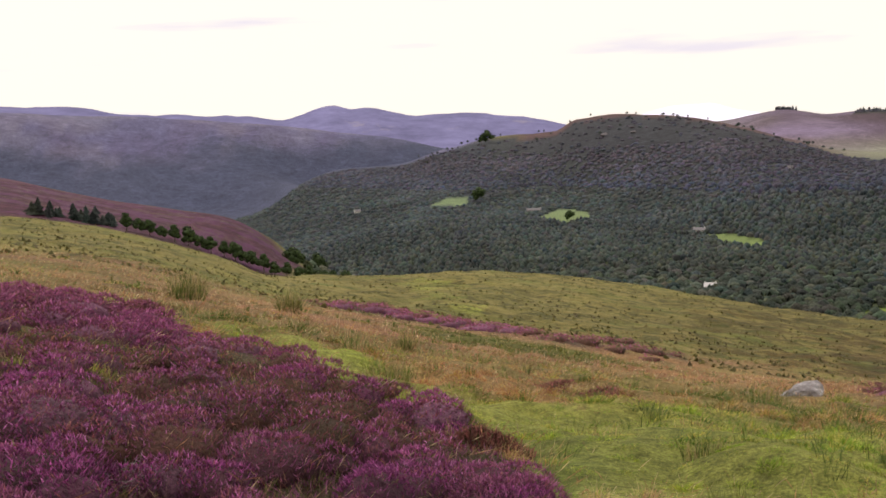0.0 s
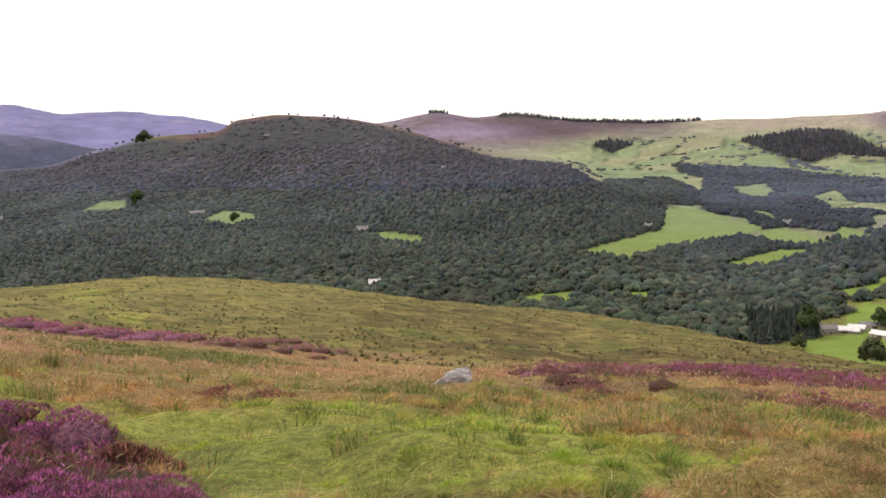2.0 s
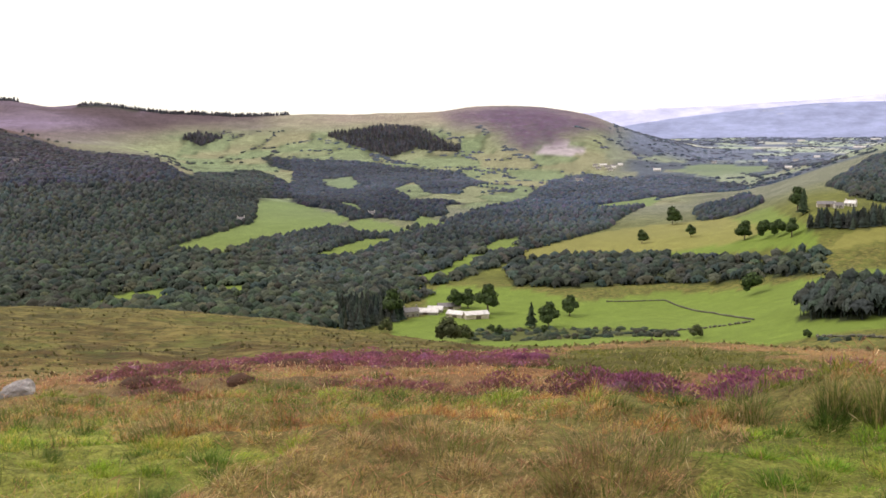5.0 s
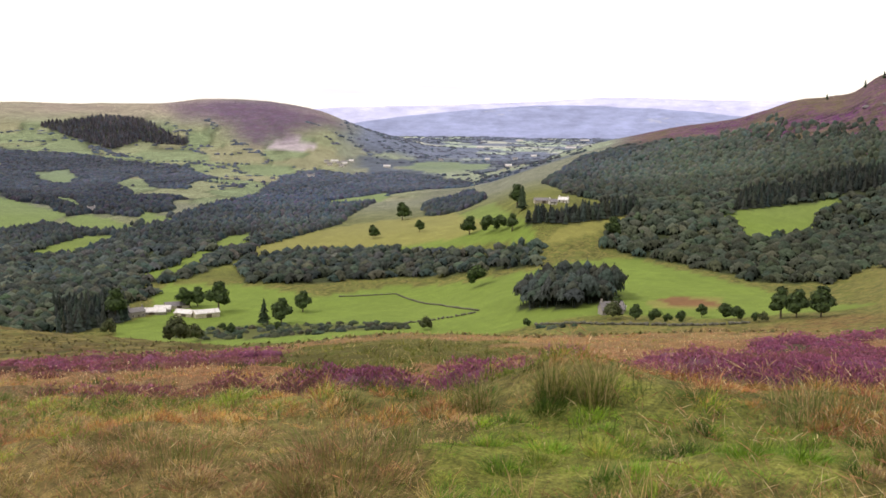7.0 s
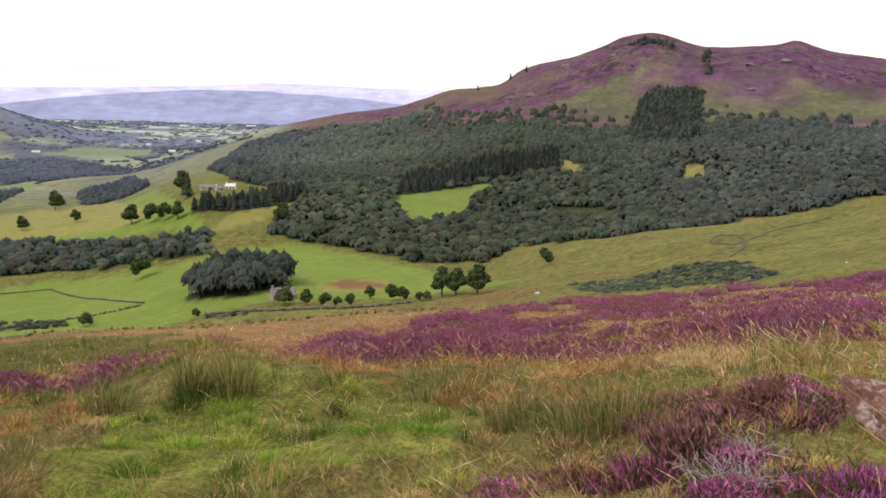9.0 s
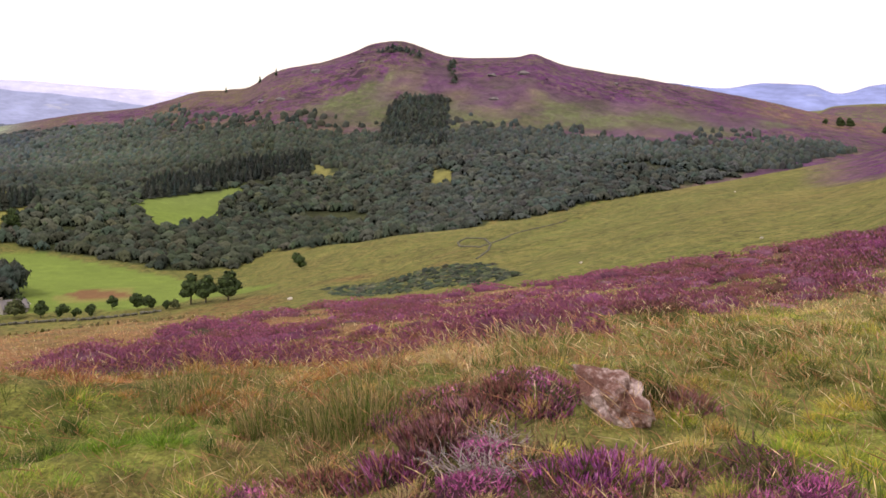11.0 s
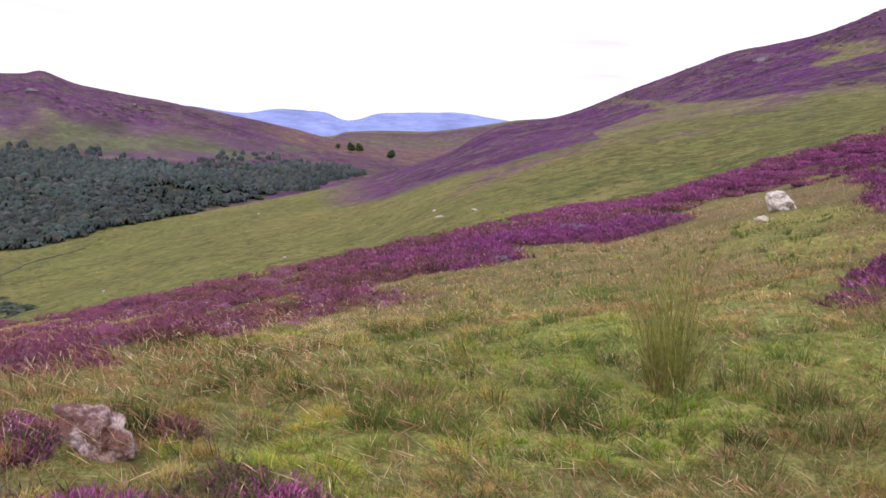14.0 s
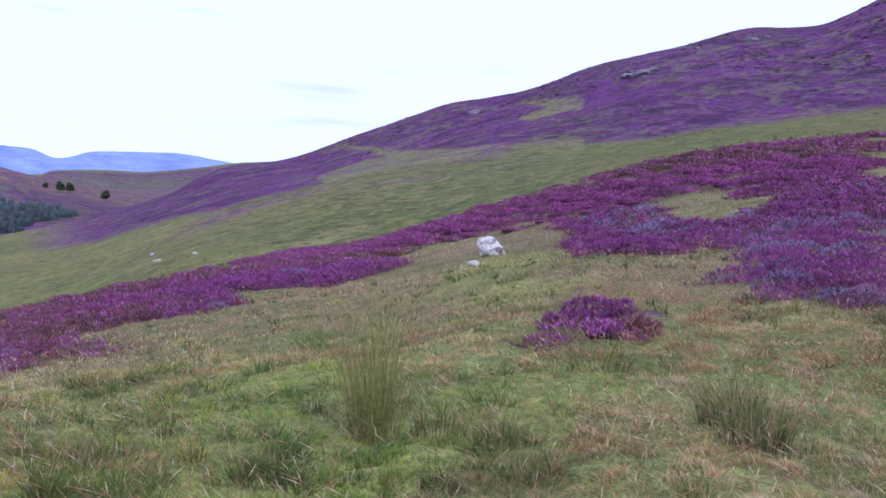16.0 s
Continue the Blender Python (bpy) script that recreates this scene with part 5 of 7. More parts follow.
def grid_value(field, x, y):
    """A field of the ground sheet at x, y (nearest place)."""
    b = np.degrees(np.arctan2(x, y))
    b = np.where(b < -31, b + 360, b)
    j = np.clip(np.searchsorted(BEARINGS, b), 0, len(BEARINGS) - 1)
    i = np.clip(np.searchsorted(DISTANCES, np.hypot(x, y)), 0, len(DISTANCES) - 1)
    return field[i, j]


def sown(count, lo, hi, fall, first=-31.0, last=163.0):
    """Places round the path between two distances; the density falls off with distance to that power."""
    u = RNG.uniform(0, 1, count)
    k = 2 - fall
    r = lo * (hi / lo) ** u if abs(k) < 1e-6 else (lo ** k + u * (hi ** k - lo ** k)) ** (1 / k)
    b = np.radians(RNG.uniform(first, last, count))
    return r * np.sin(b), r * np.cos(b), r


# a flowering spike: bare stalk, swelling head, tip
SPIKE = (np.array([(0, 0, 0), (1, 0, 0.45), (-0.5, 0.87, 0.5), (-0.5, -0.87, 0.4), (0.25, 0.1, 1.0)]),
         np.array([(0, 2, 1), (0, 3, 2), (0, 1, 3), (1, 2, 4), (2, 3, 4), (3, 1, 4)]),
         np.array([0.35, 0.95, 1.05, 0.9, 1.15]))
FLOWER = np.array([(0.255, 0.062, 0.175), (0.195, 0.046, 0.115), (0.330, 0.125, 0.245), (0.195, 0.070, 0.068), (0.155, 0.072, 0.055), (0.09, 0.085, 0.035)])


def leaned(v, tri, tone, n, lean):
    """Tip each of n copies over by its own lean (dx, dy for each metre of height)."""
    w = v.reshape(n, -1, 3)
    up = w[..., 2] - w[..., 2].min(1, keepdims=True)
    w[..., 0] += up * lean[:, :1]
    w[..., 1] += up * lean[:, 1:]
    return w.reshape(-1, 3), tri, tone


def arched(v, tri, tone, n, lean):
    """As leaned, but each blade bows over towards its tip."""
    w = v.reshape(n, -1, 3)
    low = w[..., 2].min(1, keepdims=True)
    up = w[..., 2] - low
    tall = np.maximum(up.max(1, keepdims=True), 1e-6)
    f = up / tall
    out = tall * f ** 1.8
    w[..., 0] += out * lean[:, :1]
    w[..., 1] += out * lean[:, 1:]
    w[..., 2] -= tall * np.clip(0.3 * np.hypot(lean[:, :1], lean[:, 1:]), 0, 0.6) * f ** 2
    return w.reshape(-1, 3), tri, tone


def tufts_of(x, y, size, seed):
    """The tuft that each place belongs to: where it lies in it, from -1 to 1, and the tuft's number."""
    u, v = x / size, y / size
    iu, iv = np.floor(u), np.floor(v)
    best = np.full(u.shape, 9.0)
    du, dv, cu, cv = (np.zeros(u.shape) for k in range(4))
    for a in (-1, 0, 1):
        for b in (-1, 0, 1):
            ku, kv = iu + a, iv + b
            eu, ev = u - ku - lattice(ku, kv, seed), v - kv - lattice(ku, kv, seed + 1)
            d = np.hypot(eu, ev)
            first = d < best
            best = np.where(first, d, best)
            du, dv, cu, cv = np.where(first, eu, du), np.where(first, ev, dv), np.where(first, ku, cu), np.where(first, kv, cv)
    return du, dv, cu, cv


# colours of cushions: fresh purple, deep purple, pink, rust, spent brown, leafy green
LEANING = np.array([0, 0.34, 0.52, 0.66, 0.80, 0.93, 1.01])


# sprig: foot toned darker and tip lighter, shade put into the tone
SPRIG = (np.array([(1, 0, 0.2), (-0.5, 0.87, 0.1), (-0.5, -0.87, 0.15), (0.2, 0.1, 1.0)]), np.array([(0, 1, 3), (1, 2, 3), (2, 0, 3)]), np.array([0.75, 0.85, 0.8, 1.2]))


def heather_stand(lo, hi, size, high, level, shape, dense):
    """Cushions of heather: a woody, leafy body each, toned dark for shade, covered in flowering spikes."""
    g = np.arange(-hi, hi + size, size)
    gx, gy = (q.ravel() for q in np.meshgrid(np.floor(g / size), np.floor(g / size)))
    px, py = (gx + lattice(gx, gy, 111)) * size, (gy + lattice(gx, gy, 112)) * size
    r, b = np.hypot(px, py), np.degrees(np.arctan2(px, py))
    keep = (r > lo) & (r < hi) & (b > -31) & (b < 163)
    keep[keep] = grid_value(HEATH, px[keep], py[keep]) > (0.25 + 0.3 * lattice(gx[keep], gy[keep], 115)) * np.where(b[keep] > 112, 0.45, 1.0)
    px, py, r, b, gx, gy = px[keep], py[keep], r[keep], b[keep], gx[keep], gy[keep]
    full = np.clip(grid_value(HEATH, px, py), 0.4, 1)
    n = len(px)
    which = np.clip(0.5 * lattice(gx, gy, 114) + 0.25 * (1 + 3.0 * bumps(px, py, 2.6 + 0.1 * hi, 120, 2)), 0, 0.999)
    which = np.clip(which + 0.22 * ((b > 12) & (b < 46)) + 0.04 * ((b >= 46) & (b < 72)) + 0.5 * ((b < 12) & (r > 25)) + (0.03 + 0.12 * np.clip((8 - r) / 3, 0, 1)) * (b < 12) + 0.25 * ((b > 55) & (r < 7)), 0, 0.9)
    w = size * (0.6 + 0.75 * lattice(gx, gy, 113)) * 0.62 * (0.55 + 0.45 * full)
    h = high * (1 + 0.5 * ((b > 47) & (b < 76) & (r > 7) & (r < 22))) * (0.45 + 0.8 * lattice(gx, gy, 116)) * (0.4 + 0.6 * full) * np.where(b < 12, 1, np.where(r < 7, 0.4, 1))
    upper = np.clip((b - 118) / 6, 0, 1) * np.clip((50 - r) / 10, 0, 1)
    which = np.clip(which - 0.3 * upper, 0, 0.9)
    w, h = w * (1 + 0.35 * upper), h * (1 + 0.9 * upper)
    kind = np.clip(np.searchsorted(LEANING, which) - 1, 0, 5)
    east = np.clip((b - 112) / 5, 0, 1)
    foot = ground(px, py) - 0.02 - 0.22 * h * east
    # bodies dark near the path and darker below, to read as shaded depth
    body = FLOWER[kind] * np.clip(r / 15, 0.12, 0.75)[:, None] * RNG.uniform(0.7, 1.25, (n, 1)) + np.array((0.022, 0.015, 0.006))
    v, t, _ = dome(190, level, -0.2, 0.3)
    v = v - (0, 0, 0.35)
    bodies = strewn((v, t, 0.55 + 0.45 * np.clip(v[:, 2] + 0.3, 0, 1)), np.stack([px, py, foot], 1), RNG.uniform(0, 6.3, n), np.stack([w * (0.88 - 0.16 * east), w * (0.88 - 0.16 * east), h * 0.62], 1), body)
    # spikes over each body, thinning with distance
    many = np.maximum(6, 3.14 * w ** 2 * dense * (5 / np.maximum(r, 4)) ** 1.2 * RNG.uniform(0.75, 1.25, n) * (1 + 1.3 * east)).astype(int)
    k = np.repeat(np.arange(n), many)
    m = len(k)
    a, q = RNG.uniform(0, 6.283, m), np.sqrt(RNG.uniform(0, 1, m)) * RNG.uniform(0.9, 1.12 + 0.35 * east[k], m)
    x, y = px[k] + w[k] * q * np.cos(a), py[k] + w[k] * q * np.sin(a)
    lump = 0.86 * np.sqrt(np.clip(1 - q ** 2, 0, 1)) * (1 + 0.25 * np.sin(3 * a + gx[k] * 1.7) * q)
    place = np.stack([x, y, np.maximum(ground(x, y) - 0.02, foot[k] + h[k] * lump - 0.01)], 1)
    stray = np.clip(np.searchsorted(LEANING, np.clip(which[k] + RNG.normal(0, 0.2, m), 0, 0.999)) - 1, 0, 5)
    # spikes darken towards the cushion's rim: shade put into the colour
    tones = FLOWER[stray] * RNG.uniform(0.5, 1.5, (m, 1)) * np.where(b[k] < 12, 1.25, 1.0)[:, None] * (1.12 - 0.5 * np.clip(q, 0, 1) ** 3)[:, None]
    ruddy = (np.clip((r[k] - 6) / 14, 0, 0.45) * (1 - 0.75 * east[k]))[:, None]
    greyed = (lattice(gx, gy, 117) > 0.86)[k] & (upper[k] > 0.5)
    tones = np.where(greyed[:, None], np.array((0.24, 0.20, 0.25)) * RNG.uniform(0.6, 1.3, (m, 1)), tones)
    worn = np.clip((6.5 - r[k]) / 1.5, 0, 1) * (b[k] < 12) * (lattice(gx, gy, 118)[k] > 0.55) * 0.35
    tones = tones + (np.array((0.27, 0.125, 0.115)) * RNG.uniform(0.5, 1.5, (m, 1)) - tones) * worn[:, None]
    tones = tones * (1 + (b[k] < 12)[:, None] * np.array((0.18, -0.02, 0.24)))
    tones = tones * (1 + upper[k, None] * np.array((0.15, 0.1, 0.4)) + (east - upper).clip(0)[k, None] * np.array((0.30, 0.2, 0.40)))
    tones = tones * (1 + 1.2 * ((b[k] > 55) & (r[k] < 7)))[:, None]
    tones = tones * (1 - ruddy) + np.array((0.36, 0.115, 0.15)) * RNG.uniform(0.5, 1.4, (m, 1)) * ruddy
    wide = np.maximum(0.0042, r[k] * 0.00085) * RNG.uniform(0.7, 1.4, m)
    tall = (0.018 + 0.0012 * np.minimum(r[k], 50)) * RNG.uniform(0.5, 1.6, m) * (1 + 0.5 * east[k])
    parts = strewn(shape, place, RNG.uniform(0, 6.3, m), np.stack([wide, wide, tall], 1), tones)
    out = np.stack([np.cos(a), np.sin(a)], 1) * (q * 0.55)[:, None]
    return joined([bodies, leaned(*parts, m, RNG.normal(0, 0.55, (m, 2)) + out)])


def heather_mat(count):
    """Low straggling heather, blaeberry and moss between the cushions."""
    x, y, r = sown(count, 3.3, 9, 1.2)
    keep = grid_value(HEATH, x, y) > RNG.uniform(0.1, 0.7, count)
    x, y, r = x[keep], y[keep], r[keep]
    n = len(x)
    hue = np.array([(0.17, 0.07, 0.06), (0.11, 0.075, 0.04), (0.09, 0.095, 0.03), (0.22, 0.07, 0.14), (0.20, 0.12, 0.08), (0.15, 0.15, 0.04)])
    tones = hue[np.clip(3 + 4 * bumps(x, y, 0.5, 121, 2) + RNG.normal(0, 1.2, n), 0, 5).astype(int)] * RNG.uniform(0.6, 1.9, (n, 1))
    wide = 0.0042 * RNG.uniform(0.7, 1.5, n)
    parts = strewn(SPRIG, np.stack([x, y, ground(x, y) - 0.01], 1), RNG.uniform(0, 6.3, n), np.stack([wide, wide, RNG.uniform(0.025, 0.09, n)], 1), tones)
    return leaned(*parts, n, RNG.normal(0, 0.7, (n, 2)))


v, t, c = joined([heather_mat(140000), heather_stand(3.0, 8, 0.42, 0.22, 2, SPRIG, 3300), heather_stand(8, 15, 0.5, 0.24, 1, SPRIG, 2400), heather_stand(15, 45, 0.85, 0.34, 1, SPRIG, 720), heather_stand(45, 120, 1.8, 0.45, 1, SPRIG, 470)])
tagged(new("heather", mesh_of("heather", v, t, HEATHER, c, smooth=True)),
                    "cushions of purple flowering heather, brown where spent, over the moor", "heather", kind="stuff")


# blade tones, root to tip: contact shade put in at the root
BLADE = (np.array([(-1, 0, 0), (1, 0, 0), (-0.7, 0.0, 0.55), (0.7, 0.0, 0.55), (0, 0, 1.0)]),
         np.array([(0, 1, 3), (0, 3, 2), (2, 3, 4)]), np.array([0.85, 0.85, 1.0, 1.0, 1.1]))
SLIP = (np.array([(-1, 0, 0), (1, 0, 0), (0, 0, 1.0)]), np.array([(0, 1, 2)]), np.array([0.85, 0.85, 1.1]))
TURF = np.array([(0.17, 0.26, 0.034), (0.24, 0.29, 0.050), (0.10, 0.165, 0.028), (0.30, 0.28, 0.085), (0.14, 0.21, 0.032)])
BENT = np.array([(0.44, 0.33, 0.15), (0.34, 0.25, 0.10), (0.29, 0.165, 0.115), (0.52, 0.42, 0.23), (0.29, 0.25, 0.08), (0.25, 0.15, 0.10)])


def grass(count, lo, hi, fall, shape, first=-31.0, last=163.0):
    """Turf, tussocks and bents: blades that fan and bow out of their tufts."""
    x, y, r = sown(count, lo, hi, fall, first, last)
    cell = np.where(r < 9.5, 0.27, np.where(r < 24, 0.55, 1.2))
    du, dv, cx, cy = tufts_of(x, y, cell, 140)
    x, y = x - 0.3 * du * cell, y - 0.3 * dv * cell
    h = grid_value(HEATH, x, y)
    bents = bumps(x, y, 4.0, 95, 3) + 0.02 - 0.08 * (x > 0.6 * np.abs(y)) * (r < 14) + 0.32 * (y < 0) * (r < 14) + 0.012 * np.minimum(r, 30) - grid_value(0.7 * MASK["path"] + 0.5 * MASK["green"] + 0.4 * MASK["turf"], x, y)
    keep = h < RNG.uniform(np.where((r < 6.5) & (x > np.abs(y)), 0.3, 0.05), np.where(r < 7, np.where(x > np.abs(y), 1.15, 0.75), np.where((x > 0.3 * y) & (r > 7), 0.95, 1.12)), count)
    x, y, r, bents, cx, cy, du, dv, cell, h = (q[keep] for q in (x, y, r, bents, cx, cy, du, dv, cell, h))
    n = len(x)
    lawn, rush = grid_value(np.maximum(np.maximum(MASK["path"], 0.85 * MASK["green"]), 0.55 * MASK["turf"]), x, y), grid_value(MASK["rushy"], x, y)
    patchy = bumps(x, y, 1.5, 130, 3)
    dry = (0.6 * lattice(cx, cy, 12) + 0.4 * RNG.uniform(0, 1, n)) * 1.3 - 0.55 < bents + 0.8 * patchy
    dry &= lawn < RNG.uniform(0, 1.3, n)
    # rank tufts: tall, dark and bowed
    rank = (lattice(cx, cy, 13) > np.where(y < 0, np.where(x > -1.43 * y, 0.76, 0.66), 0.84)) & ~dry & (lawn < 0.9)
    own, stray = lattice(cx, cy, 14), RNG.uniform(0, 1, n)
    tones = np.where(dry[:, None], BENT[(len(BENT) * np.clip(0.7 * lattice(cx, cy, 15) + 0.3 * stray, 0, 0.999)).astype(int)], TURF[(len(TURF) * np.clip(0.75 * own + 0.25 * stray, 0, 0.999)).astype(int)])
    pale = RNG.uniform(0, 1, n) > 0.95 + 0.04 * lawn
    tones = np.where((rank & ~pale)[:, None], (0.070, 0.115, 0.020), tones)
    tones = np.where(((lawn > 0.5) & ~dry & ~rank)[:, None], tones * np.array((0.95, 1.08, 0.75)), tones)
    tones = np.where((dry & (y >= 0) & (r > 6))[:, None], tones * np.where((x > 0.45 * y)[:, None], (1.16, 0.84, 0.70), (1.13, 0.91, 0.76)), tones)
    tones = np.where((y < 0)[:, None], tones * np.where((x > -1.43 * y)[:, None], (1.55, 1.30, 1.22), (1.08, 1.06, 0.90)), tones)
    fringe = (h > 0.06) & (r > 9)
    dry |= fringe
    tones = np.where(fringe[:, None], BENT[RNG.integers(0, len(BENT), n)] * np.array((0.9, 0.66, 0.75)), tones)
    tones = np.where(rush[:, None], np.array((0.095, 0.105, 0.020)), tones)
    tones = tones * (0.65 + 0.7 * lattice(cx, cy, 7))[:, None] * RNG.uniform(0.7, 1.3, (n, 1)) * (1.2 + 0.25 * lawn + 0.7 * bumps(x, y, 0.9, 131, 2) + np.where(y < 0, 0.75, 0.4) * bumps(x, y, 2.6, 132, 2))[:, None]
    # the mound's own turf is lush and dark
    lush = np.clip(2.0 - np.hypot(x - 5.2, y - 1.5), 0, 1)[:, None] * (~dry & ~pale)[:, None]
    tones = tones * (1 - lush * np.array((0.36, 0.20, 0.42)))
    tones = np.where(pale[:, None], (0.55, 0.45, 0.27), tones)
    tones = np.minimum(tones * np.array((1.06, 0.99, 0.9)), np.array((0.56, 0.43, 0.23)))
    d = np.clip(np.hypot(du, dv), 0, 1)
    tuft = (0.65 + 1.2 * lattice(cx, cy, 11) ** 2) * (1.25 - 0.75 * d) * np.where(rank, 1.9, 1.0)
    tall = np.where(dry, RNG.uniform(0.022, 0.085, n) + 0.07 * (RNG.uniform(0, 1, n) > 0.96), RNG.uniform(0.03, 0.10, n)) * tuft * (1 + 1.2 * rush) * (1 - 0.45 * grid_value(MASK["path"], x, y)) * (0.55 + 0.45 * np.clip((r - 4) / 8, 0, 1))
    wide = np.maximum(np.where(dry, 0.0011, 0.0016), r * 0.00036) * RNG.uniform(0.7, 1.4, n)
    hump = np.where(r < 24, 0.075, 0.0) * np.clip(1 - 1.5 * d, 0, 1) * lattice(cx, cy, 11) * (1 - 0.8 * lawn)
    place = np.stack([x, y, ground(x, y) - 0.012 + hump], 1)
    parts = strewn(shape, place, RNG.uniform(0, 6.3, n), np.stack([wide, wide, tall], 1), tones)
    fan = np.clip(np.stack([du, dv], 1) * 2.0, -1.3, 1.3)
    return arched(*parts, n, fan + np.array((0.22, -0.12)) + RNG.normal(0, 0.5, (n, 2)))


# a seeding stalk: thin stem with a loose head
STALK = (np.array([(-0.3, 0, 0), (0.3, 0, 0), (0, 0, 0.7), (0, 0, 0.66), (0.7, 0, 0.82), (-0.7, 0.3, 0.84), (0.2, 0, 1.0)]),
         np.array([(0, 1, 2), (3, 4, 6), (3, 6, 5)]), np.array([0.8, 0.8, 1, 1, 1, 1, 1.15]))


def seed_heads(count):
    """Hazy drifts of ripe grass heads over the turf."""
    x, y, r = sown(count, 3.6, 60, 1.6)
    drift = -1.5 * grid_value(MASK["rushy"], x, y) + bumps(x, y, 3.5, 96, 3) + 0.35 * bumps(x, y, 14, 97, 2) + 0.12 + 0.42 * (y < 1.5) * (r < 18) - 0.6 * grid_value(MASK["path"] + 0.7 * MASK["green"] + 0.5 * MASK["turf"], x, y)
    keep = (drift > RNG.uniform(-0.35, 0.55, count)) & (grid_value(HEATH, x, y) < RNG.uniform(0.2, 1.2, count))
    x, y, r = x[keep], y[keep], r[keep]
    n = len(x)
    hue = np.array([(0.40, 0.18, 0.11), (0.48, 0.31, 0.18), (0.36, 0.16, 0.10), (0.60, 0.48, 0.30), (0.46, 0.25, 0.14)])
    tones = hue[np.clip(2.5 + 3 * bumps(x, y, 5, 99, 2) + RNG.normal(0, 1.2, n), 0, 4).astype(int)] * RNG.uniform(0.6, 1.3, (n, 1))
    wide = np.maximum(0.0020, r * 0.00042) * RNG.uniform(0.6, 1.4, n) * np.where(y < 0, 1.25, 1.0)
    tall = RNG.uniform(0.10, 0.29, n) * np.where(y < 0, 1.15, 1.0)
    parts = strewn(STALK, np.stack([x, y, ground(x, y) - 0.01], 1), RNG.uniform(0, 6.3, n), np.stack([wide, wide, tall], 1), tones)
    return arched(*parts, n, RNG.normal(0.2, 0.42, (n, 2)))


def clumps(count, blades):
    """Small tussocks scattered through the turf, each of one colour."""
    x, y, r = sown(count, 4, 34, 1.5)
    keep = (grid_value(HEATH, x, y) < 0.35) & (RNG.uniform(-0.6, 0.9, count) < bumps(x, y, 5, 98, 2) + 0.3 + 0.5 * (y < 0))
    x, y, r = x[keep], y[keep], r[keep]
    n = len(x)
    dark = (y < 0) & (RNG.uniform(0, 1, n) < 0.55)
    hue = np.array([(0.085, 0.125, 0.027), (0.14, 0.19, 0.035), (0.40, 0.28, 0.13), (0.11, 0.15, 0.032), (0.18, 0.20, 0.045)])[RNG.integers(0, 5, n)]
    hue = np.where(dark[:, None], np.array((0.090, 0.135, 0.030)), hue)
    k = np.repeat(np.arange(n), blades)
    m = len(k)
    a, q = RNG.uniform(0, 6.283, m), np.sqrt(RNG.uniform(0, 1, m)) * RNG.uniform(0.07, 0.2, n)[k]
    bx, by = x[k] + q * np.cos(a), y[k] + q * np.sin(a)
    tones = hue[k] * RNG.uniform(0.6, 1.4, (m, 1))
    wide = np.maximum(0.0022, r[k] * 0.0004) * RNG.uniform(0.7, 1.4, m)
    tall = RNG.uniform(0.10, 0.26, n)[k] * RNG.uniform(0.4, 1.1, m)
    parts = strewn(BLADE, np.stack([bx, by, ground(bx, by) - 0.02], 1), RNG.uniform(0, 6.3, m), np.stack([wide, wide, tall], 1), tones)
    return arched(*parts, m, np.stack([np.cos(a), np.sin(a)], 1) * (q * 6)[:, None] + RNG.normal(0.1, 0.3, (m, 2)))


def knoll_grass(count):
    """Tussocks that show on the knoll and the lower moor."""
    x, y, r = sown(count, 55, 190, 1.5)
    keep = (grid_value(HEATH, x, y) < 0.4) & (bumps(x, y, 2.5, 15, 2) + 0.6 * bumps(x, y, 12, 16, 2) > RNG.uniform(-0.5, 0.6, count))
    x, y, r = x[keep], y[keep], r[keep]
    n = len(x)
    tones = np.array([(0.19, 0.165, 0.05), (0.125, 0.115, 0.036), (0.22, 0.18, 0.070), (0.135, 0.135, 0.036), (0.11, 0.088, 0.036)])[RNG.integers(0, 5, n)] * RNG.uniform(0.7, 1.3, (n, 1))
    tones = tones * np.where((x > 0.1 * y) & (y > 0), 0.82, 1.0)[:, None]
    wide = 0.15 * RNG.uniform(0.3, 1.7, n)
    parts = strewn(SPRIG, np.stack([x, y, ground(x, y) - 0.04], 1), RNG.uniform(0, 6.3, n), np.stack([wide, wide, 0.2 * RNG.uniform(0.4, 1.6, n)], 1), tones)
    return leaned(*parts, n, RNG.normal(0, 0.4, (n, 2)))


v, t, c = joined([grass(150000, 3.4, 7.5, 1.3, BLADE), grass(470000, 3.4, 15, 1.35, SLIP), grass(220000, 15, 75, 1.9, SLIP), grass(25000, 0.5, 3.4, 1.0, SLIP, -31, 329), grass(25000, 3.4, 12, 1.4, SLIP, 163, 329), knoll_grass(30000), clumps(2600, 20), seed_heads(140000)])
tagged(new("grass", mesh_of("grass", v, t, GRASS, c)),
                  "rough upland grass, green turf mixed with straw-coloured bents", "grass", kind="stuff")


# ---- things: tools and materials ----
def part(name, bm, mat, parent=None, label=""):
    """Links a bmesh as one mesh object under a thing or a part."""
    me = bpy.data.meshes.new(name)
    bm.to_mesh(me)
    bm.free()
    me.materials.append(mat)
    ob = new(name, me)
    ob.parent = parent
    return tagged(ob, label) if label else ob


def base(name, x, y, turn=0.0, sink=0.0):
    """An empty on the ground, to carry a thing's parts."""
    ob = new(name)
    ob.matrix_basis = pose(x, y, float(ground(x, y)) - sink, 0, 0, turn)
    return ob


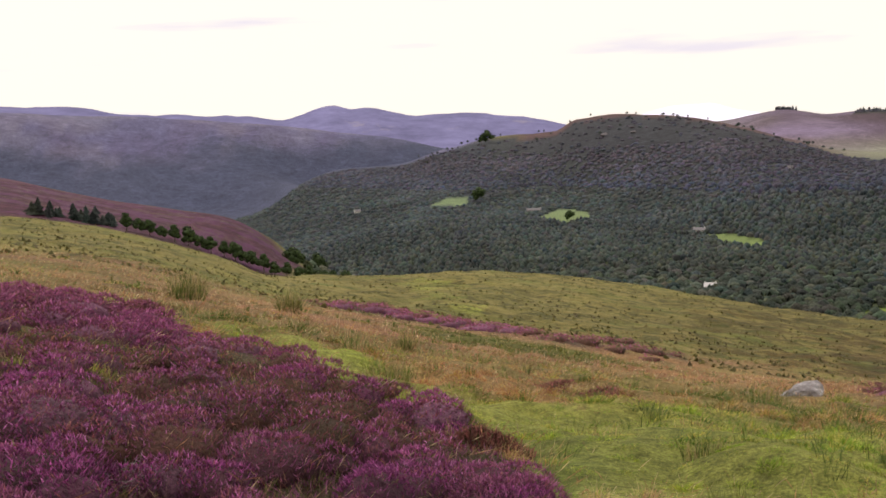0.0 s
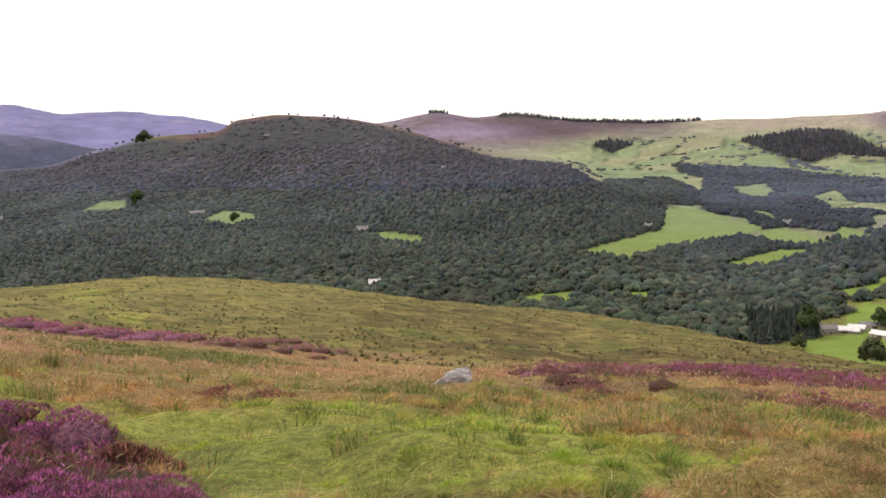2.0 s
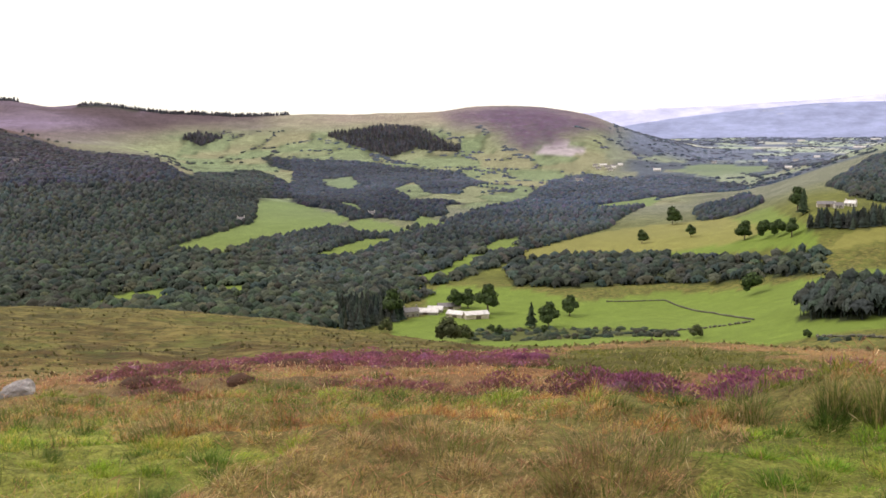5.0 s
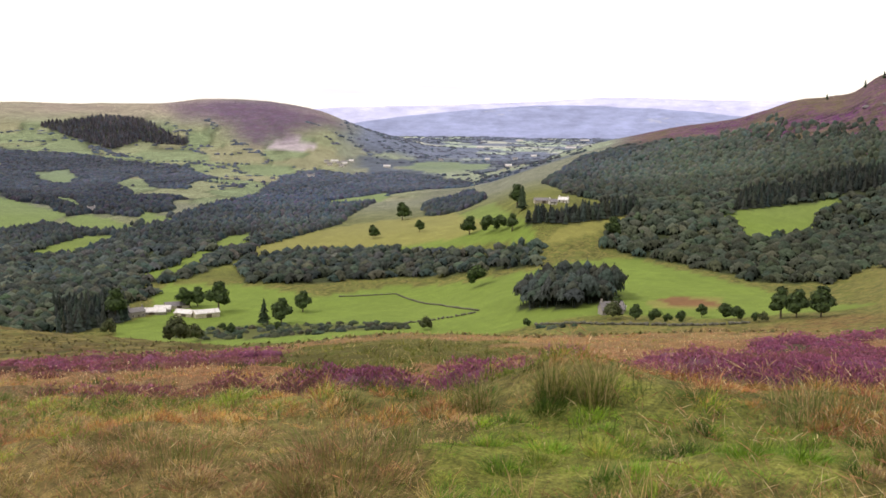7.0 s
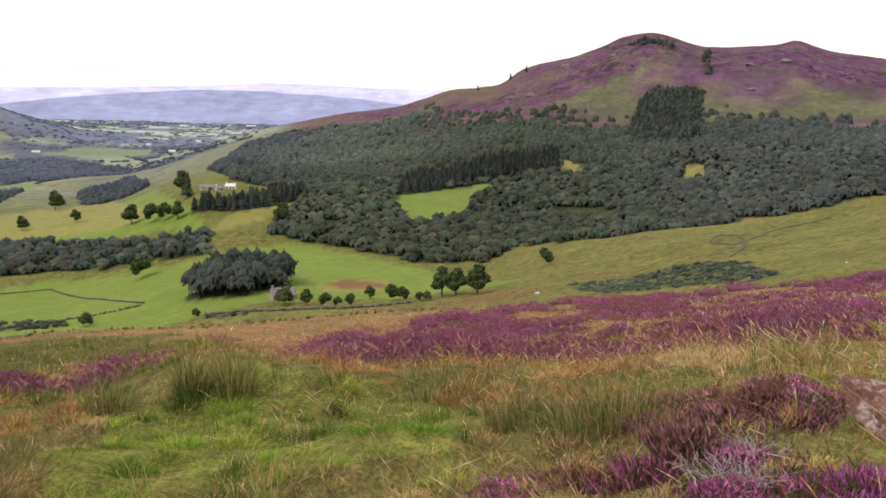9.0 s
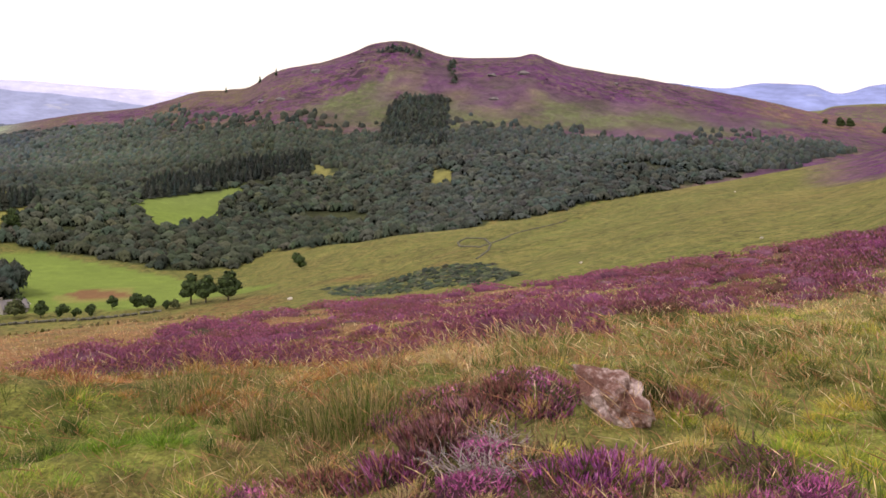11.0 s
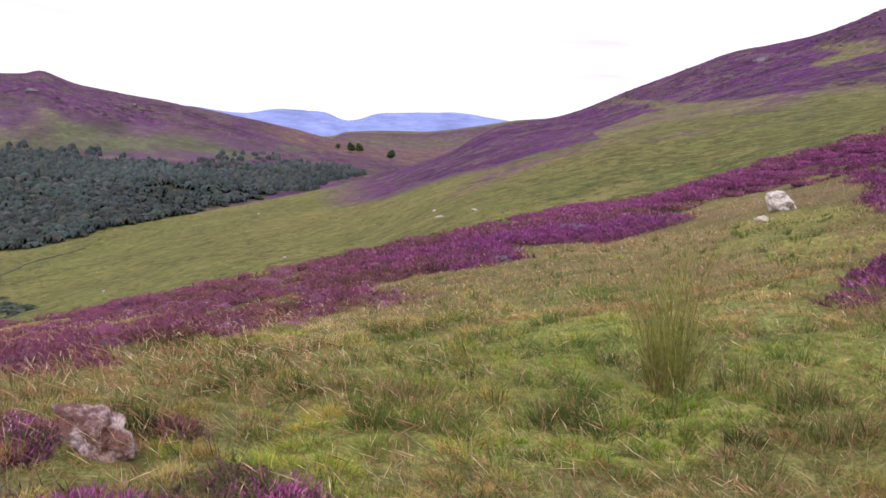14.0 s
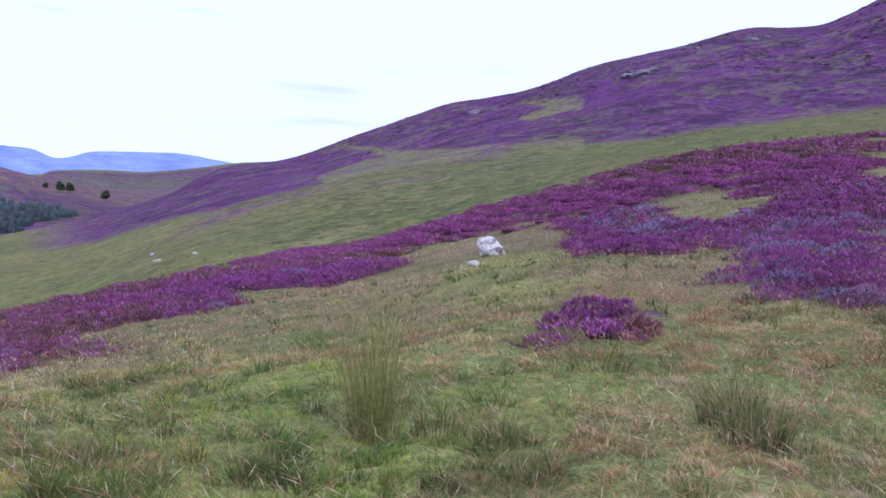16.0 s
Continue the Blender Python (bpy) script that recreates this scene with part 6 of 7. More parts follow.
def block(bm, size, at, bevel=0.0):
    made = bmesh.ops.create_cube(bm, size=1.0, matrix=Matrix.Translation(at) @ Matrix.Diagonal((*size, 1)))
    if bevel:
        edges = {e for v in made["verts"] for e in v.link_edges}
        bmesh.ops.bevel(bm, geom=list(edges), offset=bevel, segments=1, affect="EDGES")
    return bm


def surface(name, colour, rough, spots, size, bump=0.0, metal=0.0):
    """A weathered surface: base colour, blotches of the second colour, fine grain."""
    mat, n, l, p = material(name)
    where = n.new("ShaderNodeTexCoord").outputs["Object"]
    mix = n.new("ShaderNodeMix")
    mix.data_type = "RGBA"
    mix.inputs["A"].default_value, mix.inputs["B"].default_value = (*colour, 1), (*spots, 1)
    ramp = n.new("ShaderNodeValToRGB")
    ramp.color_ramp.elements[0].position, ramp.color_ramp.elements[1].position = 0.45, 0.62
    l.new(noise_node(n, l, where, 1.0 / size, 6.0, 0.65), ramp.inputs["Fac"])
    l.new(ramp.outputs["Color"], mix.inputs["Factor"])
    c = tint(n, l, mix.outputs["Result"], noise_node(n, l, where, 9.0 / size, 4.0), 0.75, 1.25)
    l.new(c, p.inputs["Base Color"])
    p.inputs["Roughness"].default_value, p.inputs["Metallic"].default_value = rough, metal
    if bump:
        b = n.new("ShaderNodeBump")
        b.inputs["Strength"].default_value, b.inputs["Distance"].default_value = 0.8, bump
        l.new(noise_node(n, l, where, 5.0 / size, 6.0), b.inputs["Height"])
        l.new(b.outputs["Normal"], p.inputs["Normal"])
    return mat


STONE_WALL = surface("rubble_stone", (0.24, 0.22, 0.21), 0.9, (0.34, 0.31, 0.29), 0.8, 0.05)
MOSSY = surface("mossy_rubble", (0.085, 0.085, 0.06), 0.95, (0.15, 0.14, 0.12), 0.9, 0.05)
HARLED = surface("pale_harling", (0.62, 0.60, 0.57), 0.9, (0.50, 0.47, 0.44), 1.5, 0.01)
SLATE = surface("grey_slate", (0.16, 0.15, 0.17), 0.7, (0.22, 0.20, 0.21), 0.9, 0.02)
SHEETING = surface("weathered_sheet_roof", (0.66, 0.64, 0.66), 0.55, (0.50, 0.47, 0.49), 2.5, 0.0)
CLADDING = surface("cream_boarding", (0.48, 0.43, 0.36), 0.8, (0.38, 0.33, 0.27), 1.2, 0.01)
DARK_WOOD = surface("dark_door_wood", (0.08, 0.06, 0.05), 0.6, (0.11, 0.08, 0.06), 0.5)
WINDOW_GLASS = surface("window_glass", (0.03, 0.035, 0.045), 0.08, (0.05, 0.055, 0.065), 2.0)
BARK = surface("bark", (0.10, 0.075, 0.055), 0.95, (0.16, 0.13, 0.11), 0.6, 0.04)
LICHEN_STONE = surface("lichened_grey_stone", (0.23, 0.21, 0.22), 0.9, (0.40, 0.37, 0.37), 0.25, 0.03)
WHITE_STONE = surface("white_quartz_stone", (0.60, 0.55, 0.49), 0.8, (0.32, 0.27, 0.23), 0.16, 0.02)
RED_STONE = surface("pinkish_granite", (0.19, 0.09, 0.075), 0.95, (0.64, 0.51, 0.51), 0.11, 0.05)
CRAG = surface("weathered_crag", (0.13, 0.115, 0.125), 0.95, (0.22, 0.20, 0.21), 2.5, 0.3)
TWIG = surface("bleached_twig", (0.40, 0.34, 0.35), 0.9, (0.24, 0.19, 0.19), 0.1)
LEAF = leaf_material("tree_leaf", 0.9, 0.3)


# ---- trees ----
def trunk_mesh(height, girth, seed):
    """A tapered trunk that forks into limbs."""
    rng, bm = random.Random(seed), bmesh.new()

    def limb(a, b, ra, rb, sides=6):
        way = (b - a)
        turn = way.to_track_quat("Z", "Y").to_matrix().to_4x4()
        rings = []
        for k, (p, r) in enumerate(((a, ra), (a.lerp(b, 0.5) + Vector((rng.uniform(-1, 1), rng.uniform(-1, 1), 0)) * ra * 0.5, (ra + rb) / 2), (b, rb))):
            rings.append([bm.verts.new(Matrix.Translation(p) @ turn @ Vector((r * math.cos(i * 6.283 / sides), r * math.sin(i * 6.283 / sides), 0))) for i in range(sides)])
        for low, high in zip(rings, rings[1:]):
            for i in range(sides):
                bm.faces.new((low[i], low[(i + 1) % sides], high[(i + 1) % sides], high[i]))

    fork = Vector((0, 0, height * 0.42))
    limb(Vector((0, 0, -0.5)), fork, girth, girth * 0.7)
    for k in range(5):
        a = k * 1.256 + rng.uniform(-0.4, 0.4)
        out = Vector((math.cos(a), math.sin(a), 0)) * height * rng.uniform(0.16, 0.26)
        limb(fork - Vector((0, 0, rng.uniform(0, 0.14) * height)), fork + out + Vector((0, 0, height * rng.uniform(0.14, 0.34))), girth * 0.42, girth * 0.14, 5)
    return bm


def crown_mesh(name, height, spread, seed, lobes, leaves, low, tones):
    """A crown of leaf sprays gathered in uneven lobes, with gaps between them."""
    rng = np.random.default_rng(seed)
    centre = rng.normal(0, 1, (lobes, 3))
    centre /= np.linalg.norm(centre, axis=1)[:, None]
    centre *= rng.uniform(0.35, 0.75, (lobes, 1))
    centre[0], centre[1] = (0.1, 0, 0.8), (0, 0.1, 0.45)
    mid = (low + 1) / 2
    centre = centre * (spread, spread, (1 - low) / 2 * height) + (0, 0, mid * height)
    rad = spread * rng.uniform(0.36, 0.56, lobes)
    which = rng.integers(0, lobes, leaves)
    way = rng.normal(0, 1, (leaves, 3))
    way /= np.linalg.norm(way, axis=1)[:, None]
    way[:, 2] = np.where(way[:, 2] < -0.45, -way[:, 2], way[:, 2])
    at = centre[which] + way * rad[which, None] * rng.uniform(0.7, 1.08, (leaves, 1))
    at[:, 2] = np.maximum(at[:, 2], low * height + rng.uniform(0, 0.05, leaves) * height)
    side = np.cross(way, rng.normal(0, 1, (leaves, 3)))
    side /= np.linalg.norm(side, axis=1)[:, None]
    other = np.cross(way, side) + way * rng.uniform(-0.5, 0.5, (leaves, 1))
    s = spread * rng.uniform(0.07, 0.16, (leaves, 1))
    quad = np.stack([at + side * s, at + other * s * 0.8 + way * s * 0.2, at - side * s, at - other * s * 0.8], 1).reshape(-1, 3)
    tri = np.array([(0, 1, 2), (0, 2, 3)])[None] + (np.arange(leaves) * 4)[:, None, None]
    depth = np.clip(0.75 + 0.35 * (at[:, 2] / height - 0.5), 0.5, 1.2)
    tone = np.array(tones)[rng.integers(0, len(tones), leaves)] * rng.uniform(0.7, 1.35, (leaves, 1)) * depth[:, None] ** 0
    # inner domes in darkened leaf colour imitate the shade inside the crown
    core = []
    for c0, r0 in zip(centre, rad):
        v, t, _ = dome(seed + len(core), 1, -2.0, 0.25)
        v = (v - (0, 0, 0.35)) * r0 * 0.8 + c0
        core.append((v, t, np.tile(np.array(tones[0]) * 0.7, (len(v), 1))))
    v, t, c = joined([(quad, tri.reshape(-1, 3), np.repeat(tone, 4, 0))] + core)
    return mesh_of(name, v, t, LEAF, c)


OAK = [(0.040, 0.066, 0.020), (0.052, 0.080, 0.025), (0.032, 0.052, 0.020)]
PALE = [(0.062, 0.078, 0.030), (0.080, 0.088, 0.036), (0.052, 0.062, 0.028)]


def tree_kind(name, height, spread, seed, lobes, leaves, low, tones, label, girth=0.35):
    """The first tree of a kind, ten metres high or so; the rest are copies."""
    ob = new(name)
    if girth:
        part("trunk", trunk_mesh(height, girth, seed), BARK, ob)
    crown = new("crown", crown_mesh("crown", height, spread, seed, lobes, leaves, low, tones))
    crown.parent = ob
    return tagged(ob, label, "bush" if not girth else "tree")


def spruce_kind(name, label, seed):
    ob = new(name)
    bm = bmesh.new()
    bmesh.ops.create_cone(bm, segments=7, radius1=0.28, radius2=0.12, depth=4.0, matrix=Matrix.Translation((0, 0, 1.5)))
    part("trunk", bm, BARK, ob)
    v, t, s = spruce(seed, 9, 13)
    v = v * (2.6, 2.6, 10.0)
    tone = np.tile(np.array((0.028, 0.046, 0.022)), (len(v), 1)) * np.random.default_rng(seed).uniform(0.7, 1.4, (len(v), 1))
    crown = new("crown", mesh_of("crown", v, t, LEAF, tone))
    crown.parent = ob
    return tagged(ob, label, "tree")


# ---- standing trees and bushes ----
KINDS = {
    "round": tree_kind("broadleaf_tree", 10, 4.9, 201, 12, 900, 0.10, OAK, "round-headed dark green field tree on a short trunk"),
    "tall": tree_kind("broadleaf_tree", 10, 4.3, 202, 12, 900, 0.0, OAK, "tall full-crowned broadleaf tree standing in pasture"),
    "spruce": spruce_kind("spruce_tree", "lone dark spruce with drooping boughs", 204),
    "bush": tree_kind("bush", 10, 6.5, 205, 8, 500, 0.02, PALE, "low spreading grey-green bush", 0),
    "dark": tree_kind("bush", 10, 5.5, 206, 8, 500, 0.02, OAK, "dense dark green bush on the pasture", 0),
}
FIRST = set()


def grown(kind, x, y, height, group):
    """A tree of that kind, that many metres high."""
    scale = Matrix.Diagonal((height / 8.5, height / 8.5, height / 9.3, 1))
    at = pose(x, y, float(ground(x, y)) - 0.1, 0, 0, (x * 37 + y * 11) % 360) @ scale
    ob = KINDS[kind]
    if kind not in FIRST:
        FIRST.add(kind)
        ob.matrix_basis = at
        return tagged(ob, group=group)
    return tagged(copy_thing(ob, at @ Matrix.Diagonal((1 / ob.scale[0], 1 / ob.scale[1], 1 / ob.scale[2], 1))), group=group)


for kind, x, y, height in [
        ("tall", 358, 431, 16.2), ("round", 411, 433, 10.3), ("round", 418, 429, 10.0), ("tall", 412, 406, 16.0),
        ("spruce", 398, 358, 13.9), ("round", 402, 349, 11.7), ("round", 437, 363, 10.2), ("dark", 383, 335, 4.1),
        ("bush", 85.9, 91.6, 2.8), ("bush", 339, 350, 6.7), ("dark", 370, 362, 4.2), ("dark", 369, 355, 4.7), ("bush", 329, 401, 6.6)]:
    grown(kind, x, y, height, "trees about the farm")

for kind, x, y, height in [
        ("round", 684, 490, 9.7), ("round", 713, 461, 8.8), ("round", 662, 381, 12.3), ("dark", 648, 356, 11.5), ("dark", 641, 342, 10.9),
        ("tall", 632, 328, 11.5), ("dark", 512, 288, 11.2), ("bush", 402, 255, 5.2), ("dark", 380, 189, 3.4), ("round", 821, 552, 14.9),
        ("spruce", 681, 345, 18.5), ("tall", 713, 366, 16.7), ("tall", 623, 246, 13.9)]:
    grown(kind, x, y, height, "trees of the valley fields")

for kind, x, y, height in [
        ("round", 386, 141, 5.7), ("dark", 383, 131, 5.1), ("dark", 384, 126, 3.7), ("dark", 388, 122, 4.5), ("round", 406, 119, 4.9),
        ("dark", 397, 107, 6.2), ("dark", 396, 102, 5.2), ("tall", 394, 84, 10.9), ("round", 394, 78, 9.3), ("round", 388, 68, 10.0),
        ("dark", 387, 92, 3.4), ("bush", 385, 88, 3.2), ("bush", 385, 150, 6.2), ("round", 403, 156, 6.0)]:
    grown(kind, x, y, height, "trees by the cottage burn")

for kind, x, y, height in [
        ("dark", 463, 48, 5.9), ("spruce", 1357, 250, 8.0), ("spruce", 1351, 204, 9.5), ("spruce", 1325, 179, 9.3), ("dark", 1232, -526, 7.0),
        ("round", 1211, -535, 11.5), ("round", 1226, -554, 10.9), ("round", 1193, -588, 11.5), ("dark", 1289, 432, 6.3), ("dark", 491, 53, 5.7)]:
    grown(kind, x, y, height, "lone trees on the hillside")

for kind, x, y, height in [
        ("dark", 90, 2034, 23.5), ("tall", 77, 2040, 16.5), ("dark", 53, 1541, 19.6), ("dark", 167, 1323, 12.3), ("round", -150, 1108, 18.1),
        ("dark", -85, 549, 6.4), ("bush", -81, 556, 4.5), ("round", -132, 432, 6.0), ("dark", -127, 431, 5.0), ("tall", -122, 435, 7.0), ("round", -117, 439, 7.5), ("dark", -112, 441, 5.5), ("tall", -103, 446, 6.5), ("round", -98, 446, 7.5),
        ("tall", -141, 429, 7.0), ("dark", -137, 431, 5.5), ("tall", -108, 443, 6.8), ("dark", -94, 447, 5.2), ("tall", -75, 448, 6.5), ("dark", -70, 455, 5.6), ("tall", -67, 466, 7.2), ("dark", -64, 478, 6.0), ("round", -62, 487, 6.6),
        ("dark", -40, 494, 6.4), ("round", -33, 497, 7.0), ("dark", -91, 446, 6.5), ("tall", -85, 445, 7.5), ("round", -80, 444, 5.5), ("dark", -83, 513, 9.0), ("tall", -60, 496, 8.0), ("round", -54, 502, 10.0), ("dark", -47, 497, 9.0)]:
    grown(kind, x, y, height, "trees of the glen")


# ---- buildings ----
def house(x, y, turn, length, depth, wall, pitch, walls, roofing, label, category="house", chimneys=0, windows=0, door=True, eave=0.3):
    """A gabled building: walls, two-sided roof, chimneys, door and windows."""
    ob = tagged(base("farm_building" if category != "house" else "house", x, y, turn, 0.3), label, category)
    bm = bmesh.new()
    hl, hd = length / 2, depth / 2
    low = [bm.verts.new((sx * hl, sy * hd, -1.5)) for sx, sy in ((-1, -1), (1, -1), (1, 1), (-1, 1))]
    top = [bm.verts.new((sx * hl, sy * hd, wall)) for sx, sy in ((-1, -1), (1, -1), (1, 1), (-1, 1))]
    tip = [bm.verts.new((-hl, 0, wall + pitch)), bm.verts.new((hl, 0, wall + pitch))]
    for i in range(4):
        j = (i + 1) % 4
        bm.faces.new((low[i], low[j], top[j], top[i]))
    bm.faces.new((top[1], top[2], tip[1]))
    bm.faces.new((top[3], top[0], tip[0]))
    part("wall", bm, walls, ob)
    for s in (-1, 1):
        bm = bmesh.new()
        k = 1 + eave / hd
        y0, z0 = s * hd * k, wall - pitch * (k - 1)
        pts = [(-hl - eave, y0, z0), (hl + eave, y0, z0), (hl + eave, 0, wall + pitch), (-hl - eave, 0, wall + pitch)]
        v = [bm.verts.new((px, py, pz + 0.02)) for px, py, pz in pts] + [bm.verts.new((px, py, pz + 0.2)) for px, py, pz in pts]
        for f in ((0, 1, 2, 3), (4, 5, 6, 7), (0, 1, 5, 4), (1, 2, 6, 5), (2, 3, 7, 6), (3, 0, 4, 7)):
            bm.faces.new([v[i] for i in f])
        bmesh.ops.recalc_face_normals(bm, faces=bm.faces)
        part("roof", bm, roofing, ob)
    for k in range(chimneys):
        cx = (-hl + 0.5, hl - 0.5, 0)[k]
        part("chimney", block(bmesh.new(), (0.7, 0.9, 1.9), (cx, 0, wall + pitch + 0.35), 0.06), walls, ob)
    if door:
        part("door", block(bmesh.new(), (1.0 if category == "house" else 3.0, 0.12, 2.0 if category == "house" else 2.8), (0.1 * hl, -hd - 0.03, 1.0), 0.03), DARK_WOOD, ob)
    for k in range(windows):
        cx = -hl + length * (k + 0.5) / windows
        for cz in ((1.5,) if wall < 4 else (1.5, 4.0)):
            if abs(cx - 0.1 * hl) < 1.1 and cz < 2:
                continue
            frame_ob = part("window", block(bmesh.new(), (1.0, 0.1, 1.3), (cx, -hd - 0.03, cz), 0.02), HARLED, ob)
            part("pane", block(bmesh.new(), (0.84, 0.04, 1.14), (cx, -hd - 0.09, cz)), WINDOW_GLASS, frame_ob)
    return ob


def bearing_turn(x, y, off=0.0):
    """The turn that faces a building's front towards the path."""
    return -math.degrees(math.atan2(x, y)) + off


for (x, y), off, length, depth, wall, pitch, walls, roofing, label, category, chim, win in [
        ((375, 434), 25, 9, 6.5, 4.8, 2.6, STONE_WALL, SLATE, "two-storey grey stone farmhouse with slate roof", "house", 2, 3),
        ((386, 434), -8, 17, 7, 2.8, 2.6, STONE_WALL, SHEETING, "long low steading under a pale sheet roof", "barn", 0, 0),
        ((396, 435), -8, 9, 6, 3.0, 2.4, STONE_WALL, SHEETING, "small pale-roofed byre beside the steading", "barn", 0, 0),
        ((409, 437), 10, 14, 8, 3.0, 2.4, CLADDING, SLATE, "grey-roofed cart shed behind the barns", "barn", 0, 0),
        ((394, 414), -32, 11, 8, 3.2, 2.2, CLADDING, SHEETING, "cream boarded barn with whitish sheet roof", "barn", 0, 0),
        ((399, 403), 16, 14, 9, 4.0, 2.0, CLADDING, SHEETING, "larger cream boarded barn with whitish sheet roof", "barn", 0, 0)]:
    tagged(house(x, y, bearing_turn(x, y, off), length, depth * 0.85, wall * 0.75, pitch * 0.75, walls, roofing, label, category, chim, win), group="valley farm buildings")

for (x, y), off, length, depth, wall, pitch, walls, roofing, label, category, chim, win in [
        ((698, 336), 10, 13, 7, 2.4, 1.8, CLADDING, SLATE, "long blue-grey roofed shed above the spruces", "barn", 0, 0),
        ((698, 327), 20, 6, 5, 2.4, 1.8, HARLED, SLATE, "small white harled cottage on the upper farm", "house", 1, 2),
        ((716, 326), -15, 8, 5, 2.6, 2.0, HARLED, SHEETING, "white farmhouse with pale roof at the wood edge", "house", 2, 3),
        ((399, 157), 20, 10, 6, 2.6, 3.0, STONE_WALL, SLATE, "low stone cottage among trees by the burn", "house", 1, 2),
        ((406, 156), 60, 5, 4, 2.4, 1.6, STONE_WALL, SHEETING, "lean-to shed with pale roof beside the cottage", "barn", 0, 0)]:
    tagged(house(x, y, bearing_turn(x, y, off), length, depth, wall, pitch, walls, roofing, label, category, chim, win), group="upper farm buildings")

for (x, y), off, length, walls, roofing, label in [
        ((128, 1439), 5, 34, STONE_WALL, SLATE, "long grey-roofed house row beside the bright glade"),
        ((297, 1151), -12, 22, HARLED, SLATE, "pale house in a clearing of the great wood"),
        ((-146, 1594), 10, 16, HARLED, SLATE, "white house half hidden by the glen woods"),
        ((204, 760), 0, 15, HARLED, SHEETING, "white-roofed house deep among valley trees"),
        ((740, 926), 15, 14, HARLED, SLATE, "white cottage above the river field"),
        ((567, 940), 0, 13, HARLED, SLATE, "small white cottage by the river field"),
        ((1410, 1152), 0, 22, HARLED, SLATE, "white house at the foot of the ridge"),
        ((1684, 1310), 20, 26, HARLED, SHEETING, "white terrace below the quarry"),
        ((1695, 1291), -20, 22, HARLED, SLATE, "white house below the quarry"),
        ((1795, 1348), 0, 18, HARLED, SHEETING, "pale house at the end of the hamlet"),
        ((1662, 1314), 10, 16, HARLED, SLATE, "white hamlet house below the quarry"),
        ((1668, 1286), -10, 14, HARLED, SLATE, "white hamlet house below the quarry"),
        ((1674, 1275), 25, 15, HARLED, SHEETING, "pale-roofed hamlet house below the quarry"),
        ((1632, 1282), 5, 17, HARLED, SLATE, "white hamlet house at the foot of the bank"),
        ((1634, 1252), -15, 15, HARLED, SLATE, "white hamlet house at the foot of the bank"),
        ((1707, 1188), 0, 24, HARLED, SHEETING, "white building beside the river road"),
        ((2152, 1329), 0, 18, HARLED, SLATE, "small white house on the glen flat"),
        ((2257, 1251), 20, 18, HARLED, SHEETING, "small pale house on the glen flat"),
        ((2289, 1185), -10, 20, HARLED, SLATE, "small white house on the glen flat"),
        ((2465, 1218), 0, 24, HARLED, SHEETING, "pale barn on the glen flat"),
        ((3081, 1384), 0, 60, HARLED, SHEETING, "large white works building far down the strath"),
        ((3742, 1619), 0, 60, HARLED, SHEETING, "pale building far down the strath"),
        ((1715, 902), 0, 20, HARLED, SHEETING, "pale-roofed house on the river flat"),
        ((3631, 1861), 0, 44, HARLED, SHEETING, "large white building far down the strath"),
        ((3124, 1408), 10, 36, HARLED, SLATE, "white house far down the strath"),
        ((2877, 1622), -10, 36, HARLED, SHEETING, "white barn far down the strath")]:
    tagged(house(x, y, bearing_turn(x, y, off), length * 0.62, 6.5, 3.6, 2.6, walls, roofing, label, "house", 2, 3), group="scattered valley houses")


# ---- dry stone walls ----
def dry_wall(points, height, width, label, group, mat=MOSSY):
    """A rough wall of piled stones along a line, tumbled here and there."""
    pts = np.array(points, float)
    rng = np.random.default_rng(int(abs(pts).sum()) % 9999)
    ob = tagged(new("stone_wall"), label, "wall", group)
    x0, y0 = pts[0]
    ob.matrix_basis = pose(x0, y0, float(ground(x0, y0)))
    verts, tris = [], []
    v0, t0, _ = dome(7, 1, -2, 0.3)
    v0 = v0 - (0, 0, 0.35)
    for (ax, ay), (bx, by) in zip(pts[:-1], pts[1:]):
        n = max(2, int(math.hypot(bx - ax, by - ay) / (height * 0.9)))
        for k in range(n):
            f = (k + rng.uniform(0, 1)) / n
            h = height * rng.uniform(0.55, 1.1)
            px, py = ax + (bx - ax) * f + rng.normal(0, 0.1), ay + (by - ay) * f + rng.normal(0, 0.1)
            c, s = math.cos(k * 2.1), math.sin(k * 2.1)
            w = v0 * (height * 0.75, width * 0.7, h * 0.6)
            w = np.stack([w[:, 0] * c - w[:, 1] * s, w[:, 0] * s + w[:, 1] * c, w[:, 2]], 1)
            verts.append(w + (px - x0, py - y0, float(ground(px, py) - ground(x0, y0)) + h * 0.4))
            tris.append(t0 + len(v0) * len(tris))
    stones = new("stonework", mesh_of("stonework", np.vstack(verts), np.vstack(tris), mat))
    stones.parent = ob
    return ob


dry_wall([(418, -24), (428, -28), (413, -35), (385, -35), (372, -30), (399, -24), (418, -24)], 0.6, 0.5, "grey dry stone sheepfold, part tumbled, on the green slope", "hill walls")
dry_wall([(382, -35), (357, -32), (335, -26)], 0.5, 0.5, "short grey dry stone wall running down from the fold", "hill walls")
dry_wall([(388, -36), (414, -47), (423, -60), (434, -73)], 0.5, 0.5, "long grey dry stone wall climbing the slope", "hill walls")
dry_wall([(394, 278), (409, 278), (422, 278), (431, 263), (434, 245)], 1.3, 0.9, "mossy dark field wall across the farm pasture", "field walls")
dry_wall([(380, 185), (371, 151), (376, 124), (384, 93)], 1.4, 1.2, "overgrown dark field wall below the cottage", "field walls")
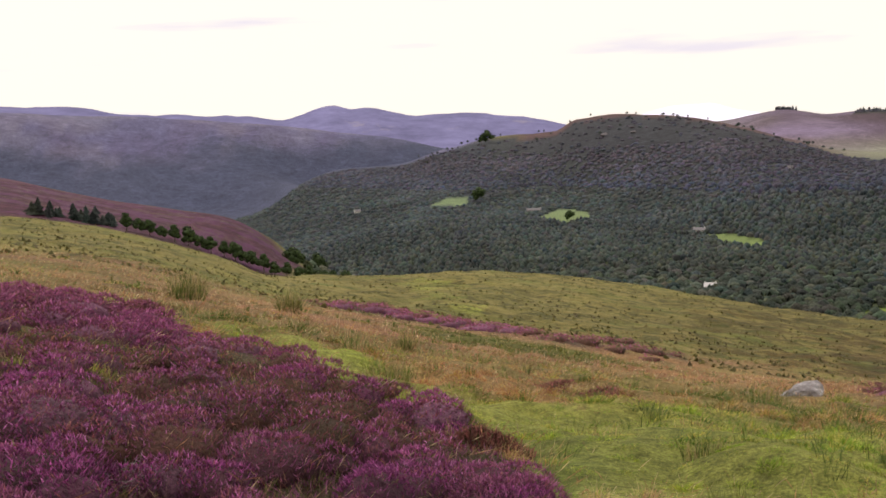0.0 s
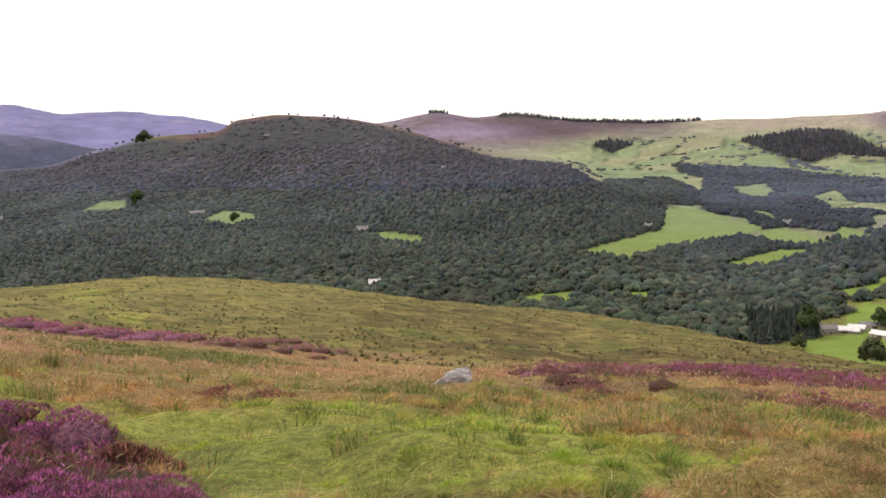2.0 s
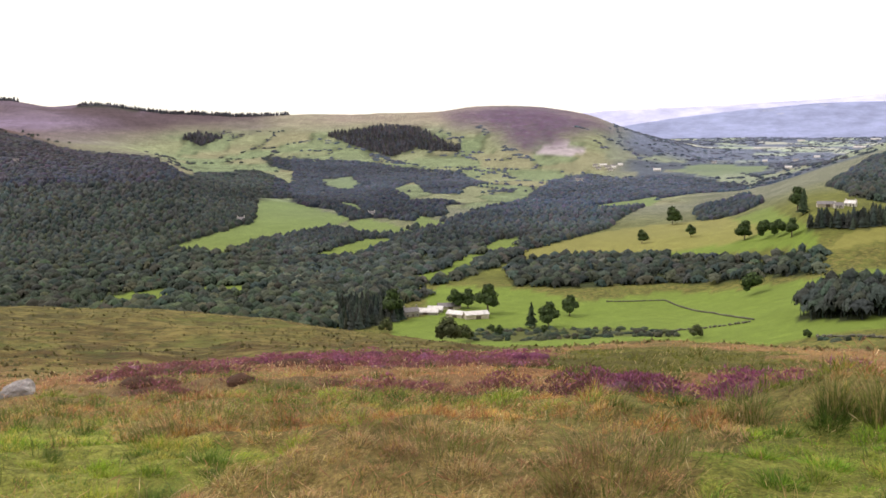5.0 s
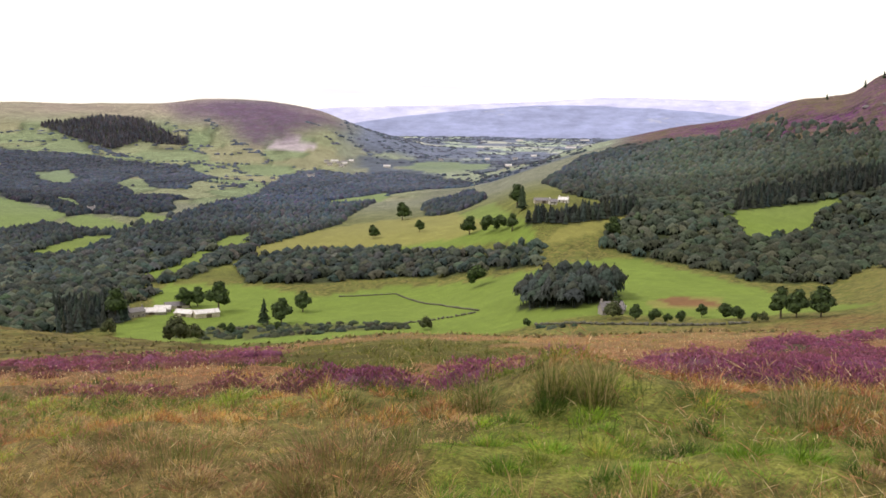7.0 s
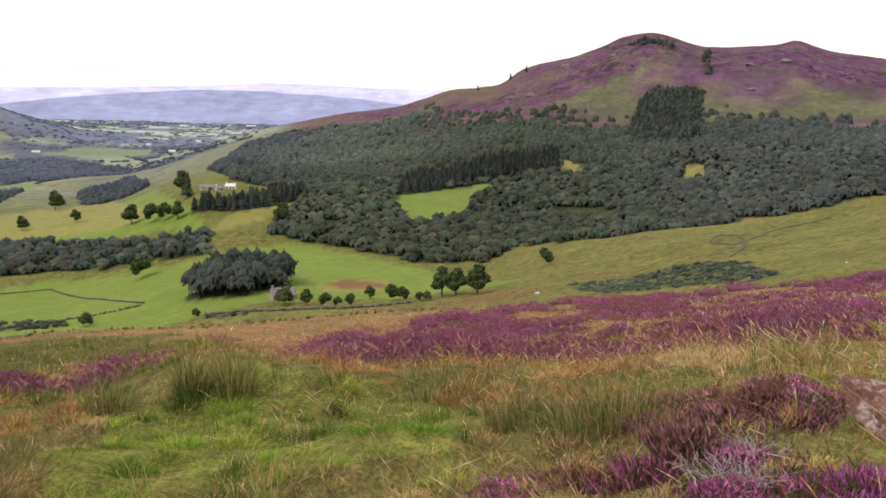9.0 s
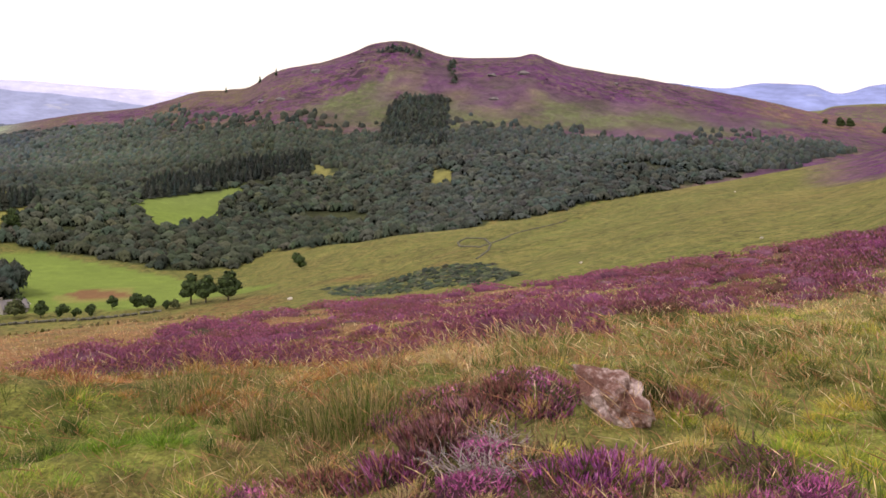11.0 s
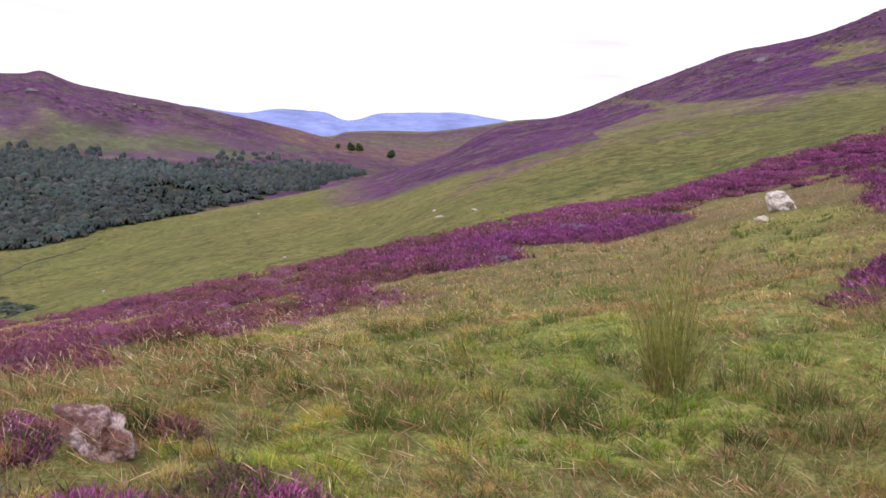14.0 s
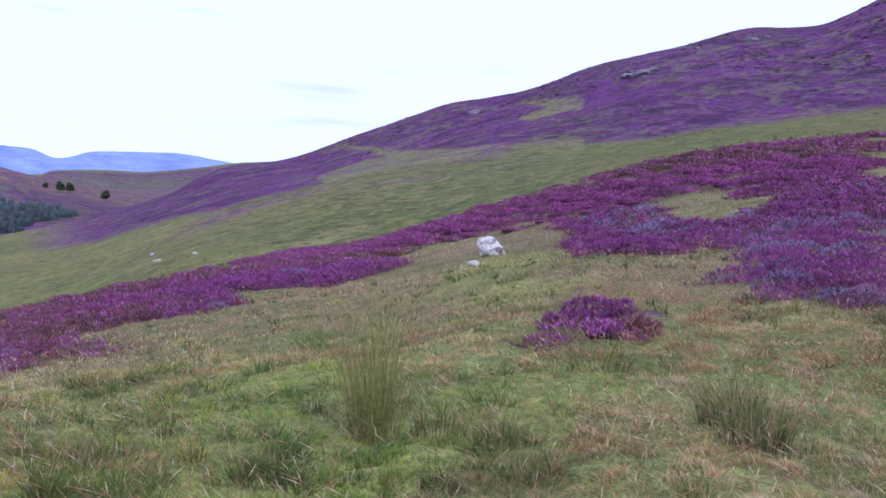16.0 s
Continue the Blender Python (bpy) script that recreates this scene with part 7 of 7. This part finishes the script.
dry_wall([(484, 373), (510, 347), (475, 292), (438, 246)], 1.0, 0.8, "low broken field wall in the farm pasture", "field walls")


# ---- stones ----
def boulder(x, y, size, mat, label, seed, sink=0.2, turn=0.0, name="boulder", rough=1.0):
    """A weathered stone with broken faces, bedded in the turf."""
    bm = bmesh.new()
    bmesh.ops.create_icosphere(bm, subdivisions=4, radius=0.5)
    rng = random.Random(seed)
    shift = Vector((rng.uniform(-9, 9), rng.uniform(-9, 9), rng.uniform(-9, 9)))
    cuts = [Vector((rng.uniform(-1, 1), rng.uniform(-1, 1), rng.uniform(-0.4, 1))).normalized() for k in range(16)]
    for v in bm.verts:
        p = v.co.copy()
        for c in cuts:
            over = p.dot(c) - 0.32
            if over > 0:
                p -= c * over * 0.85
        p += p.normalized() * rough * (0.09 * noise.noise(p * 4 + shift) + 0.035 * noise.noise(p * 11 + shift))
        v.co = p
    bmesh.ops.scale(bm, vec=size, verts=bm.verts)
    bmesh.ops.translate(bm, vec=(0, 0, size[2] * (0.5 - sink)), verts=bm.verts)
    me = bpy.data.meshes.new(name)
    bm.to_mesh(me)
    bm.free()
    me.materials.append(mat)
    ob = new(name, me)
    ob.matrix_basis = pose(x, y, float(ground(x, y)), 0, 0, turn)
    return tagged(ob, label, "stone")


x, y = (5.72, 15.60)
boulder(x, y, (0.9, 0.62, 0.44), LICHEN_STONE, "large grey lichened boulder bedded in heather and grass", 301, 0.27, 20)
x, y = (4.85, -1.26)
boulder(x, y, (0.40, 0.28, 0.32), RED_STONE, "pinkish granite stone with lichen, beside the heather", 309, 0.24, 40, "boulder", 2.0)
x, y = (24.89, -27.86)
boulder(x, y, (1.45, 1.0, 0.78), WHITE_STONE, "white quartz stone on a grassy bank", 304, 0.2, 10)
boulder(x - 0.05, y + 0.1, (0.75, 0.6, 0.46), WHITE_STONE, "upper white quartz block resting on the bank stone", 305, -0.62, 60)
x, y = (22.99, -24.97)
boulder(x, y, (0.62, 0.45, 0.3), WHITE_STONE, "flat pale stone slab below the quartz stone", 306, 0.3, -30)
x, y = (339, 38)
boulder(x, y, (3.0, 2.2, 1.4), WHITE_STONE, "pale boulder lying in the pasture", 307, 0.25, 0)
for k, (x, y) in enumerate([(241.2, -45.0), (168.3, -94.0), (192.1, -106.4), (155.2, -94.1), (209.5, -78.1), (166.1, -93.5), (154.8, -94.2), (411, -140)]):
    boulder(x, y, (1.1 + 0.1 * (k % 4), 0.8, 0.7), WHITE_STONE, "small pale stone on the green slope", 310 + k, 0.3, k * 50)
for k, ((x, y), w) in enumerate([((268, -386), 13), ((265, -388), 10), ((263, -392), 12), ((260, -395), 9), ((345, -364), 9), ((346, -368), 7), ((238, -446), 10),
                                 ((234, -453), 8), ((275, -445), 7), ((264, -440), 6), ((274, -397), 6)]):
    boulder(x, y, (w, w * 0.6, w * 0.35), CRAG, "grey crag breaking through the heather hillside", 330 + k, 0.45, 140 + k * 13, "crag")
for k, ((x, y), w) in enumerate([((1277, 123), 22), ((1176, 152), 16), ((1204, -136), 20), ((1115, -94), 14), ((1199, -98), 16), ((1196, 178), 14), ((1079, -12), 10), ((1247, -259), 12),
                                 ((293, 1799), 22), ((339, 1765), 18), ((486, 1382), 20), ((1261, 63), 12)]):
    boulder(x, y, (w, w * 0.6, w * 0.4), CRAG, "grey crag on the hill face", 350 + k, 0.4, 30 + k * 21, "crag")


# ---- tufts and bushes near the path ----
def rush_tuft(x, y, tall, count, tones, label, seed, name="rush_tuft", droop=0.35, foot=0.12):
    """A tussock of leaves bowing out from one root, with last year's straw among them."""
    rng = np.random.default_rng(seed)
    ob = tagged(base(name, x, y), label, "grass tuft", "tussocks by the path")
    for what, many, hues, high, bow in (("foliage", count, tones[:-1], 1.0, droop * 1.6), ("dead_straw", count // 4, tones[-1:], 1.1, droop * 1.2)):
        a, q = rng.uniform(0, 6.283, many), np.sqrt(rng.uniform(0, 1, many)) * foot
        place = np.stack([q * np.cos(a), q * np.sin(a), np.zeros(many) - 0.03], 1)
        h = tall * high * rng.uniform(0.3, 1.15, many) * (1.15 - 0.4 * q / foot)
        w = np.maximum(0.0018, math.hypot(x, y) * 0.00032) * rng.uniform(0.7, 1.3, many)
        tone = np.array(hues)[rng.integers(0, len(hues), many)] * rng.uniform(0.7, 1.3, (many, 1))
        v, t, c = strewn(BLADE, place, rng.uniform(0, 6.3, many), np.stack([w, w, h], 1), tone)
        lean = np.stack([np.cos(a), np.sin(a)], 1) * (q / foot)[:, None] * bow + rng.normal(0.05, 0.22, (many, 2))
        v, t, c = arched(v, t, c, many, lean)
        blades = tagged(new(what, mesh_of(what, v, t, GRASS, c)), kind="stuff")
        blades.parent = ob
    return ob


RUSH = [(0.10, 0.145, 0.028), (0.15, 0.18, 0.036), (0.075, 0.115, 0.024), (0.34, 0.27, 0.11)]
STRAW = [(0.36, 0.28, 0.14), (0.30, 0.21, 0.10), (0.24, 0.15, 0.08), (0.14, 0.15, 0.045)]
for k, ((x, y), tall, foot, count) in enumerate([
        ((5.50, -5.19), 1.45, 0.15, 240), ((5.68, -5.24), 1.0, 0.12, 90), ((-4.19, 25.02), 0.75, 0.3, 320), ((-5.54, 20.22), 0.8, 0.4, 340),
        ((-0.84, 16.59), 0.35, 0.22, 240), ((-1.36, 13.49), 0.4, 0.3, 260), ((-0.74, 11.17), 0.3, 0.3, 240), ((4.28, 13.26), 0.4, 0.35, 260),
        ((5.95, 2.42), 0.30, 0.10, 420), ((5.98, 2.14), 0.36, 0.11, 460), ((5.70, 2.86), 0.30, 0.12, 320), ((5.5, 0.32), 0.30, 0.2, 420), ((5.25, -0.05), 0.32, 0.2, 420), ((6.57, 0.99), 0.3, 0.3, 220),
        ((5.22, -0.21), 0.45, 0.2, 280), ((6.83, -1.19), 0.35, 0.3, 260), ((3.70, -6.9), 0.5, 0.25, 500), ((3.4, -6.6), 0.42, 0.22, 360), ((4.8, -5.72), 0.34, 0.2, 320), ((4.2, -5.3), 0.3, 0.18, 280),
        ((5.27, -5.60), 0.35, 0.2, 220), ((1.59, 6.05), 0.2, 0.16, 200)]):
    rush_tuft(x, y, tall, count, [(0.24, 0.24, 0.05), (0.19, 0.21, 0.045), (0.38, 0.30, 0.13)] if k < 2 else RUSH + STRAW[:1], "tall yellow-green rush tussock on the turf" if k < 2 else "dark green rush tussock standing in the turf", 400 + k, droop=0.14 if k < 2 else 0.22, foot=foot)
for k, ((x, y), tall, foot, count) in enumerate([
        ((6.06, -3.22), 0.4, 0.35, 420), ((5.48, -4.13), 0.35, 0.35, 380), ((6.01, -3.30), 0.4, 0.35, 420), ((5.80, -8.21), 0.4, 0.4, 320),
        ((4.00, 5.29), 0.4, 0.4, 380), ((3.76, 3.43), 0.45, 0.3, 420), ((4.12, 2.63), 0.45, 0.3, 420), ((3.99, 3.92), 0.4, 0.3, 380),
        ((3.98, 2.58), 0.35, 0.25, 360), ((3.57, 5.75), 0.4, 0.35, 380), ((6.77, 0.73), 0.4, 0.4, 300), ((6.20, -3.60), 0.35, 0.3, 360)]):
    rush_tuft(x, y, tall * 0.62, count, STRAW + RUSH[:2], "tussock of straw-coloured seeding bents", 440 + k, "bent_tuft", 0.8, foot * 1.3)


def heather_bush(x, y, wide, tall, count, tones, label, seed, spike=1.0):
    """A cushion of flowering spikes over woody stems; spike: how long and upright the spikes are."""
    rng = np.random.default_rng(seed)
    count = count * 4
    a, q = rng.uniform(0, 6.283, count), np.sqrt(rng.uniform(0, 1, count))
    lump = 1 - 0.85 * q ** 2.0 + 0.22 * np.sin(a * 3 + seed) * q
    ragged = wide * (1.1 + 0.34 * np.sin(2 * a + seed) + 0.26 * np.sin(5 * a + 2.3 * seed))
    place = np.stack([q * np.cos(a) * ragged, q * np.sin(a) * ragged, tall * lump * 0.75 - 0.05], 1)
    h = (0.020 + tall * 0.09) * rng.uniform(0.4, 1.6, count) * spike
    w = np.maximum(0.0028, math.hypot(x, y) * 0.0011) * rng.uniform(0.7, 1.4, count)
    tone = np.array(tones)[rng.integers(0, len(tones), count)] * rng.uniform(0.6, 1.35, (count, 1))
    tone = np.where(rng.uniform(0, 1, (count, 1)) < 0.3, 1.4 * FLOWER[rng.integers(3, 6, count)], tone)
    v, t, c = strewn(SPIKE, place, rng.uniform(0, 6.3, count), np.stack([w, w, h], 1), tone)
    v, t, c = leaned(v, t, c, count, np.stack([np.cos(a), np.sin(a)], 1) * q[:, None] * 0.6 + rng.normal(0, 0.3, (count, 2)))
    ob = tagged(base("heather_bush", x, y, 0, 0.18 * wide), label, "heather", "heather cushions by the path")
    flowers = new("bloom", mesh_of("bloom", v, t, HEATHER, c))
    flowers.parent = ob
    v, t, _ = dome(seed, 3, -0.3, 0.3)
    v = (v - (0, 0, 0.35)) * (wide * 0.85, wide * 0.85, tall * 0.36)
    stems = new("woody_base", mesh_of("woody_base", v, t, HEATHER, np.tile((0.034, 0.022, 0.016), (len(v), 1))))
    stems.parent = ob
    return ob


PURPLE, SPENT, FADED = FLOWER[:3] * 1.3, FLOWER[3:5] * 1.6, np.array([(0.34, 0.14, 0.20), (0.38, 0.20, 0.21), (0.24, 0.12, 0.10)])
VIVID = np.array([(0.46, 0.11, 0.40), (0.54, 0.18, 0.48), (0.38, 0.09, 0.30)])
for k, ((x, y), wide, tall, count, tones, spike, label) in enumerate([
        ((4.24, -1.08), 0.19, 0.13, 300, VIVID, 1.7, "bright purple heather cushion in full flower"),
        ((4.22, -1.26), 0.15, 0.11, 180, VIVID, 1.6, "bright purple heather spikes over bare stems"),
        ((4.16, -1.38), 0.15, 0.09, 150, FADED, 1.5, "faded pink heather past its best"),
        ((5.28, -1.70), 0.13, 0.10, 160, FADED, 2.2, "thin pink heather sprigs beside the granite stone"),
        ((5.20, -0.86), 0.20, 0.15, 300, SPENT, 1.2, "dark brown spent heather cushion"),
        ((5.02, -0.66), 0.18, 0.13, 280, FADED, 1.6, "faded heather cushion with purple tips"),
        ((4.78, -0.52), 0.17, 0.14, 280, FADED, 1.8, "faded heather cushion with purple tips"),
        ((4.60, -0.36), 0.17, 0.13, 280, PURPLE, 1.8, "purple heather cushion near the path"),
        ((4.66, -0.10), 0.2, 0.13, 320, SPENT, 1.3, "reddish brown heather cushion near the path"),
        ((4.95, -0.98), 0.10, 0.09, 120, PURPLE, 2.0, "small purple heather cushion beside the granite stone"),
        ((6.90, -9.85), 0.46, 0.24, 560, VIVID, 1.3, "domed purple heather cushion on the grass bank"),
        ((6.58, -10.05), 0.24, 0.26, 240, FADED, 1.2, "greyed heather cushion past flowering"),
        ((0.16, 6.49), 0.24, 0.32, 480, SPENT, 1.0, "tall brown heather cushion at the path edge"),
        ((-4.52, 13.63), 0.6, 0.26, 400, SPENT, 1.0, "rust-brown heather cushion at the bank top"),
        ((1.89, 12.52), 0.5, 0.16, 420, SPENT, 1.0, "brown low heather cushion in the grass"),
        ((1.20, 12.99), 0.5, 0.16, 420, SPENT, 1.0, "brown low heather cushion in the grass")]):
    heather_bush(x, y, wide, tall, count, tones, label, 500 + k, spike)


def dead_twigs(x, y, wide, count, seed):
    """A sprawl of bleached, crooked heather stems."""
    rng = random.Random(seed)
    cu = bpy.data.curves.new("dead_heather", "CURVE")
    cu.dimensions, cu.bevel_depth, cu.bevel_resolution = "3D", 0.0019, 0
    for k in range(count):
        a = rng.uniform(0, 6.283)
        p = Vector((rng.uniform(-1, 1) * wide * 0.4, rng.uniform(-1, 1) * wide * 0.4, 0.0))
        s = cu.splines.new("POLY")
        s.points.add(4)
        for i in range(5):
            s.points[i].co = (*p, 1)
            s.points[i].radius = 1.2 - 0.2 * i
            a += rng.uniform(-0.7, 0.7)
            p = p + Vector((math.cos(a), math.sin(a), rng.uniform(-0.1, 0.9))) * wide * 0.22
    cu.materials.append(TWIG)
    ob = new("dead_heather", cu)
    ob.matrix_basis = pose(x, y, float(ground(x, y)))
    return tagged(ob, "sprawl of bleached grey dead heather stems", "dead heather", "dead heather by the path")


for k, ((x, y), wide, count) in enumerate([((4.40, -0.60), 0.2, 90), ((4.62, -0.72), 0.15, 60), ((-1.29, 6.69), 0.16, 40), ((-2.03, 4.54), 0.2, 60), ((-1.66, 4.56), 0.2, 50), ((4.30, -0.72), 0.16, 60)]):
    dead_twigs(x, y, wide, count, 600 + k)
